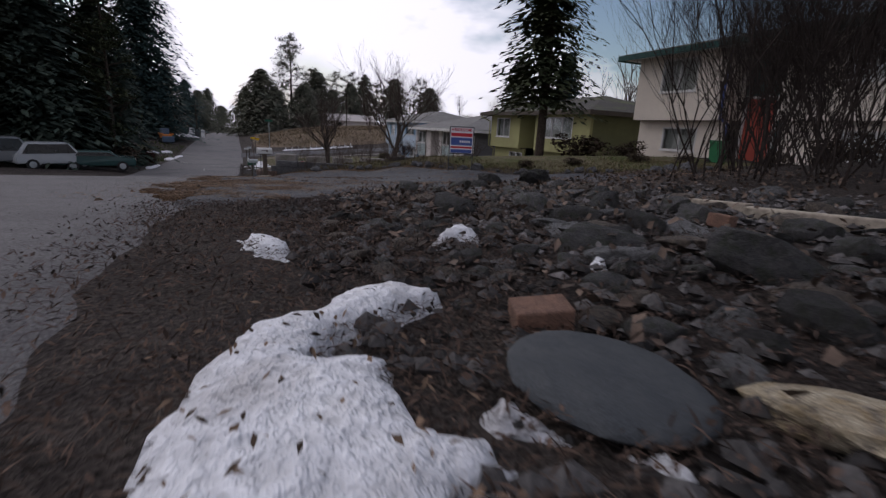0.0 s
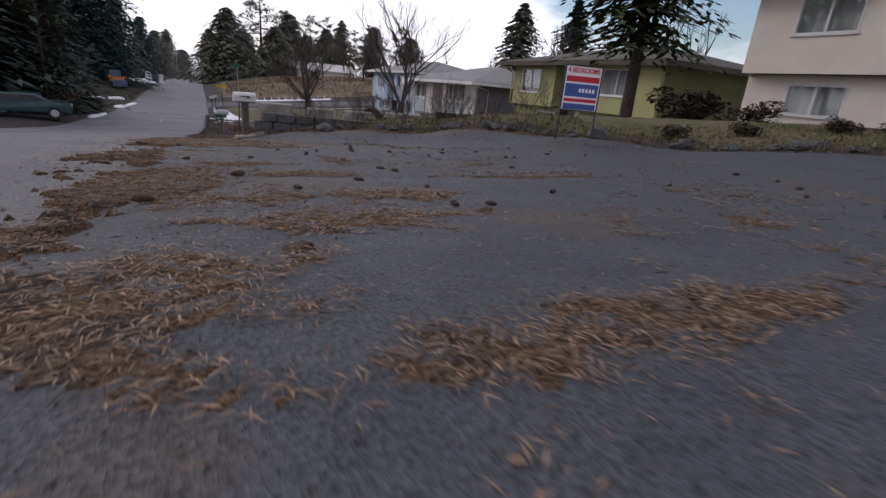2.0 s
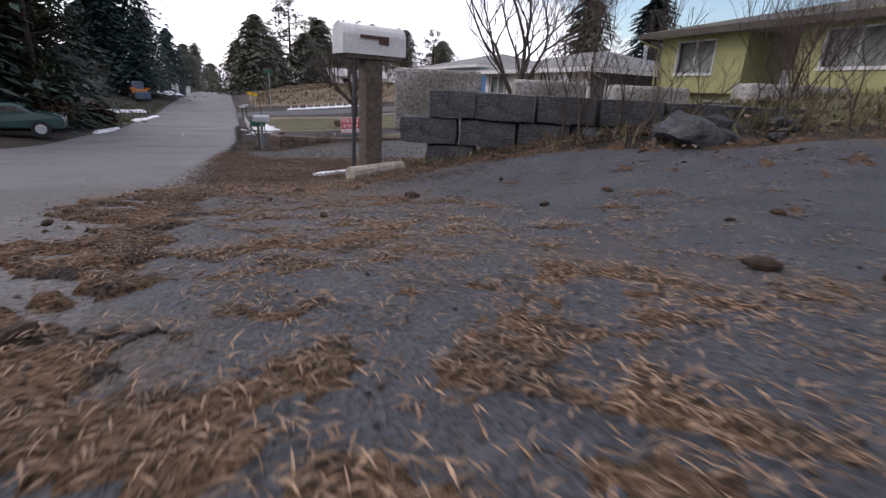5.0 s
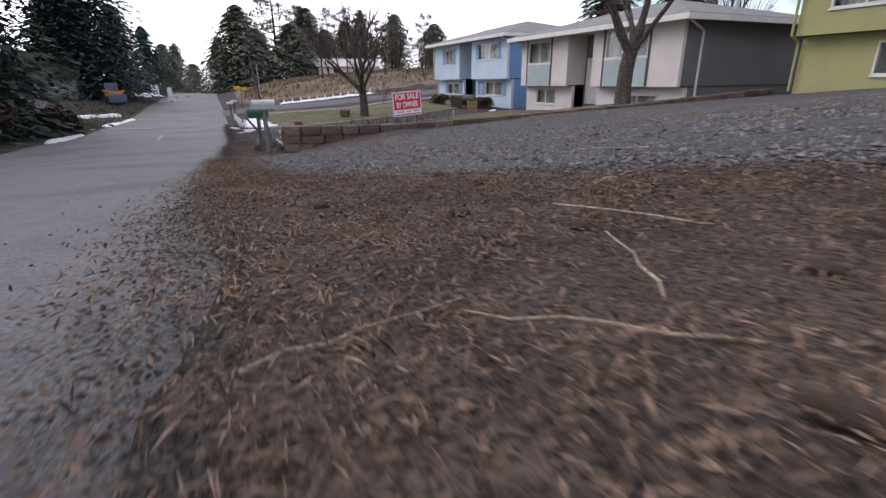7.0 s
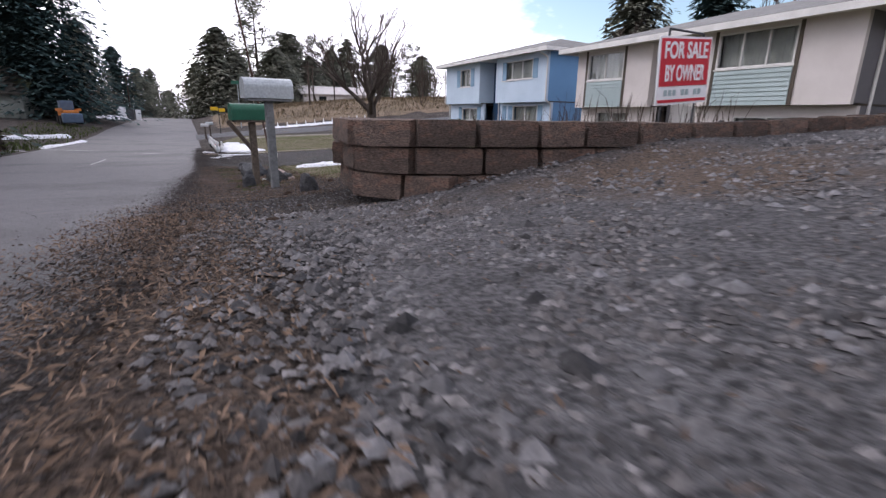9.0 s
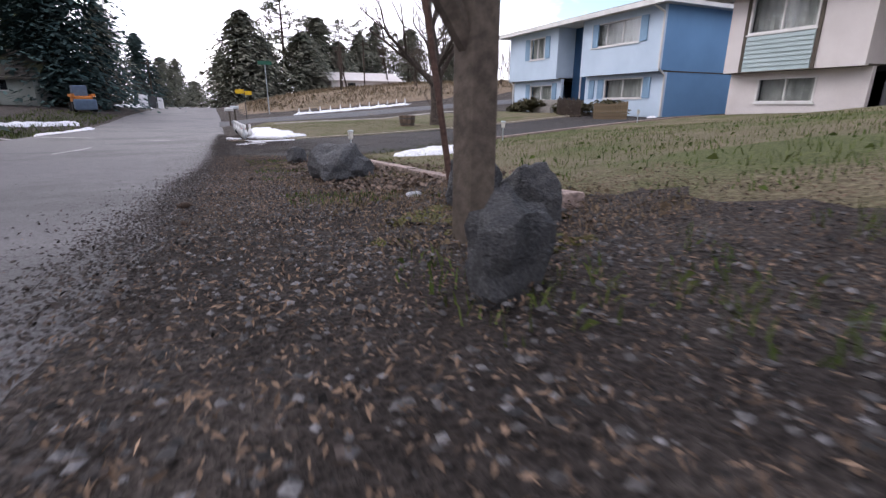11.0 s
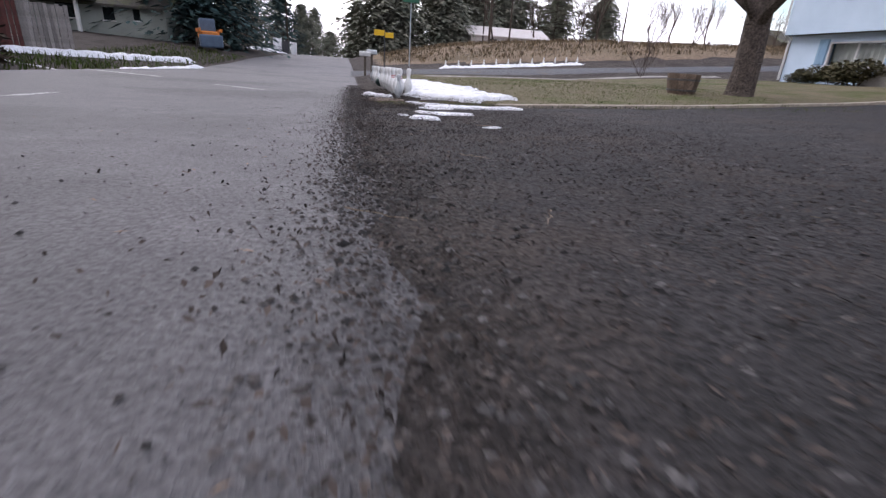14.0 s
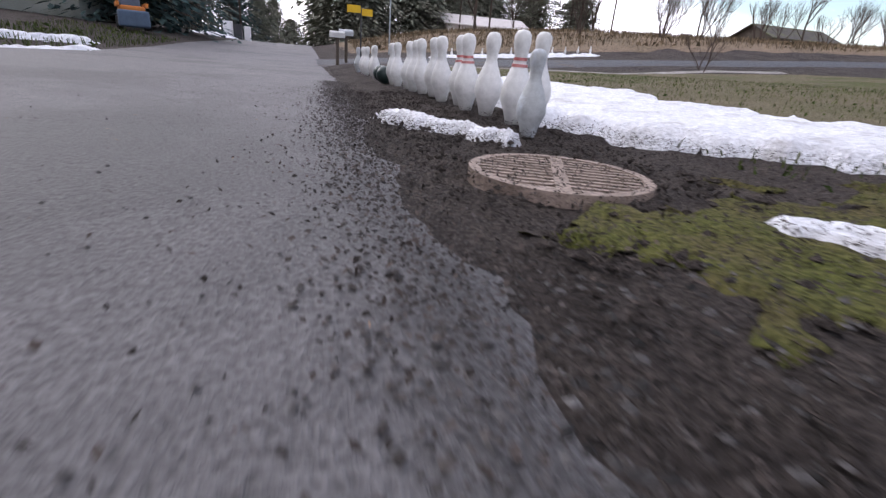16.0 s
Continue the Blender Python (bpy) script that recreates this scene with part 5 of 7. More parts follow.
BOULDERS = kinds(4, 700, "boulder", flat=0.8, rough=0.3, cuts=3, sharp=True)
for k, (x, y, s, sz, rz) in enumerate([(1.22, 36.62, 0.13, 0.17, 20), (1.36, 36.5, 0.11, 0.09, 80), (1.08, 38.54, 0.26, 0.22, 40), (1.30, 39.98, 0.11, 0.065, 140), (1.15, 41.24, 0.15, 0.17, 60)]):
    stone("boulder", on(x, y, sz * 0.45), (s * 1.15, s, sz), BOULDERS[k % 4], M["boulder"], "dark angular basalt boulder on the verge", "verge boulders", rz, category="boulder")


def foot(x):
    """Where the grassy bank meets the driveway."""
    return np.interp(x, [1.3, 3.1, 4.6, 5.8, 7.2, 8.9, 12.0], [19.5, 17.9, 16.3, 14.9, 12.4, 10.5, 10.4])


rnd = random.Random(5)
for k in range(46):
    f = k / 45
    x = 2.2 + 8.6 * f + rnd.uniform(-0.15, 0.15)
    y = foot(x) + rnd.uniform(0.0, 0.45)
    s = rnd.choice((0.06, 0.09, 0.12, 0.16)) * rnd.uniform(0.8, 1.2)
    stone("boulder", on(x, y, s * 0.3), (s * 1.2, s, s * 0.9), rnd.choice(BOULDERS), M["boulder"], "dark rock at the foot of the grassy bank", "bank rocks", rnd.uniform(0, 360), category="boulder")


def run_wall(name, label, points, courses, size, mat, top, group=""):
    """A dry wall of rough-faced blocks along a line: each block a part."""
    w = thing(name, (0, 0, 0), label, "retaining wall", group)
    rnd = random.Random(len(points) * 7 + courses)
    base = []
    for k in range(5):
        bm = bmesh.new()
        box(bm, -0.5, 0.5, -0.5, 0.5, -0.5, 0.5)
        bmesh.ops.subdivide_edges(bm, edges=bm.edges, cuts=2, use_grid_fill=True)
        for v in bm.verts:
            n = 0.05 * noise.noise(v.co * 3 + Vector((k * 9, 0, 0)))
            f = 1 - 0.05 * (abs(v.co.x) > 0.45) - 0.03 * (abs(v.co.z) > 0.45)
            v.co = Vector((v.co.x * (f if abs(v.co.y) > 0.45 else 1) + n * 0.4, v.co.y * f + n * 1.2, v.co.z * (f if abs(v.co.y) > 0.45 else 1) + n * 0.4))
        me = bpy.data.meshes.new("block")
        bm.to_mesh(me)
        bm.free()
        me.materials.append(M[mat])
        base.append(me)
    L, D, H = size
    for c in range(courses):
        carry = -L / 2 * (c % 2)
        for (xa, ya), (xb, yb) in zip(points, points[1:]):
            seg = math.hypot(xb - xa, yb - ya)
            ang = math.degrees(math.atan2(yb - ya, xb - xa))
            s = carry
            while s < seg - L * 0.3:
                ll = L * rnd.uniform(0.82, 1.18)
                m = s + ll / 2
                if m > 0 or s > -L * 0.6:
                    f = m / seg
                    x, y = xa + (xb - xa) * f, ya + (yb - ya) * f
                    z = (top(x) if callable(top) else top) - H * (c + 0.5)
                    if z + H * 0.5 > hz(x, y - 0.25) - 0.02:
                        ob = new("block", rnd.choice(base))
                        ob.parent = w
                        back = 0.02 * (courses - c)
                        nx, ny = -(yb - ya) / seg, (xb - xa) / seg
                        ob.matrix_basis = pose(x + nx * (D / 2 - back + rnd.uniform(-0.012, 0.012)), y + ny * (D / 2 - back), z, rnd.uniform(-1.5, 1.5), rnd.uniform(-1, 1), ang + rnd.uniform(-2.5, 2.5)) @ Matrix.Diagonal((ll * 0.975, D, H * 0.97, 1))
                s += ll
            carry = s - seg
    return w


run_wall("retaining_wall", "low retaining wall of reddish-brown concrete blocks", [(1.42, 33.2), (1.15, 32.5), (1.08, 31.85), (1.35, 31.52), (2.2, 31.3), (3.4, 31.08), (5.2, 30.85), (8.5, 30.65), (14.0, 31.2)], 3, (0.36, 0.24, 0.158), "wall_block", lambda x: -1.64 + 0.045 * max(0, x - 3.4))
run_wall("retaining_wall", "low mossy retaining wall of dark stone", [(1.35, 19.75), (2.0, 19.4), (2.9, 18.95), (4.2, 18.35)], 3, (0.42, 0.25, 0.19), "boulder", -0.17)
run_wall("garden_steps", "stack of rough concrete slabs on the bank", [(4.9, 18.0), (5.6, 17.75), (6.4, 17.5)], 4, (0.5, 0.3, 0.14), "rock", lambda x: 0.18)
for k, (x, y, z, l, w_) in enumerate([(1.75, 20.55, -0.08, 0.75, 0.3), (2.75, 20.3, -0.12, 0.65, 0.25), (3.65, 20.0, -0.12, 0.7, 0.25), (4.6, 19.3, -0.06, 0.9, 0.3)]):
    bm = bmesh.new()
    box(bm, -l / 2, l / 2, -w_ / 2, w_ / 2, -0.45, 0.08, 0.03)
    ob = part("concrete_block", bm, M["concrete"])
    ob.matrix_basis = pose(x, y, z, 0, 0, -22)
    tagged(ob, "pale weathered concrete block behind the wall", "concrete block", "pale blocks on the wall")

rnd = random.Random(8)
edge_line = [(1.4, 36.2), (1.52, 37.26), (1.65, 38.4), (1.76, 39.6), (1.8, 40.3), (1.82, 41.2), (1.86, 41.76)]
edging = thing("lawn_edging", (0, 0, 0), "low pinkish concrete edging round the lawn", "edging")
for (xa, ya), (xb, yb) in zip(edge_line, edge_line[1:]):
    bm = bmesh.new()
    L = math.hypot(xb - xa, yb - ya)
    box(bm, -L / 2 + 0.004, L / 2 - 0.004, -0.045, 0.045, -0.06, 0.022, 0.008)
    ob = part("slab", bm, M["edging"], edging)
    ob.matrix_basis = pose(*on((xa + xb) / 2, (ya + yb) / 2, 0.015), 0, math.degrees(math.atan2(hz(xa, ya) - hz(xb, yb), L)), math.degrees(math.atan2(yb - ya, xb - xa)))
for nm, pts, lab in (("kerb", [(2.3, 51.2), (7, 52.1), (12, 53.0), (16.5, 53.8)], "low timber kerb along the gravel driveway"), ("walk_edge", [(4.6, 43.45), (10, 45.45), (16, 47.3)], "thin concrete edge between lawn and driveway")):
    k_ = thing(nm, (0, 0, 0), lab, "kerb")
    for (xa, ya), (xb, yb) in zip(pts, pts[1:]):
        for q in range(4):
            fa, fb = q / 4, (q + 1) / 4
            x0, y0, x1, y1 = xa + (xb - xa) * fa, ya + (yb - ya) * fa, xa + (xb - xa) * fb, ya + (yb - ya) * fb
            L = math.hypot(x1 - x0, y1 - y0)
            bm = bmesh.new()
            box(bm, -L / 2 + 0.005, L / 2 - 0.005, -0.06, 0.06, -0.1, 0.03, 0.01)
            ob = part("kerb_piece", bm, M["edging"] if nm == "walk_edge" else M["timber"], k_)
            ob.matrix_basis = pose(*on((x0 + x1) / 2, (y0 + y1) / 2, 0.01), 0, math.degrees(math.atan2(hz(x0, y0) - hz(x1, y1), L)), math.degrees(math.atan2(y1 - y0, x1 - x0)))
sheet("garden_path", [(3.0, 63.6), (10, 65.5), (20, 68.5), (20, 69.3), (10, 66.4), (3.0, 64.4)], 0.2, 0.04, M["concrete"], "narrow concrete path across the lawn", 0.02, category="path")

# ---------------------------------------------------------------- snow
SNOW = [
    ("melting patch of grainy snow on the verge", [(0.06, 2.3), (0.07, 2.62), (0.1, 2.8), (0.18, 2.98), (0.29, 3.02), (0.36, 3.1), (0.49, 3.2), (0.58, 3.06), (0.44, 2.98), (0.33, 2.93), (0.28, 2.84), (0.38, 2.8), (0.37, 2.62), (0.45, 2.56), (0.36, 2.50), (0.335, 2.3)], 0.012, 0.035, 0.012),
    ("thin tongue of snow beside the flagstone", [(0.460, 2.650), (0.480, 2.670), (0.520, 2.620), (0.540, 2.580), (0.510, 2.600), (0.460, 2.620)], 0.008, 0.02, 0.008),
    ("scrap of snow among the stones", [(0.580, 2.530), (0.610, 2.510), (0.620, 2.470), (0.600, 2.480)], 0.008, 0.02, 0.008),
    ("scrap of snow among the stones", [(1.080, 3.220), (1.150, 3.260), (1.110, 3.170), (1.050, 3.140)], 0.008, 0.02, 0.008),
    ("small scrap of snow on dark soil", [(0.17, 3.9), (0.30, 3.78), (0.32, 3.52), (0.22, 3.6)], 0.015, 0.025, 0.02),
    ("small scrap of snow between stones", [(0.75, 3.58), (0.84, 3.72), (0.98, 3.7), (0.9, 3.55)], 0.02, 0.05, 0.02),
    ("thin tongue of snow on the litter", [(0.62, 20.62), (0.72, 20.74), (0.85, 20.66), (0.98, 20.6), (1.1, 20.5), (1.0, 20.42), (0.85, 20.5), (0.7, 20.52)], 0.02, 0.03, 0.03),
    ("drift of snow lying on the lawn", [(2.7, 41.2), (3.2, 41.5), (3.8, 41.3), (3.9, 40.9), (3.4, 40.4), (2.65, 40.15), (2.35, 40.4), (2.28, 40.7), (2.5, 40.95)], 0.05, 0.07, 0.15),
    ("flat scrap of snow on the dark driveway", [(1.10, 47.58), (1.20, 47.66), (1.35, 47.66), (1.22, 47.47), (1.09, 47.48)], 0.02, 0.02, 0.02),
    ("scrap of snow on the gravel", [(0.62, 48.87), (0.77, 48.76), (0.75, 48.64), (0.64, 48.70)], 0.02, 0.03, 0.02),
    ("scrap of snow on the gravel", [(0.76, 48.6), (0.95, 48.63), (0.97, 48.42), (0.94, 48.16), (0.82, 48.12), (0.8, 48.3), (0.67, 48.27)], 0.02, 0.035, 0.03),
    ("strip of snow at the edge of the driveway", [(0.87, 49.42), (1.5, 49.15), (1.4, 48.95), (1.08, 48.9), (0.95, 49.1)], 0.03, 0.03, 0.06),
    ("strip of snow at the edge of the driveway", [(1.1, 50.5), (2.4, 50.45), (2.3, 50.1), (1.25, 50.1)], 0.03, 0.04, 0.06),
    ("wide field of snow on the mossy lawn", [(1.3, 53.35), (1.41, 52.85), (1.77, 52.67), (2.01, 52.43), (2.2, 52.2), (2.9, 52.4), (3.1, 52.85), (2.9, 53.3), (2.65, 53.7), (2.83, 54.6), (2.6, 55.3), (2.5, 57), (2.3, 59), (1.75, 60), (1.5, 57), (1.4, 54)], 0.05, 0.07, 0.2),
    ("crescent of snow over a dark clod", [(0.45, 53.9), (0.62, 53.75), (0.75, 53.4), (0.92, 53.05), (1.0, 52.85), (0.88, 52.85), (0.74, 53.15), (0.55, 53.5)], 0.02, 0.07, 0.04),
    ("strip of snow across mossy ground", [(1.02, 51.74), (1.16, 51.77), (1.34, 51.45), (1.81, 51.01), (2.11, 50.69), (2.11, 50.48), (1.86, 50.3), (1.63, 50.49), (1.39, 50.67), (1.3, 50.96), (1.08, 51.4)], 0.02, 0.018, 0.05),
    ("strip of snow across mossy ground", [(1.09, 50.51), (1.28, 50.46), (1.31, 50.28), (1.57, 50.1), (1.29, 49.9), (1.17, 49.98), (1.06, 50.08), (1.03, 50.21)], 0.02, 0.018, 0.05),
    ("bank of ploughed snow along the street", [(-6.6, 47.2), (-7.2, 49.5), (-6.9, 54), (-6.6, 54), (-6.5, 50)], 0.12, 0.10, 0.2),
    ("bank of ploughed snow along the street", [(-6.7, 62.5), (-6.1, 69.2), (-6.7, 69.6), (-7.7, 65.5), (-7.5, 63)], 0.12, 0.14, 0.3),
    ("bank of ploughed snow along the street", [(-7.5, 73.2), (-9.5, 71.0), (-11.6, 69.1), (-14.5, 66.5), (-17.5, 64.0), (-18.0, 64.8), (-15.2, 67.2), (-12.0, 70.0), (-9.6, 72.1), (-8.0, 73.9)], 0.12, 0.22, 0.25),
    ("patch of old snow beside the blue house", [(15.0, 48.6), (15.6, 48.8), (15.9, 49.2), (15.4, 49.2)], 0.12, 0.1, 0.2),
    ("strip of snow along the side lane", [(6.0, 76.6), (11, 77.2), (17, 78.2), (17, 78.8), (11, 77.9), (6.0, 77.3)], 0.2, 0.15, 0.3),
    ("patch of snow far along the street", [(-8.5, 103), (-7.0, 108), (-8, 112), (-11, 110), (-10.5, 104)], 0.4, 0.2, 0.4),
]
for k, (lab, poly, step, dome, rag) in enumerate(SNOW):
    sheet("snow_patch", poly, step, 0.012, M["snow"], lab, rag, dome=dome, slope=max(0.03, dome * 0.9), bumps=dome * 0.22, category="snow", kind="structure", seed=k * 1.3, rag_scale=max(0.06, rag * 2.2))

# moss and green patches
for k, (lab, poly) in enumerate([("bright green moss patch on the verge", [(0.8, 36.5), (0.95, 36.6), (1.12, 36.45), (1.25, 36.2), (1.1, 35.9), (0.85, 36.1)]),
                                 ("bright green moss patch on the verge", [(0.8, 41.0), (0.95, 41.15), (1.15, 41.0), (1.2, 40.75), (1.1, 40.5), (0.95, 40.7)]),
                                 ("yellow-green moss by the storm drain", [(0.58, 51.72), (0.9, 51.95), (1.9, 51.98), (2.4, 51.6), (2.2, 50.9), (1.3, 51.0), (0.8, 51.28), (0.62, 51.45)]),
                                 ("dull moss patch among the litter", [(1.2, 39.5), (1.4, 39.9), (1.55, 39.7), (1.45, 39.2)])]):
    sheet("moss_patch", poly, 0.04, 0.006, M["moss"], lab, 0.26, bumps=0.022, category="moss", seed=k, rag_scale=0.16)

# painted lines on the street
for poly in ([(-2.62, 46.0), (-2.5, 46.0), (-2.7, 50.2), (-2.82, 50.2)], [(-1.25, 53.4), (-1.15, 53.5), (-2.2, 54.5), (-2.3, 54.4)], [(-3.95, 56.6), (-3.85, 56.72), (-11.0, 62.85), (-11.1, 62.7)]):
    sheet("painted_line", poly, 0.04, 0.014, M["paint_line"], "worn white line painted on the asphalt", 0.025, category="road marking", rag_scale=0.2)

# ---------------------------------------------------------------- mailboxes, signs, poles
def mailbox(at, top, length, wide, body, post_mat, label, rz=0.0, flag=True, post_r=0.045, brace=True):
    m = thing("mailbox", at, label, "mailbox", "", rz)
    h = 0.21 * length / 0.48
    bm = bmesh.new()
    prof = [(-wide / 2, 0), (-wide / 2, h * 0.55)] + [(-wide / 2 * math.cos(a), h * 0.55 + wide / 2 * 0.9 * math.sin(a)) for a in np.linspace(0.2, 2.94, 9)] + [(wide / 2, h * 0.55), (wide / 2, 0)]
    rings = [[bm.verts.new((xx, u, top - h + v)) for u, v in prof] for xx in (-length / 2, length / 2)]
    for k in range(len(prof)):
        bm.faces.new((rings[0][k], rings[0][(k + 1) % len(prof)], rings[1][(k + 1) % len(prof)], rings[1][k]))
    bm.faces.new(list(reversed(rings[0])))
    bm.faces.new(rings[1])
    part("box", bm, body, m)
    bm = bmesh.new()
    prof2 = [(u * 1.03, v * 1.03) for u, v in prof]
    rings = [[bm.verts.new((xx, u, top - h + v - 0.003)) for u, v in prof2] for xx in (-length / 2 - 0.014, -length / 2 - 0.002)]
    for k in range(len(prof2)):
        bm.faces.new((rings[0][k], rings[0][(k + 1) % len(prof2)], rings[1][(k + 1) % len(prof2)], rings[1][k]))
    bm.faces.new(list(reversed(rings[0])))
    bm.faces.new(rings[1])
    part("door", bm, body, m)
    if flag:
        bm = bmesh.new()
        box(bm, -0.12, 0.08, -wide / 2 - 0.012, -wide / 2 - 0.004, top - h * 0.5, top - h * 0.5 + 0.02)
        box(bm, 0.02, 0.09, -wide / 2 - 0.013, -wide / 2 - 0.003, top - h * 0.5 - 0.03, top - h * 0.5 + 0.02)
        part("flag", bm, M["sign_red"] if body is not M["metal_white"] else M["rust"], m)
    boxed("mounting_board", (-length / 2 + 0.02, length / 2 - 0.02, -wide / 2 + 0.01, wide / 2 - 0.01, top - h - 0.028, top - h - 0.003), post_mat, m)
    bm = bmesh.new()
    box(bm, -post_r, post_r, -post_r, post_r, -0.3, top - h - 0.03, 0.006)
    part("post", bm, post_mat, m)
    return m


mb = mailbox((0.98, 19.95, hz(0.98, 19.95)), 1.05, 0.46, 0.19, M["metal_white"], M["post_wood"], "white metal mailbox on a dark wooden post", 10, True, 0.065)
bm = bmesh.new()
tube(bm, (-0.16, -0.05, -0.1), (-0.14, -0.05, 0.83), 0.014, 0.014, 6)
part("support_rod", bm, M["metal_dark"], mb)
log = thing("log", on(0.95, 19.62, 0.04), "short weathered log at the foot of the mailbox", "log")
bm = bmesh.new()
tube(bm, (-0.22, -0.1, 0), (0.2, 0.1, 0.02), 0.05, 0.04, 10)
part("wood", bm, M["timber"], log)
m2 = mailbox((0.96, 34.7, hz(0.96, 34.7)), 1.2, 0.5, 0.2, M["metal_galv"], M["post_grey"], "grey metal mailbox on a square grey post", 8, False, 0.04)
m3 = mailbox((0.90, 36.0, hz(0.90, 36.0)), 1.08, 0.5, 0.2, M["green_box"], M["post_wood"], "dark green mailbox on a weathered post", 8, False, 0.04)
bm = bmesh.new()
tube(bm, (-0.3, 0, 0.85), (0, 0, 0.45), 0.03, 0.03, 6)
part("brace", bm, M["post_wood"], m3)
for k, (x, y) in enumerate([(1.12, 33.6), (0.75, 35.6), (1.15, 36.1)]):
    stone("stone", on(x, y, 0.05), (0.10, 0.09, 0.16), BOULDERS[k % 4], M["boulder"], "dark stone at the foot of a mailbox post", "mailbox stones", 40 * k)
m4 = mailbox((1.0, 69.5, hz(1.0, 69.5)), 1.1, 0.5, 0.2, M["metal_white"], M["post_wood"], "white mailbox far along the street", 5, False, 0.05)
m5 = mailbox((1.35, 70.3, hz(1.35, 70.3)), 1.15, 0.5, 0.2, M["metal_galv"], M["post_wood"], "grey mailbox far along the street", 5, False, 0.05)

pole = thing("pipe_post", on(1.27, 36.91), "tall thin rusty pipe standing on the verge", "post")
bm = bmesh.new()
tube(bm, (0.03, -0.01, -0.2), (-0.34, 0.15, 2.6), 0.015, 0.014, 12)
part("pipe", bm, M["rust"], pole)


tissue = stone_mesh(640, 0.4, 0.5, 2)
stone("paper_scrap", on(1.12, 37.0, 0.012), (0.045, 0.03, 0.04), tissue, M["snow"], "crumpled white paper scrap beside the rusty pipe", "", 30, category="litter")


def lettering(text, size, mat, parent, at, wide):
    cu = bpy.data.curves.new("lettering", "FONT")
    cu.body = text
    cu.size = size
    cu.align_x, cu.align_y = "CENTER", "CENTER"
    cu.extrude = 0.002
    cu.offset = size * 0.02
    tmp = new("lettering", cu)
    dg = bpy.context.evaluated_depsgraph_get()
    me = bpy.data.meshes.new_from_object(tmp.evaluated_get(dg))
    bpy.data.objects.remove(tmp)
    ob = new("lettering", me)
    me.materials.clear()
    me.materials.append(mat)
    got = max(v.co.x for v in me.vertices) - min(v.co.x for v in me.vertices)
    ob.parent = parent
    ob.matrix_basis = pose(*at, 90, 0, 0) @ Matrix.Diagonal((wide / got, 1, 1, 1))
    return ob


sale = thing("sale_sign", (3.36, 31.42, hz(3.36, 31.42)), "red and white for sale sign on a wire stand", "sign", "", 5)
zc = -1.29 - hz(3.36, 31.42)
lean = new("board")
lean.parent = sale
lean.matrix_basis = pose(0, 0, zc, 0, -4, 0)
boxed("panel", (-0.30, 0.30, -0.006, 0.006, -0.225, 0.225), M["sign_white"], lean)
boxed("red_field", (-0.285, 0.285, -0.0095, -0.0065, -0.10, 0.21), M["sign_red"], lean)
boxed("red_border", (-0.285, 0.285, -0.0095, -0.0065, -0.21, -0.19), M["sign_red"], lean)
lettering("FOR SALE", 0.15, M["sign_white"], lean, (0, -0.011, 0.13), 0.50)
lettering("BY OWNER", 0.15, M["sign_white"], lean, (0, -0.011, -0.02), 0.46)
bm = bmesh.new()
for k in range(9):
    if k in (3, 6):
        continue
    box(bm, -0.22 + k * 0.05, -0.185 + k * 0.05, -0.0095, -0.0065, -0.165, -0.125)
part("illegible_digits", bm, M["teal_lap"], lean)
bm = bmesh.new()
for xx in (-0.2, 0.2):
    tube(bm, (xx, 0.012, -zc * 0 - 0.2), (xx, 0.012, zc + 0.26), 0.008, 0.008, 6)
tube(bm, (-0.2, 0.012, zc + 0.26), (0.2, 0.012, zc + 0.26), 0.008, 0.008, 6)
part("wire_stand", bm, M["metal_dark"], sale)

realty = thing("realty_sign", (5.72, 14.2, hz(5.72, 14.2)), "red, white and blue property sign hanging from a post", "sign", "", -14)
zr = 0.905 - hz(5.72, 14.2)
panel = boxed("panel", (-0.31, 0.31, -0.008, 0.008, zr - 0.345, zr + 0.325), M["sign_white"], realty)
lettering("4 BEDROOMS", 0.11, M["sign_red"], realty, (0, -0.0105, zr + 0.265), 0.56)
for za, zb_, m_ in ((0.09, 0.18, "sign_red"), (-0.14, 0.06, "sign_blue"), (-0.22, -0.17, "sign_red"), (-0.34, -0.25, "sign_blue")):
    boxed("printed_band", (-0.29, 0.29, -0.0115, -0.0085, zr + za, zr + zb_), M[m_], realty)
for k in range(5):
    boxed("illegible_letter", (-0.05 + k * 0.06, -0.01 + k * 0.06, -0.0145, -0.012, zr - 0.07, zr - 0.01), M["sign_white"], realty)
bm = bmesh.new()
for s in (-0.322, 0.322):
    box(bm, s - 0.011, s + 0.011, -0.011, 0.011, -0.2, zr + 0.35)
box(bm, -0.311, 0.311, -0.011, 0.011, zr + 0.328, zr + 0.35)
box(bm, -0.311, 0.311, -0.011, 0.011, zr - 0.37, zr - 0.348)
part("post", bm, M["metal_dark"], realty)

ysign = thing("direction_sign", (2.25, 74.3, hz(2.25, 74.3)), "yellow double-arrow sign on a thin pole", "sign")
zs = -1.42 - hz(2.25, 74.3)
boxed("panel", (-0.6, -0.02, -0.02, 0.0, zs - 0.05, zs + 0.25), M["sign_yellow"], ysign)
boxed("panel", (0.02, 0.5, 0.02, 0.04, zs - 0.14, zs + 0.14), M["sign_yellow"], ysign)
bm = bmesh.new()
tube(bm, (0, 0.01, -0.3), (0, 0.01, zs + 0.3), 0.03, 0.03, 8)
part("pole", bm, M["metal_dark"], ysign)
ss = thing("street_name_sign", (4.4, 80.3, hz(4.4, 80.3)), "small green street sign on a tall thin pole", "sign")
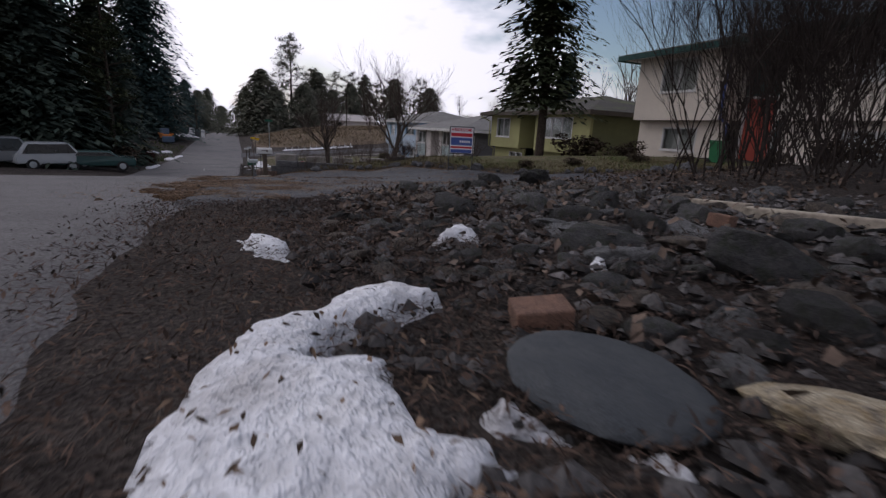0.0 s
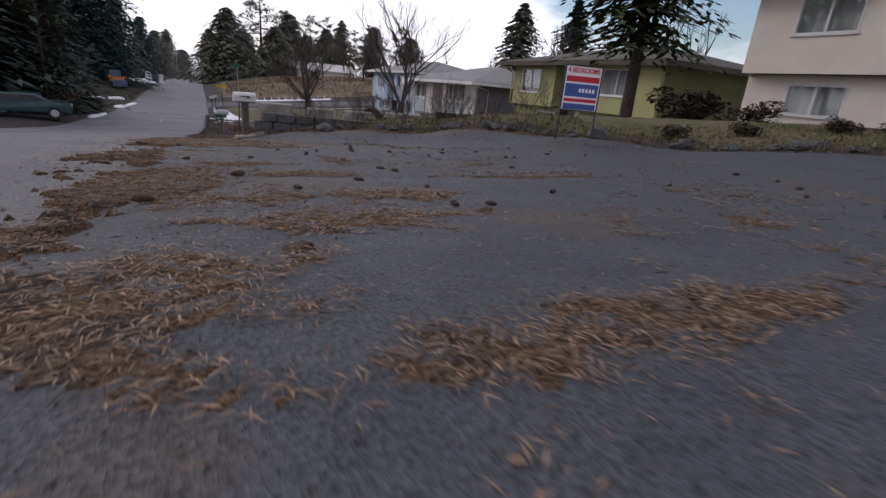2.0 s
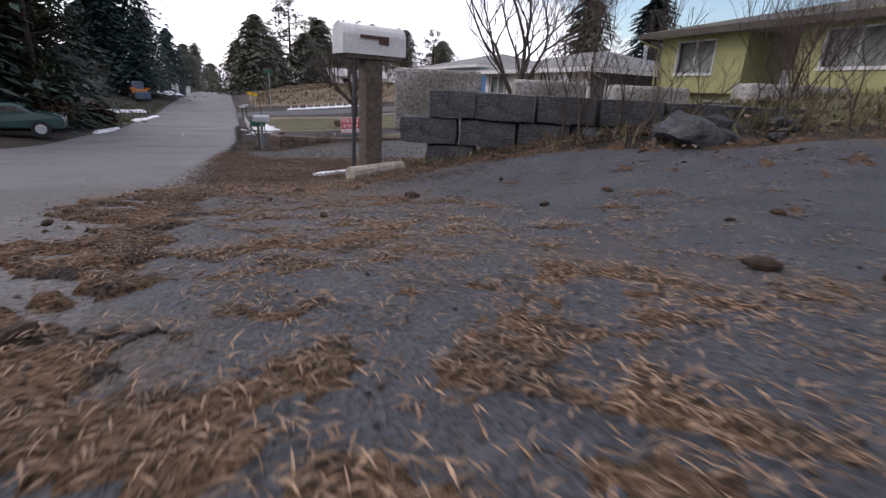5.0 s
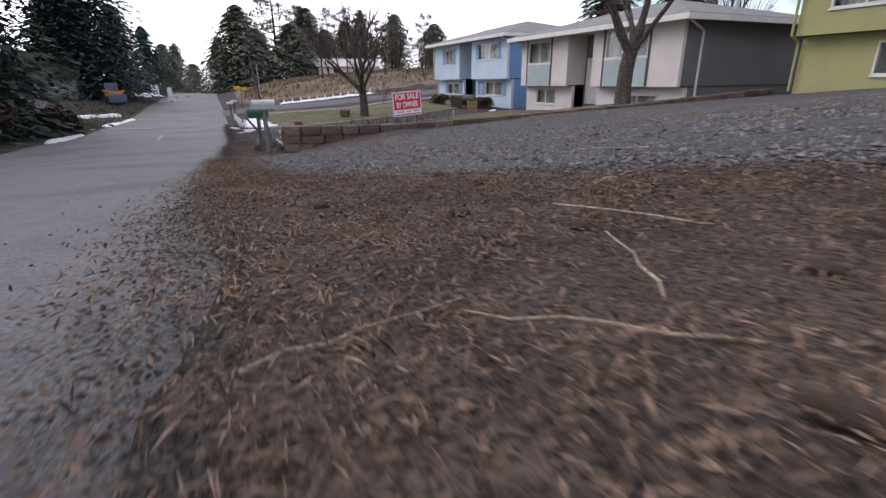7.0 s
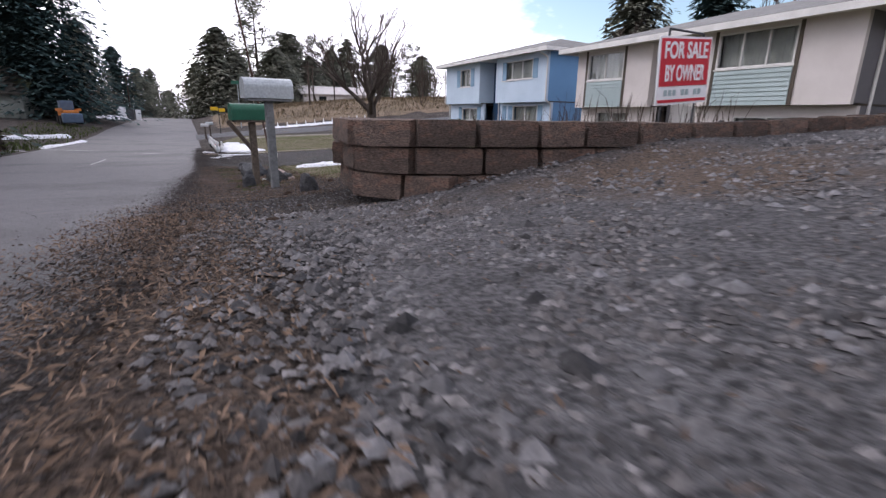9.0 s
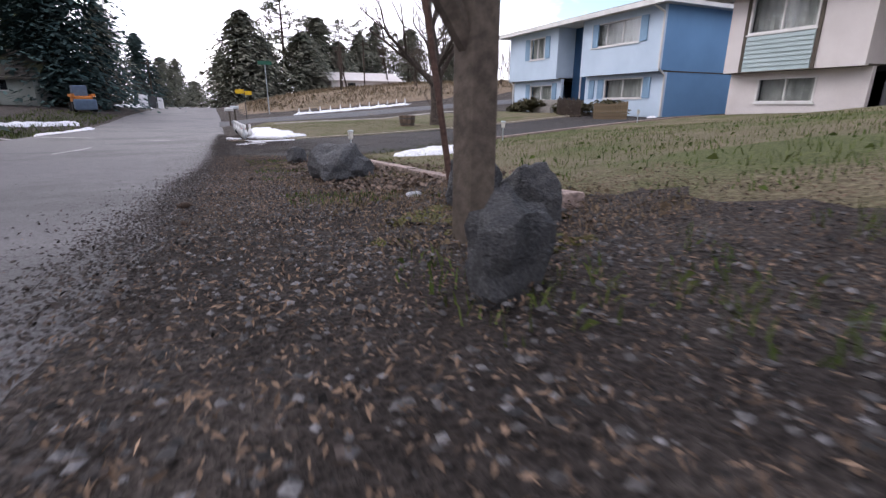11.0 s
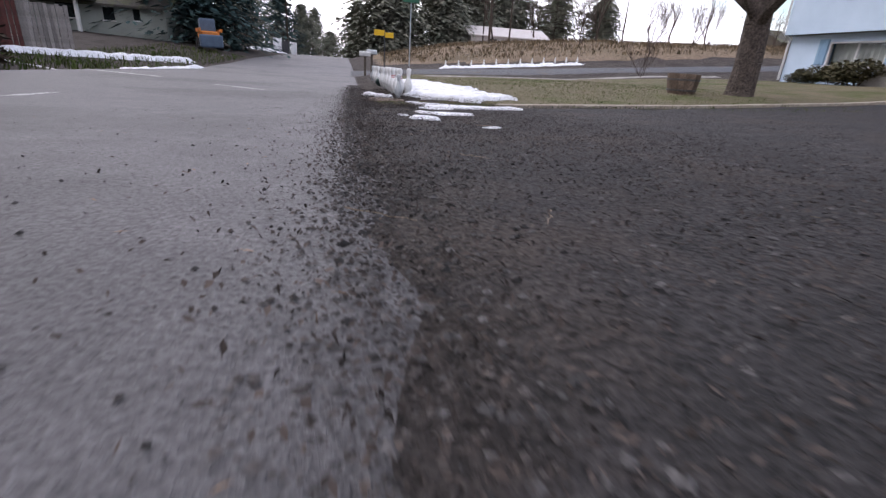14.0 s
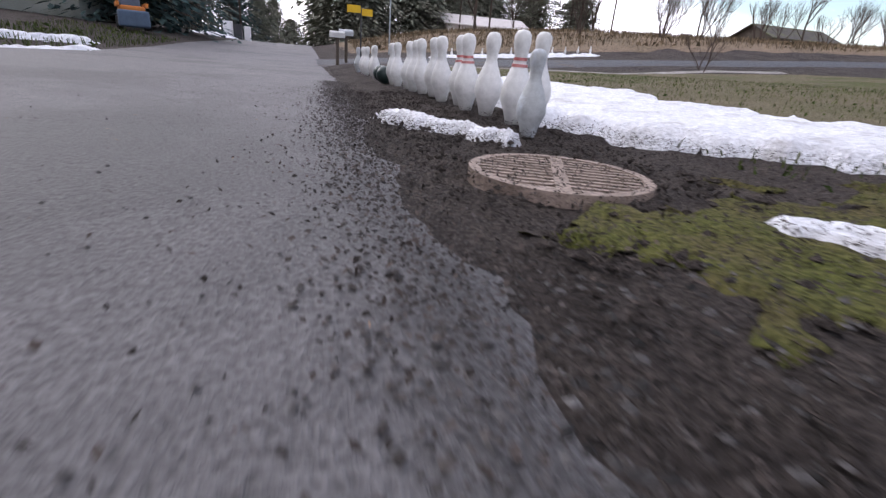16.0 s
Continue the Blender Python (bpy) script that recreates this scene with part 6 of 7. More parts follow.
boxed("panel", (-0.55, 0.55, -0.02, 0.02, 4.0, 4.3), M["green_box"], ss)
bm = bmesh.new()
tube(bm, (0, 0, -0.3), (0, 0, 4.0), 0.04, 0.04, 8)
part("pole", bm, M["metal_galv"], ss)
for k, (x, y, h) in enumerate([(14.6, 97, 5.5), (24, 120, 7.5), (38, 112, 7.5), (-7.9, 118, 6.5), (22, 128, 7)]):
    up = thing("utility_pole", on(x, y), "far wooden utility pole", "utility pole", "utility poles")
    bm = bmesh.new()
    tube(bm, (0, 0, -0.5), (0, 0, h), 0.13, 0.09, 8)
    part("pole", bm, M["bark"], up)
    boxed("cross_arm", (-0.9, 0.9, -0.05, 0.05, h - 0.7, h - 0.58), M["bark"], up)

# solar path lights on stakes
for k, (x, y) in enumerate([(1.99, 41.74), (5.0, 42.6), (11.0, 45.3)]):
    sl = thing("path_light", on(x, y), "small grey path light on a stake", "lamp", "path lights")
    bm = bmesh.new()
    tube(bm, (0, 0, -0.1), (0, 0, 0.24), 0.012, 0.012, 6)
    part("stake", bm, M["metal_galv"], sl)
    bm = bmesh.new()
    lathe(bm, [(0.03, 0.24), (0.036, 0.26), (0.036, 0.33), (0.03, 0.335)], 10)
    part("lamp_head", bm, M["lamp_glass"], sl)
    bm = bmesh.new()
    lathe(bm, [(0.045, 0.336), (0.045, 0.35), (0.02, 0.365)], 10)
    part("cap", bm, M["metal_galv"], sl)

# ---------------------------------------------------------------- bowling pins, balls, drain and barrel
PIN = [(0.026, 0.0), (0.030, 0.004), (0.040, 0.05), (0.055, 0.09), (0.0605, 0.115), (0.058, 0.15), (0.045, 0.195), (0.030, 0.235), (0.0235, 0.258), (0.0245, 0.285), (0.030, 0.315), (0.0325, 0.338), (0.030, 0.362), (0.020, 0.377), (0.008, 0.381)]


def pin(at, mat, label, banded, tilt=(0, 0), rz=0.0, scale=1.0):
    p = new("bowling_pin")
    p.matrix_basis = pose(*at, tilt[0], tilt[1], rz) @ Matrix.Scale(scale, 4)
    tagged(p, label, "bowling pin", "bowling pins along the street")
    bm = bmesh.new()
    lathe(bm, [(r * 1.12, z) for r, z in PIN], 24)
    part("body", bm, mat, p, smooth=True)
    if banded:
        bm = bmesh.new()
        for z0, r in ((0.236, 0.0308), (0.262, 0.0252)):
            rr = [(r * 1.12 + 0.0006, z0), (r * 1.12 - 0.0006, z0 + 0.012)]
            lathe(bm, rr, 24)
        part("red_band", bm, M["pin_red"], p)
    return p


rnd = random.Random(21)
row = [(1.06, 53.02, "pin_grey", False), (1.12, 53.36, "pin_white", True), (1.27, 53.45, "pin_white", False), (1.10, 53.74, "pin_white", False), (1.06, 54.02, "pin_white", True), (1.10, 54.30, "pin_white", True),
       (1.05, 54.62, "pin_white", False), (1.08, 55.02, "pin_white", False), (1.06, 55.36, "pin_white", False), (1.04, 55.72, "pin_white", False), (1.06, 56.1, "pin_white", False), (1.03, 56.55, "pin_white", False), (1.04, 56.95, "pin_white", False),
       (1.02, 58.6, "pin_white", False), (1.04, 59.1, "pin_white", False), (1.0, 59.7, "pin_white", False), (1.02, 60.4, "pin_white", False), (1.0, 61.2, "pin_grey", False)]
for k, (x, y, m, b) in enumerate(row):
    sc = 1.0 if k == 0 else 1.2
    pin((x, y, hz(x, y) + (0.0 if k == 0 else 0.012)), M[m], "weathered grey-blue bowling pin with a crack, set in soil" if m == "pin_grey" else ("white bowling pin with faded red neck bands" if b else "scuffed white bowling pin standing in the soil"), b, (rnd.uniform(-4, 4), rnd.uniform(-4, 4)), 0, sc)
bm = bmesh.new()
zig = [(0.004, 0.205), (-0.004, 0.165), (0.008, 0.13), (0.002, 0.10), (0.010, 0.06), (0.006, 0.02)]
for (ua, va), (ub, vb) in zip(zig, zig[1:]):
    ra, rb_ = np.interp(va, [r[1] for r in PIN], [r[0] for r in PIN]), np.interp(vb, [r[1] for r in PIN], [r[0] for r in PIN])
    aa, ab = -1.2 + ua * 22, -1.2 + ub * 22
    tube(bm, (ra * math.cos(aa), ra * math.sin(aa), va), (rb_ * math.cos(ab), rb_ * math.sin(ab), vb), 0.0018, 0.0018, 4)
first_pin = [o for o in scene.objects if o.name.startswith("bowling_pin")][0]
part("crack", bm, M["dark"], first_pin)
for k, (x, y) in enumerate([(1.0, 57.4), (1.02, 57.9)]):
    bl = thing("bowling_ball", on(x, y, 0.105), "dark bowling ball in the row of pins", "ball", "bowling balls")
    bm = bmesh.new()
    bmesh.ops.create_uvsphere(bm, u_segments=24, v_segments=14, radius=0.108)
    part("ball", bm, M["ball_dark"], bl, smooth=True)
for k in range(12):
    x, y = 6.5 + k * 0.9, 77.6 + k * 0.13
    p = pin(on(x, y), M["pin_white"], "white bowling pin beside the far lane", False, (0, 0), 0, 1.1)

drain = thing("storm_drain", (0.80, 52.2, hz(0.80, 52.2) + 0.020), "rusty round cast-iron storm drain grate", "drain grate", "", -24)
bm = bmesh.new()
R0, R1 = 0.30, 0.265
seg = 36
rings = [[bm.verts.new((r * math.cos(6.2832 * k / seg), r * math.sin(6.2832 * k / seg), z)) for k in range(seg)] for r, z in ((R0, -0.05), (R0, 0.0), (R1, 0.0), (R1, -0.05))]
for a, b in zip(rings, rings[1:]):
    for k in range(seg):
        bm.faces.new((a[k], a[(k + 1) % seg], b[(k + 1) % seg], b[k]))
part("ring", bm, M["iron"], drain)
for k in range(-5, 6):
    yy = k * 0.046
    half = math.sqrt(max(0.0, (R1 + 0.004) ** 2 - yy * yy))
    boxed("bar", (-half, half, yy - 0.010, yy + 0.010, -0.024, -0.004), M["iron"], drain)
for xx in (0.0,):
    half = math.sqrt(R1 ** 2 - xx * xx)
    boxed("cross_bar", (xx - 0.022, xx + 0.022, -half, half, -0.024, -0.002), M["iron"], drain)
# flat dark disc paints the shaded depth below the bars; no hole is built
bm = bmesh.new()
lathe(bm, [(R0 - 0.03, -0.028), (R0 - 0.03, -0.025)], 30)
part("pit", bm, M["dark"], drain)
drain.matrix_basis = drain.matrix_basis @ Matrix.Scale(0.9, 4)

barrel = thing("half_barrel", (7.5, 54.4, hz(7.5, 54.4)), "weathered wooden half-barrel planter on the lawn", "planter")
n = 18
for k in range(n):
    a0, a1 = 6.2832 * k / n + 0.012, 6.2832 * (k + 1) / n - 0.012
    bm = bmesh.new()
    ring = []
    for r, z in ((0.27, -0.02), (0.325, 0.22), (0.34, 0.42), (0.31, 0.42), (0.24, -0.02)):
        ring.append([bm.verts.new((r * math.cos(a), r * math.sin(a), z)) for a in (a0, (a0 + a1) / 2, a1)])
    for a, b in zip(ring, ring[1:] + ring[:1]):
        for q in range(2):
            bm.faces.new((a[q], a[q + 1], b[q + 1], b[q]))
    for q in (0, 2):
        bm.faces.new([r[q] for r in (ring if q else ring[::-1])])
    part("stave", bm, M["barrel_wood"], barrel)
for z, r in ((0.08, 0.298), (0.30, 0.338)):
    bm = bmesh.new()
    lathe(bm, [(r, z - 0.02), (r + 0.008, z - 0.018), (r + 0.012, z + 0.018), (r + 0.004, z + 0.02)], 28)
    part("hoop", bm, M["hoop"], barrel)
bm = bmesh.new()
lathe(bm, [(0.29, 0.2), (0.31, 0.36)], 20)
part("soil", bm, M["soil"], barrel)
barrel.matrix_basis = barrel.matrix_basis @ Matrix.Scale(1.0, 4)

# ---------------------------------------------------------------- fences, machine, cars, bin
fence = thing("board_fence", (0, 0, 0), "tall board fence, part red and part grey", "fence")
turn_ = math.degrees(math.atan2(-0.68, -0.73))
for k in range(64):
    d = k * 0.155
    x, y = -12.1 - 0.73 * d, 70.6 - 0.68 * d
    top = -1.42 + 0.03 * d + random.Random(k).uniform(-0.04, 0.04)
    board = boxed("board", (-0.072, 0.072, -0.012, 0.012, hz(x, y) - 0.1, top, ), M["fence_grey"] if k < 12 else M["fence_red"], fence)
    board.matrix_basis = pose(x, y, 0, 0, random.Random(k + 99).uniform(-0.8, 0.8), turn_)
for za in (-1.9, -2.8):
    rail = boxed("rail", (0.0, 9.9, -0.09, -0.02, za, za + 0.09), M["fence_grey"], fence)
    rail.matrix_basis = pose(-12.1, 70.6, 0, 0, 0, turn_)
far_fence = thing("board_fence", (0, 0, 0), "low dark board fence at the street corner", "fence")
for k in range(30):
    x = -7.6 - k * 0.15
    y = 57.2 + 0.02 * k
    boxed("board", (x - 0.068, x + 0.068, y - 0.012, y + 0.012, hz(x, y) - 0.1, hz(x, y) + 0.95), M["fence_red"], far_fence)

picket = thing("picket_fence", (0, 0, 0), "small rustic picket fence before the house", "fence")
for k in range(16):
    y = 52.8 + k * 0.11
    bm = bmesh.new()
    z0 = hz(15.2, y)
    box(bm, 15.18, 15.22, y - 0.025, y + 0.025, z0 - 0.1, z0 + 0.75 + 0.05 * (k % 3))
    part("picket", bm, M["bark"], picket)
for zz in (0.25, 0.6):
    boxed("rail", (15.225, 15.25, 52.75, 54.5, hz(15.2, 53.6) + zz, hz(15.2, 53.6) + zz + 0.05), M["bark"], picket)

loader = thing("skid_loader", (-9.9, 85.2, hz(-9.9, 85.2)), "orange compact loader parked on the verge", "loader", "", 20)
bm = bmesh.new()
box(bm, -0.6, 0.65, -1.3, 0.9, 0.45, 1.25, 0.12)
part("chassis", bm, M["orange"], loader)
bm = bmesh.new()
box(bm, -0.5, 0.5, -0.4, 0.8, 1.22, 2.1, 0.08)
part("cab", bm, M["machine_blue"], loader)
bm = bmesh.new()
box(bm, -0.75, 0.75, -2.0, -1.35, 0.15, 1.0, 0.1)
part("bucket", bm, M["machine_blue"], loader)
for xx in (-0.72, 0.66):
    boxed("arm", (xx, xx + 0.12, -1.6, 0.9, 1.2, 1.42), M["orange"], loader)
    for yy in (-0.8, 0.5):
        bm = bmesh.new()
        tube(bm, (xx - 0.05, yy, 0.4), (xx + 0.2, yy, 0.4), 0.4, 0.4, 18)
        part("wheel", bm, M["rubber"], loader)


def car(at, rz, paint, label, long=4.6, tall=1.6, truck=False):
    c = thing("parked_car", at, label, "car", "parked cars", rz)
    h = tall
    side = [(-long / 2, 0.35), (-long / 2, 0.85), (-long * 0.28, 0.95), (-long * 0.16, h), (long * 0.12 if truck else long * 0.36, h), (long * 0.2 if truck else long * 0.46, 0.98), (long / 2, 0.95), (long / 2, 0.4)]
    bm = bmesh.new()
    w = 0.9
    rings = [[bm.verts.new((u, s * w * (1 if v < 1.0 else 0.84), v)) for u, v in side] for s in (-1, 1)]
    for k in range(len(side)):
        bm.faces.new((rings[0][k], rings[0][(k + 1) % len(side)], rings[1][(k + 1) % len(side)], rings[1][k]))
    bm.faces.new(list(reversed(rings[0])))
    bm.faces.new(rings[1])
    bmesh.ops.bevel(bm, geom=list(bm.edges), offset=0.06, segments=2, affect="EDGES")
    part("body", bm, paint, c)
    bm = bmesh.new()
    for s in (-1, 1):
        vs = [bm.verts.new((u, s * (0.91 - 0.10 * (v > 1.2)), v)) for u, v in ((-long * 0.24, 1.02), (-long * 0.15, h - 0.1), (long * 0.10 if truck else long * 0.33, h - 0.1), (long * 0.16 if truck else long * 0.42, 1.02))]
        bm.faces.new(vs)
    bmesh.ops.solidify(bm, geom=list(bm.faces), thickness=0.02)
    part("side_windows", bm, M["car_glass"], c)
    bm = bmesh.new()
    vs = [bm.verts.new(p) for p in ((-long * 0.285, -0.72, 1.0), (-long * 0.285, 0.72, 1.0), (-long * 0.185, 0.66, h - 0.1), (-long * 0.185, -0.66, h - 0.1))]
    bm.faces.new(vs)
    bmesh.ops.solidify(bm, geom=list(bm.faces), thickness=0.02)
    part("windscreen", bm, M["car_glass"], c)
    for uu in (-long * 0.32, long * 0.31):
        for s in (-1, 1):
            wh = new("wheel")
            wh.parent = c
            bm = bmesh.new()
            tube(bm, (uu, s * 0.72, 0.34), (uu, s * 0.93, 0.34), 0.34, 0.34, 20)
            part("tyre", bm, M["rubber"], wh)
            bm = bmesh.new()
            tube(bm, (uu, s * 0.931, 0.34), (uu, s * 0.945, 0.34), 0.2, 0.18, 16)
            part("rim", bm, M["metal_galv"], wh)
    for s in (-0.6, 0.6):
        boxed("headlight", (-long / 2 - 0.02, -long / 2 + 0.03, s - 0.14, s + 0.14, 0.66, 0.8), M["lamp_glass"], c)
    return c


car(on(-13.4, 40.6), 205, M["car_grey"], "grey van parked under the trees", 4.9, 1.85)
car(on(-11.2, 41.6), 215, M["car_white"], "silver car parked under the trees", 4.4, 1.7)
car(on(-8.9, 42.5), 190, M["car_teal"], "dark teal car parked by the street", 4.4, 1.35)
car(on(-15.2, 93.5), 175, M["car_white"], "pale car parked beside the bungalow", 4.8, 1.4)
bn = thing("wheelie_bin", on(13.0, 12.2), "green wheeled rubbish bin beside the entry", "bin", "", 10)
bm = bmesh.new()
vs = box(bm, -0.3, 0.3, -0.3, 0.3, 0.06, 0.98)
for v in vs:
    if v.co.z < 0.5:
        v.co.x *= 0.8
        v.co.y *= 0.8
part("bin_body", bm, M["bin_green"], bn)
bm = bmesh.new()
box(bm, -0.34, 0.34, -0.33, 0.36, 0.985, 1.06, 0.02)
part("lid", bm, M["bin_green"], bn)
bn.matrix_basis = bn.matrix_basis @ Matrix.Scale(0.62, 4)
for s in (-0.27, 0.27):
    bm = bmesh.new()
    tube(bm, (s - 0.03, 0.25, 0.1), (s + 0.03, 0.25, 0.1), 0.1, 0.1, 14)
    part("wheel", bm, M["rubber"], bn)
for k, (x, y, w_, h_, m_) in enumerate([(-8.3, 110.5, 0.9, 1.5, "sign_white"), (-7.3, 110.4, 0.8, 1.4, "metal_dark"), (-6.4, 110.6, 0.6, 1.4, "sign_white")]):
    bm = bmesh.new()
    box(bm, -w_ / 2, w_ / 2, -0.4, 0.4, -0.1, h_, 0.03)
    ob = part("utility_box", bm, M[m_])
    ob.matrix_basis = pose(*on(x, y))
    tagged(ob, "upright utility box far along the street", "utility box", "utility boxes")


# ---------------------------------------------------------------- litter, gravel and grass
def scatter(name, label, X, Y, length, width, mat, seed, tilt=0.35, lift=0.008, base=None, category="litter"):
    """Many small flat pieces lying on the ground as one piece of stuff."""
    rs = np.random.RandomState(seed)
    n = len(X)
    a = rs.uniform(0, 2 * np.pi, n)
    L = rs.uniform(*length, n) / 2
    W = rs.uniform(*width, n) / 2
    t = rs.normal(0, tilt, n)
    Z = height(X, Y) + lift + np.abs(np.sin(t)) * L * 0.7 + rs.uniform(0, lift, n)
    ca, sa = np.cos(a), np.sin(a)
    ux, uy, uz = ca * np.cos(t) * L, sa * np.cos(t) * L, np.sin(t) * L
    s = rs.normal(0, tilt, n)
    vx, vy, vz = -sa * W, ca * W, np.sin(s) * W
    V = np.stack([np.stack([X - ux - vx * 0.4, Y - uy - vy * 0.4, Z - uz - vz * 0.4], 1), np.stack([X + vx, Y + vy, Z + vz + L * 0.12], 1),
                  np.stack([X + ux, Y + uy, Z + uz], 1), np.stack([X - vx, Y - vy, Z - vz + L * 0.12], 1)], 1).reshape(-1, 3)
    k = np.arange(n) * 4
    F = np.stack([k, k + 1, k + 2, k + 3], 1).tolist()
    ob = link_mesh(name, V.tolist(), F, M[mat])
    return tagged(ob, label, category, "", "stuff")


def spread(n, x0, x1, y0, y1, seed, mask=None, power=1.0):
    rs = np.random.RandomState(seed)
    X = x0 + (x1 - x0) * rs.rand(n) ** power
    Y = rs.uniform(y0, y1, n)
    if mask is not None:
        keep = rs.rand(n) < mask(X, Y)
        X, Y = X[keep], Y[keep]
    return X, Y


def patches(scale, cut, seed, soft=0.25):
    return lambda x, y: np.clip((wob(x, y, scale, seed) - cut) / soft + 0.02, 0, 1)


def gravel_line(y):
    return np.interp(y, [20.5, 21.4, 23.8, 25.2, 26.2, 27.5, 29, 31.5], [3.2, 2.6, 1.4, 0.7, 0.4, 0.38, 0.22, 0.3])


DRIFTS = [(0.12, 5.78, 0.32, 0.10), (0.40, 5.42, 0.10, 0.10), (-0.15, 6.15, 0.35, 0.16), (0.45, 6.3, 0.5, 0.07), (0.5, 6.8, 0.3, 0.27), (0.03, 7.3, 0.22, 0.28), (0.02, 8.45, 0.38, 0.36), (0.7, 8.12, 0.6, 0.14), (0.5, 9.05, 0.55, 0.2), (-0.05, 9.95, 0.36, 0.6),
          (0.32, 9.5, 0.22, 0.14), (0.85, 9.55, 0.4, 0.2), (0.1, 10.58, 0.32, 0.24), (0.65, 10.4, 0.35, 0.2), (2.1, 10.3, 0.8, 0.16), (0.35, 10.93, 0.34, 0.17),
          (1.0, 11.3, 0.16, 0.3), (0.5, 13.1, 0.85, 0.45), (0.1, 12.5, 0.15, 0.1), (-0.25, 14.6, 0.34, 0.75), (0.22, 15.0, 0.28, 0.55), (0.52, 14.05, 0.34, 0.24), (0.8, 14.9, 0.5, 0.5), (0.2, 15.9, 0.8, 0.5)]


def drift(x, y):
    """How thick the needles lie on the driveway: wind-blown drifts with ragged rims."""
    v = np.full(np.shape(x), -1.0)
    for cx, cy, rx, ry in DRIFTS:
        v = np.maximum(v, 1 - np.hypot((x - cx) / rx, (y - cy) / ry) ** 2)
    v = np.maximum(v, np.where(y > 14.6, 0.5 - np.abs(x - 0.25) * 0.5, -1.0))
    v = np.maximum(v, 0.75 * wob(x, y, 0.9, 7) - 0.2 - np.maximum(x - 2.2, 0) * 0.05)
    v = np.maximum(v, 0.25 - np.abs(foot(np.maximum(x, 1.3)) - 0.1 - y) * 1.2)
    v = v - 0.06 + 0.6 * wob(x, y, 0.10, 9) + 0.35 * wob(x, y, 0.33, 11)
    edge = np.clip((x + 0.75 + 0.2 * wob(x, y, 0.5, 3)) * 3, 0, 1) * np.clip((foot(np.maximum(x, 1.3)) + 0.25 - y) * 4, 0, 1) * np.clip((y - 5.22) * 6, 0, 1)
    return np.clip(v * 1.5 + 0.04, 0, 1) * edge


def needle_mat(x0, x1, y0, y1, step):
    """The packed crumbs that lie under the loose needles."""
    X, Y = np.meshgrid(np.arange(x0, x1, step), np.arange(y0, y1, step), indexing="ij")
    D = drift(X, Y)
    Z = height(X, Y) + np.where(D > 0.3, 0.017 + 0.006 * D + 0.005 * wob(X, Y, 0.05, 4), -0.01)
    keep = D > 0.2
    cell = keep[:-1, :-1] | keep[1:, :-1] | keep[1:, 1:] | keep[:-1, 1:]
    index = np.arange(X.size).reshape(X.shape)
    ii, jj = np.nonzero(cell)
    faces = np.stack([index[ii, jj], index[ii + 1, jj], index[ii + 1, jj + 1], index[ii, jj + 1]], 1)
    used, inverse = np.unique(faces, return_inverse=True)
    verts = np.stack([X.ravel(), Y.ravel(), Z.ravel()], 1)[used]
    ob = link_mesh("needle_mat", verts.tolist(), inverse.reshape(-1, 4).tolist(), M["mat"], smooth=True)
    return tagged(ob, "packed brown needle crumbs drifted on asphalt", "litter", "", "stuff")


needle_mat(-0.9, 1.6, 5.2, 19.8, 0.022)
needle_mat(1.6, 6.5, 6.4, 19.6, 0.06)
X, Y = spread(470000, -0.8, 1.6, 5.2, 19.9, 1, lambda x, y: (0.02 + 0.98 * drift(x, y)) * (y > np.interp(x, [0.4, 0.8, 1.0, 1.6], [5.2, 5.6, 6.05, 6.2])))
scatter("needle_litter", "orange-brown pine needles drifted over asphalt", X, Y, (0.012, 0.034), (0.0016, 0.004), "needle", 2, 0.09, 0.019)
X, Y = spread(110000, 1.6, 6.2, 6.6, 19.6, 61, lambda x, y: 0.01 + 0.9 * drift(x, y))
scatter("needle_litter", "brown pine needles blown towards the bank", X, Y, (0.02, 0.05), (0.003, 0.007), "needle", 62, 0.25, 0.026)
X, Y = spread(210000, -0.35, 2.2, 18.8, 32.0, 3, lambda x, y: np.clip((gravel_line(y) + 0.15 - x) * 3, 0.03, 1) * np.clip((x + 0.4) * 3, 0, 1) * (0.35 + 0.65 * patches(0.4, -0.2, 4)(x, y)))
scatter("needle_litter", "matted brown needles and leaf crumbs on the verge", X, Y, (0.008, 0.036), (0.0018, 0.005), "needle_dull", 5, 0.35, 0.017)
X, Y = spread(30000, 2.0, 4.2, 18.8, 24.0, 63, lambda x, y: np.clip((gravel_line(y) + 0.15 - x) * 3, 0.03, 1))
scatter("needle_litter", "matted brown needles beside the gravel", X, Y, (0.014, 0.05), (0.003, 0.008), "needle_dull", 64, 0.35, 0.010)
X, Y = spread(150000, -0.45, 3.0, 1.4, 33.0, 6, lambda x, y: np.where((y > np.interp(x, [0.3, 0.56, 0.8, 1.0, 2.1], [5.12, 5.35, 5.6, 6.05, 6.15])) & (y < 19), 0.03, np.where(y > 20, np.clip((gravel_line(y) + 0.3 - x) * 3, 0.06, 1), 1.0)) * np.exp(-np.maximum(x - 1.2, 0) * 0.8) * np.clip((x + 0.5) * 2.5, 0, 1))
# litter at the near end takes the tone with tree shade painted in
old = Y < 6.2
scatter("leaf_litter", "damp crumbled leaves and bark on soil, darkened as under trees", X[old], Y[old], (0.006, 0.024), (0.003, 0.010), "leaf_damp_shaded", 7, 0.45, 0.014)
scatter("leaf_litter", "dark crumbled leaves and bark on soil", X[~old], Y[~old], (0.006, 0.024), (0.003, 0.010), "leaf_bit", 78, 0.45, 0.014)
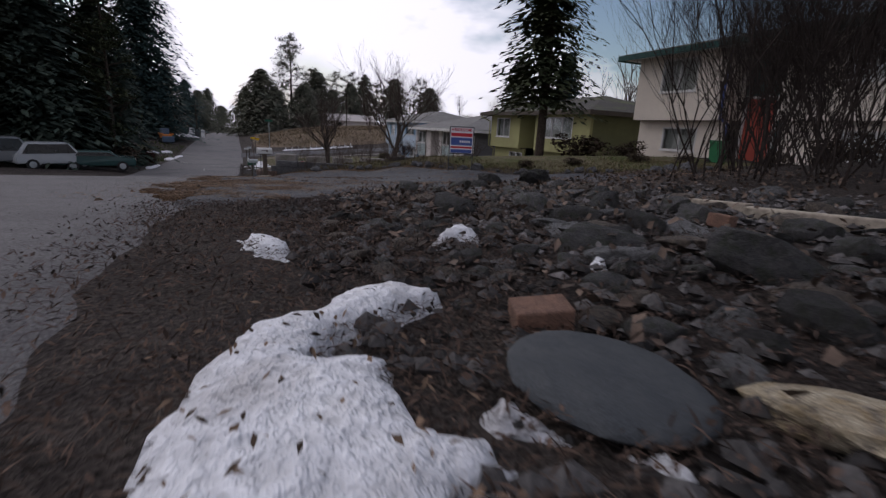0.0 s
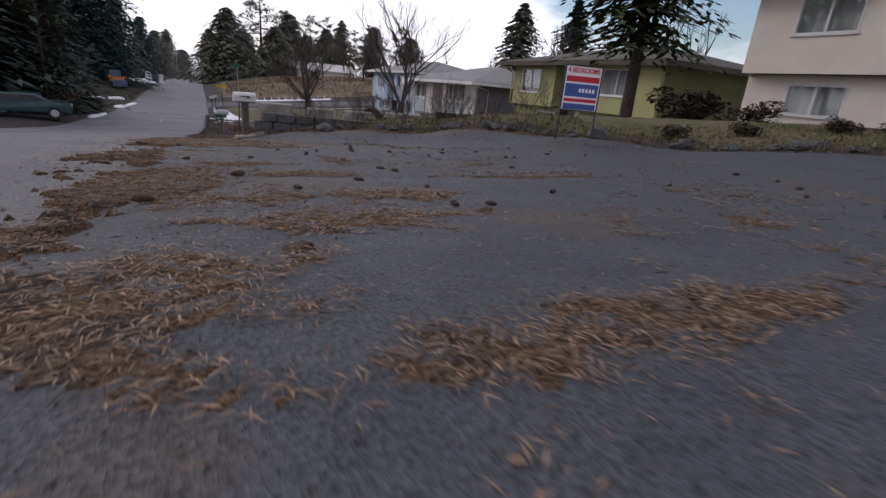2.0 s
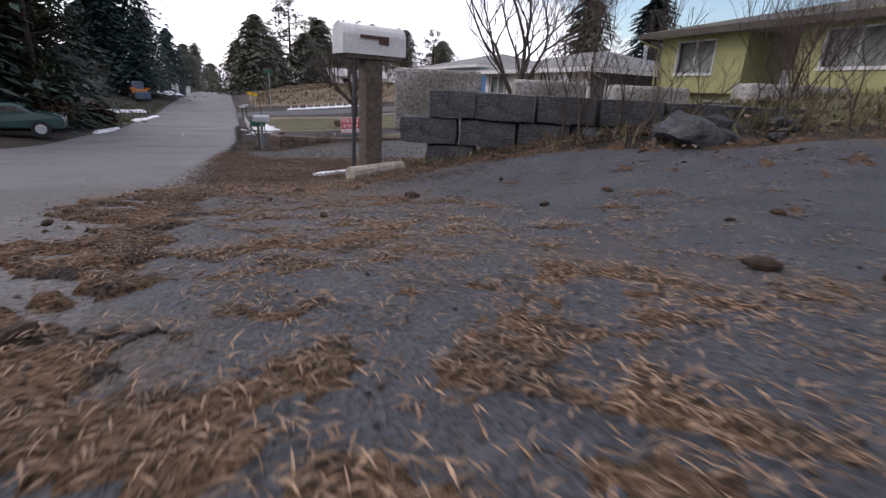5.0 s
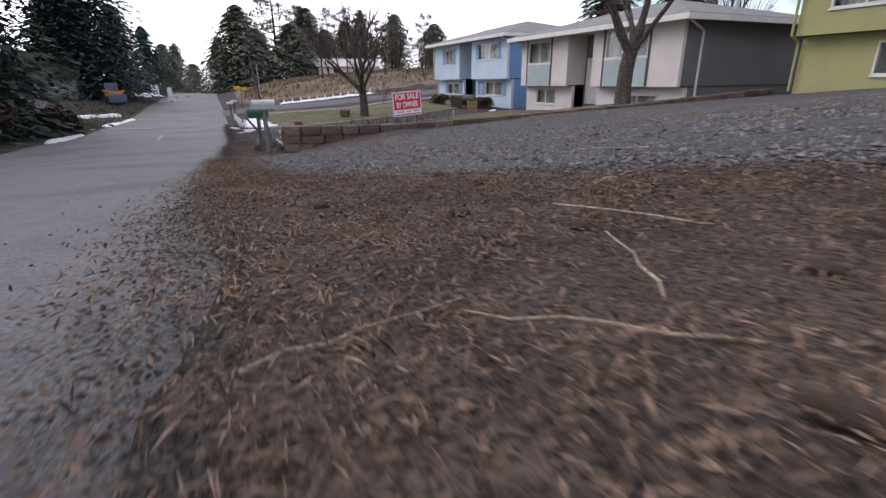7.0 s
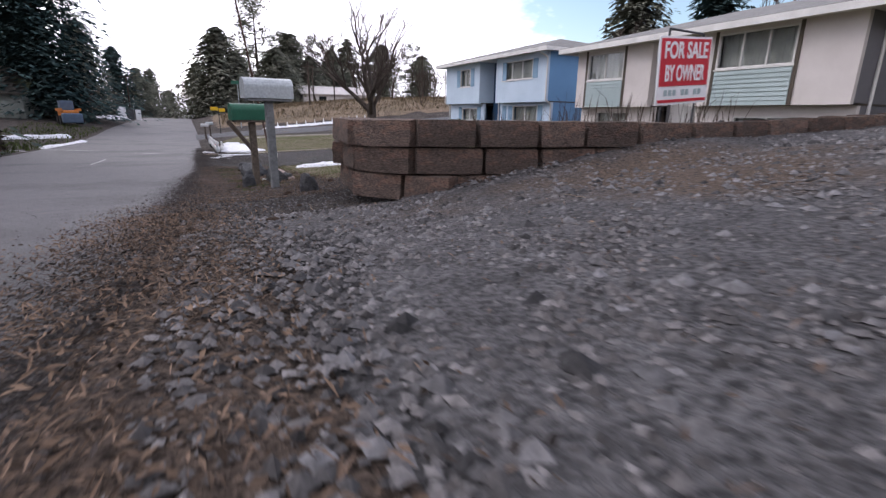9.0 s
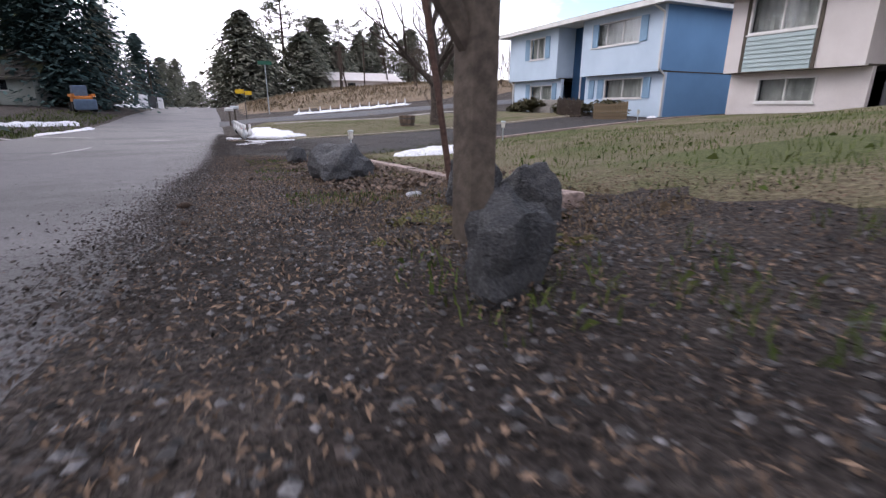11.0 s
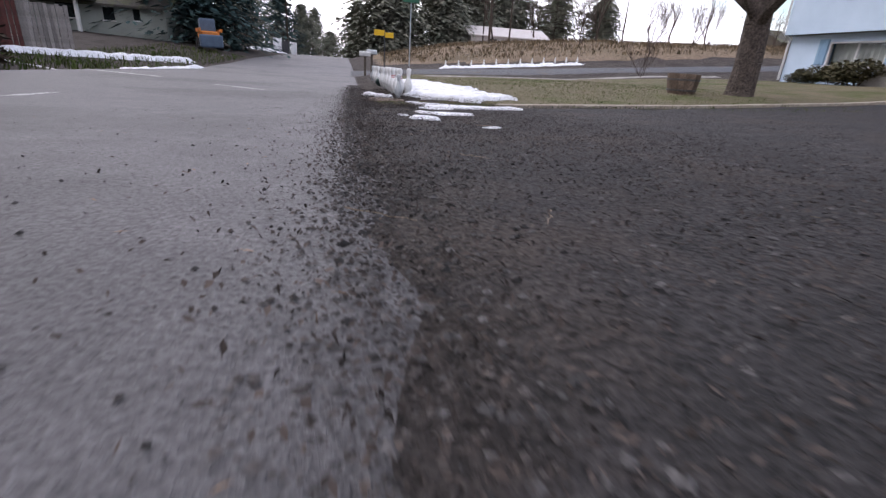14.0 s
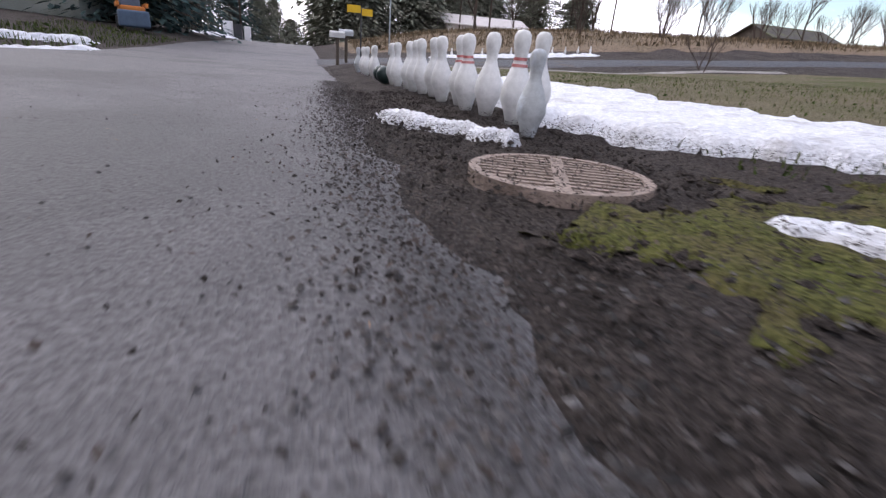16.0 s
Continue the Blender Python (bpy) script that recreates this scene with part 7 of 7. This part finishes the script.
X, Y = spread(3600, 0.6, 4.5, 2.4, 6.6, 80, lambda x, y: (y < np.interp(x, [0.7, 0.9, 1.0, 2.1, 5.0], [5.4, 5.7, 6.0, 6.1, 6.9])) * np.clip((y - 3.2) * 0.8, 0.25, 1))
scatter("dead_leaves", "curled tan dead leaves among the stones", X, Y, (0.02, 0.055), (0.012, 0.03), "dead_leaf", 81, 0.5, 0.03)
X, Y = spread(1800, 0.9, 1.9, 37.2, 41.2, 82)
scatter("dead_leaves", "brown dead leaves along the lawn edging", X, Y, (0.02, 0.05), (0.012, 0.03), "dead_leaf", 83, 0.45, 0.012)
X, Y = spread(5200, 2.0, 11.0, 10.3, 19.6, 84, lambda x, y: np.exp(-np.abs(y - foot(x) - 0.15) * 2.2))
scatter("dead_leaves", "brown leaves blown against the foot of the bank", X, Y, (0.03, 0.08), (0.015, 0.04), "dead_leaf", 85, 0.5, 0.035)
X, Y = spread(190000, 0.0, 2.4, 33.0, 54.0, 8, lambda x, y: np.exp(-np.maximum(x - 1.4, 0) * 0.9) * np.where(y > 43.5, 0.0, 1.0) * np.clip((x - np.interp(y, [34, 41, 50, 54], [-0.05, 0.1, 0.2, 0.35])) * 5, 0.02, 1))
scatter("leaf_litter", "dark crumbled leaves and twigs on the verge", X, Y, (0.005, 0.022), (0.002, 0.007), "leaf_bit", 9, 0.4, 0.006)
X, Y = spread(70000, 0.1, 2.4, 43.2, 54.0, 65, lambda x, y: np.exp(-np.maximum(x - 1.4, 0) * 0.9) * np.clip((x - np.interp(y, [43, 50, 54], [0.12, 0.2, 0.35])) * 5, 0.02, 1))
scatter("leaf_litter", "black crumbs of leaves on the dark driveway", X, Y, (0.005, 0.022), (0.002, 0.007), "leaf_dark", 66, 0.4, 0.02)
X, Y = spread(60000, -0.3, 1.7, 2.2, 6.6, 72, lambda x, y: (y < np.interp(x, [0.3, 0.56, 0.8, 1.0, 2.1], [5.12, 5.35, 5.6, 6.05, 6.15])) * np.clip((x + 0.35) * 3, 0, 1) * np.exp(-np.maximum(x - 0.7, 0) * 1.5) * (0.4 + 0.6 * patches(0.3, -0.2, 5)(x, y)))
scatter("needle_litter", "dull brown needles and stems on the soil", X, Y, (0.012, 0.04), (0.0015, 0.004), "leaf_damp_shaded", 73, 0.4, 0.012)
X, Y = spread(170, 0.1, 0.4, 2.3, 3.0, 67)
scatter("leaf_litter", "dark leaf scraps on the melting snow", X, Y, (0.006, 0.022), (0.003, 0.009), "leaf_bit", 68, 0.5, 0.045)
X, Y = spread(6000, -5.5, 0.3, 1, 56, 10, lambda x, y: np.exp(np.minimum(x, 0) * 0.9))
scatter("leaf_litter", "scattered needles on the worn asphalt", X, Y, (0.010, 0.03), (0.0015, 0.004), "needle", 11, 0.15, 0.012)


X, Y = spread(150000, -0.5, 0.6, 29, 56, 76, lambda x, y: np.exp(-np.abs(x - np.interp(y, [29, 33, 39.5, 41.5, 44, 52, 56], [-0.08, 0.0, 0.05, 0.2, 0.27, 0.28, 0.34])) * 8) * (0.55 + 0.45 * patches(0.25, -0.1, 13)(x, y)))
scatter("road_edge_crumbs", "dark crumbs and leaf bits along the road edge", X, Y, (0.004, 0.018), (0.003, 0.011), "leaf_dark", 77, 0.4, 0.014)


def pebbles(name, label, X, Y, size, mat, seed, lift=0.0):
    """Many small angular stones as one piece of stuff."""
    rs = np.random.RandomState(seed)
    n = len(X)
    s = size[0] + (size[1] - size[0]) * rs.rand(n) ** 2.2
    Z = height(X, Y) + lift + s * 0.15
    corner = np.array([(1, 0, 0), (0.2, 1, 0), (-1, 0.15, 0), (-0.1, -1, 0), (0.1, 0.05, 0.8), (0, 0, -0.7)])
    V = corner[None] * (1 + rs.uniform(-0.35, 0.35, (n, 6, 3))) * s[:, None, None] * np.array([1, 0.8, 0.7])
    a = rs.uniform(0, 6.28, n)
    c, d = np.cos(a)[:, None], np.sin(a)[:, None]
    V = np.stack([V[..., 0] * c - V[..., 1] * d + X[:, None], V[..., 0] * d + V[..., 1] * c + Y[:, None], V[..., 2] + Z[:, None]], -1).reshape(-1, 3)
    f = np.array([(0, 1, 4), (1, 2, 4), (2, 3, 4), (3, 0, 4), (1, 0, 5), (2, 1, 5), (3, 2, 5), (0, 3, 5)])
    F = (f[None] + (np.arange(n) * 6)[:, None, None]).reshape(-1, 3).tolist()
    ob = link_mesh(name, V.tolist(), F, M[mat])
    return tagged(ob, label, "gravel", "", "stuff")


X, Y = spread(120000, 0.1, 7.0, 21.5, 31.6, 12, lambda x, y: np.clip((x - gravel_line(y) + 0.25) * 2.5, 0, 1), 1.6)
pebbles("gravel", "loose grey and brown gravel", X, Y, (0.004, 0.017), "pebble", 13, 0.016)
X, Y = spread(6500, 0.2, 4.5, 22.0, 31.5, 86, lambda x, y: np.clip((x - gravel_line(y) + 0.1) * 2.5, 0, 1), 1.5)
pebbles("gravel", "larger dark broken stones in the gravel", X, Y, (0.012, 0.032), "rock_gravel", 87, 0.016)
X, Y = spread(20000, 0.05, 1.6, 31.4, 44.0, 14)
pebbles("gravel", "fine dark gravel on the verge", X, Y, (0.003, 0.012), "pebble_dark", 15, 0.004)
X, Y = spread(13000, 0.08, 1.3, 31.6, 40.5, 92, lambda x, y: 0.35 + 0.65 * patches(0.5, -0.1, 15)(x, y))
pebbles("gravel", "grey and pale gravel worked into the verge", X, Y, (0.003, 0.011), "rock_gravel", 93, 0.006)
X, Y = spread(30000, 0.2, 5.0, 43.5, 51.5, 16, None, 1.3)
pebbles("gravel", "dark packed gravel of the driveway", X, Y, (0.003, 0.012), "pebble_dark", 17, 0.018)
X, Y = spread(22000, -4.5, 0.35, 1, 56, 18, lambda x, y: np.exp(np.minimum(x, 0) * 1.1) + 0.10)
pebbles("gravel", "grit and loose crumbs on the asphalt", X, Y, (0.002, 0.008), "pebble_dark", 19, 0.008)
rs = np.random.RandomState(90)
Y = rs.uniform(20, 58, 60000)
X = np.interp(Y, [20, 24, 30, 34, 39.5, 41.5, 44, 51, 52, 58], [-0.12, -0.12, -0.08, 0.03, 0.05, 0.2, 0.27, 0.26, 0.25, 0.38]) + rs.normal(0.0, 0.085, 60000)
pebbles("gravel", "brown-grey grit over the crumbling road edge", X, Y, (0.002, 0.008), "edge_grit", 91, 0.008)
X, Y = spread(14000, -0.2, 6, 5.5, 19.3, 20)
pebbles("gravel", "grit on the old driveway", X, Y, (0.002, 0.007), "pebble_dark", 21, 0.022)
X, Y = spread(5200, 0.3, 3.2, 2.0, 6.2, 22, lambda x, y: (y < np.interp(x, [0.3, 0.56, 0.8, 1.0, 2.1], [5.12, 5.3, 5.55, 6.0, 6.1])) * 1.0)
pebbles("gravel", "broken stones filling the rock bed", X, Y, (0.008, 0.035), "pebble_dark", 23, 0.006)
X, Y = spread(1500, 0.9, 3.4, 3.0, 6.2, 74, lambda x, y: (y < np.interp(x, [0.9, 1.0, 2.1, 3.4], [5.5, 5.9, 6.0, 6.2])) * 1.0)
pebbles("gravel", "pale broken chips between the rocks", X, Y, (0.010, 0.034), "pebble", 75, 0.01)
X, Y = spread(2600, 0.42, 1.3, 50.4, 56, 24)
pebbles("soil_clods", "dark clods of turned soil", X, Y, (0.005, 0.022), "soil", 25, 0.0)


def blades(name, label, X, Y, tall, wide, mat, seed, lean=0.5, category="grass", lift=0.0):
    rs = np.random.RandomState(seed)
    n = len(X)
    a, b = rs.uniform(0, 6.28, n), rs.uniform(0, 6.28, n)
    H = rs.uniform(*tall, n)
    W = rs.uniform(*wide, n) / 2
    l = np.abs(rs.normal(0, lean, n))
    Z = height(X, Y) + lift - 0.01
    dx, dy = np.cos(a) * np.sin(l) * H, np.sin(a) * np.sin(l) * H
    wx, wy = np.cos(b) * W, np.sin(b) * W
    V = np.stack([np.stack([X - wx, Y - wy, Z], 1), np.stack([X + wx, Y + wy, Z], 1), np.stack([X + dx * 0.4 + wx * 0.7, Y + dy * 0.4 + wy * 0.7, Z + H * 0.6], 1), np.stack([X + dx, Y + dy, Z + H * np.cos(l)], 1), np.stack([X + dx * 0.4 - wx * 0.7, Y + dy * 0.4 - wy * 0.7, Z + H * 0.6], 1)], 1).reshape(-1, 3)
    k = np.arange(n) * 5
    F = np.stack([k, k + 1, k + 2, k + 3, k + 4], 1).tolist()
    return tagged(link_mesh(name, V.tolist(), F, M[mat]), label, category, "", "stuff")


def bank(x, y):
    line = foot(x)
    return ((y > line) & (y < line + 3.2) & (y < 20.3)).astype(float)


X, Y = spread(52000, 1.3, 12, 10.3, 22, 30, bank)
blades("dry_grass", "tufts of long dry grass on the bank", X, Y, (0.03, 0.15), (0.004, 0.010), "bank_grass", 31, 0.8)
X, Y = spread(20000, 2.5, 14, 10.8, 21.5, 32, lambda x, y: bank(x, y - 0.6))
blades("lawn_grass", "short grass on the bank", X, Y, (0.03, 0.09), (0.004, 0.008), "green_grass", 33, 0.5, lift=0.02)
X, Y = spread(24000, 1.9, 9, 32.0, 44.0, 34, lambda x, y: (inside(x, y, [(2.0, 32.5), (8, 31.5), (9, 45), (2.3, 42.6)]) * (0.4 + 0.6 * patches(1.2, 0.1, 3)(x, y))))
blades("lawn_grass", "thin winter lawn with green tufts", X, Y, (0.02, 0.07), (0.004, 0.008), "green_grass", 35, 0.6, lift=0.012)
X, Y = spread(9000, 1.5, 9, 51, 62, 36)
blades("lawn_grass", "thin mossy lawn around the snow", X, Y, (0.02, 0.06), (0.005, 0.010), "green_grass", 37, 0.6, lift=0.012)
X, Y = spread(9000, 0.7, 1.6, 35.8, 39.4, 70, lambda x, y: 0.25 + 0.75 * patches(0.5, 0.0, 19)(x, y))
blades("dry_grass", "matted dry grass on the verge", X, Y, (0.010, 0.035), (0.0015, 0.0035), "stalk", 71, 1.25, lift=0.012)
X, Y = spread(14000, 0.6, 2.2, 34.5, 43, 38, patches(0.6, 0.15, 9))
blades("lawn_grass", "low grass among verge moss", X, Y, (0.015, 0.05), (0.003, 0.006), "green_grass", 39, 0.6, lift=0.008)
X, Y = spread(30000, 3, 75, 80, 112, 40, lambda x, y: inside(x, y, [(3, 85), (10, 81), (30, 81.5), (80, 84), (80, 112), (4, 112)]) * (0.4 + 0.6 * patches(4.0, 0.0, 3)(x, y)))
blades("field_grass", "tall dry straw grass over the hillside", X, Y, (0.2, 0.6), (0.02, 0.07), "stalk", 41, 0.7)
X, Y = spread(2500, -12.5, -7.2, 56, 84, 42)
blades("verge_grass", "tufts of dull grass on the far verge", X, Y, (0.08, 0.3), (0.02, 0.05), "green_grass", 43, 0.5)
X, Y = spread(420, 2.0, 4.6, 31.6, 33.2, 44)
blades("dry_weeds", "dead flower stalks behind the wall", X, Y, (0.10, 0.42), (0.004, 0.010), "twig", 45, 0.35)

# underbrush below the roadside wood and on the hill
for k, (x, y, s) in enumerate([(-8.6, 47, 1.6), (-9.6, 50, 2.0), (-8.4, 57.6, 1.5), (-8.2, 53, 1.2), (-10.2, 45.5, 1.4), (-12, 48, 1.8), (-11.5, 53, 1.8), (-14.5, 53, 2.0), (-17, 58, 1.8), (-16, 45, 2.0), (-18, 55, 2.2)]):
    bush("brush", "dense dark underbrush below the conifers", on(x, y), s, 420 + k, "shrub", 1500, 0.9, "underbrush")
for k in range(16):
    rnd = random.Random(450 + k)
    x, y = 24 + 3.2 * k + rnd.uniform(-1.5, 1.5), 84 + rnd.uniform(0, 9) + 0.25 * k
    bare_tree("brush_clump", "leafless reddish brush on the hillside", on(x, y), rnd.uniform(1.1, 1.7), 0.05, 4, 460 + k, 0.5, 0.4, "twig", stems=4, category="shrub", group="hillside brush", split=9)
for k in range(7):
    rnd = random.Random(480 + k)
    bare_tree("brush_clump", "leafless brown brush beside the street", on(-9.5 - rnd.uniform(0, 4), 99 + 4 * k), rnd.uniform(1.0, 1.6), 0.05, 4, 481 + k, 0.5, 0.4, "twig", stems=4, category="shrub", group="roadside brush", split=9)

# fallen sticks and pine cones
CLODS = kinds(3, 720, "cone", flat=0.6, rough=0.5)
for k, (x, y, sz) in enumerate([(0.22, 21.75, 0.035), (0.62, 21.45, 0.042), (0.75, 22.6, 0.02), (0.55, 23.4, 0.025), (1.5, 24.6, 0.03), (0.95, 26.9, 0.035), (1.35, 27.0, 0.025), (0.3, 8.7, 0.03), (1.0, 9.1, 0.03), (0.1, 15.3, 0.035), (-0.3, 14.7, 0.045), (0.35, 14.9, 0.035)]):
    stone("soil_clod", on(x, y, 0.022), (sz * 1.2, sz, sz * 0.8), CLODS[k % 3], None, "dark crumbly clod of earth on the litter", "earth clods", 50 * k, category="soil")
rnd = random.Random(31)
STICKS = []
for k in range(6):
    bm = bmesh.new()
    prev = None
    for q in range(7):
        c, r = Vector((-0.5 + q / 6, rnd.uniform(-0.05, 0.05), rnd.uniform(0.0, 0.03))), 0.012 * 0.86 ** q
        ring = [bm.verts.new(c + Vector((0, r * math.cos(6.2832 * j / 5), r * math.sin(6.2832 * j / 5)))) for j in range(5)]
        if prev:
            for j in range(5):
                bm.faces.new((prev[j], prev[(j + 1) % 5], ring[(j + 1) % 5], ring[j]))
        prev = ring
    me = bpy.data.meshes.new("stick")
    bm.to_mesh(me)
    bm.free()
    me.materials.append(M["stick"])
    STICKS.append(me)
spots = [(0.72, 21.5, 0.32, 115), (0.42, 21.6, 0.26, 70), (1.05, 22.1, 0.22, 165), (0.9, 21.9, 0.18, 20), (0.3, 21.9, 0.30, 55), (1.7, 22.0, 0.35, 140), (0.0, 11.62, 0.34, 12), (0.14, 11.80, 0.30, 2), (-0.08, 11.48, 0.26, 42), (0.08, 11.57, 0.20, 30), (-0.28, 11.66, 0.16, 5), (0.05, 11.68, 0.14, 140), (0.30, 11.72, 0.14, 160), (1.25, 11.33, 0.22, 170), (1.2, 12.9, 0.12, 0), (1.35, 23.6, 0.5, 20), (2.0, 24.2, 0.6, 150), (0.85, 23.0, 0.5, 120), (0.55, 22.75, 0.4, 60), (1.6, 22.7, 0.5, 160), (0.35, 22.6, 0.35, 140), (0.1, 22.75, 0.3, 10), (1.9, 15.4, 0.25, 140)]
for k in range(95):
    y = rnd.uniform(4, 52)
    x = rnd.uniform(-0.4, 3.0) if y < 31 else rnd.uniform(0.2, 1.6)
    spots.append((x, y, rnd.uniform(0.06, 0.24) * (1.5 if 19 < y < 28 else 1), rnd.uniform(0, 360)))
for x, y, s, rz in spots:
    if 36.4 < y < 38.6 and s > 0.12:
        continue
    ob = new("stick", rnd.choice(STICKS))
    ob.matrix_basis = pose(*on(x, y, 0.028 if 5.5 < y < 19.5 else 0.018), 0, 0, rz) @ Matrix.Diagonal((s, s * 0.7 if s < 0.3 else s * 0.5, min(s, 0.4), 1))
    tagged(ob, "dry pale twig lying on the ground", "stick", "fallen twigs")
bm = bmesh.new()
for q in range(7):
    f = q / 6
    r = 0.5 * math.sin(math.pi * (0.15 + 0.75 * f)) * (0.8 if q % 2 else 1.0)
    ring = [bm.verts.new((-1 + 2 * f, r * math.cos(6.2832 * k / 9), r * math.sin(6.2832 * k / 9) + 0.35)) for k in range(9)]
    if q:
        for k in range(9):
            bm.faces.new((prev[k], prev[(k + 1) % 9], ring[(k + 1) % 9], ring[k]))
    prev = ring
CONE = bpy.data.meshes.new("pine_cone")
bm.to_mesh(CONE)
bm.free()
CONE.materials.append(M["cone"])
for k in range(170):
    y = rnd.uniform(7, 19) if k < 115 else (rnd.uniform(19, 29) if k < 155 else rnd.uniform(29, 44))
    x = rnd.uniform(-0.6, 4.5) if y < 20 else rnd.uniform(0.1, 2.0)
    s = rnd.uniform(0.016, 0.036)
    ob = new("pine_cone", CONE)
    ob.matrix_basis = pose(*on(x, y, 0.022 if y < 19.5 else 0.012), 0, 0, rnd.uniform(0, 360)) @ Matrix.Scale(s, 4)
    tagged(ob, "dark fallen pine cone", "pine cone", "pine cones")

# small picket fence in front of the blue house
fence = thing("picket_fence", (0, 0, 0), "low weathered brown picket fence before the blue house", "fence")
(xa, ya), (xb, yb) = (15.1, 51.75), (14.5, 49.3)
for k in range(15):
    f = k / 14
    x, y = xa + (xb - xa) * f, ya + (yb - ya) * f
    bm = bmesh.new()
    vs = box(bm, -0.01, 0.01, -0.045, 0.045, -0.05, 0.62 + 0.12 * abs(f - 0.5), 0.004)
    picket = part("picket", bm, M["stalk"], fence)
    picket.matrix_basis = pose(*on(x, y), 0, 0, 14)
for zz in (0.2, 0.5):
    bm = bmesh.new()
    tube(bm, on(xa + 0.03, ya, zz), on(xb + 0.03, yb, zz), 0.022, 0.022, 6)
    part("rail", bm, M["stalk"], fence)
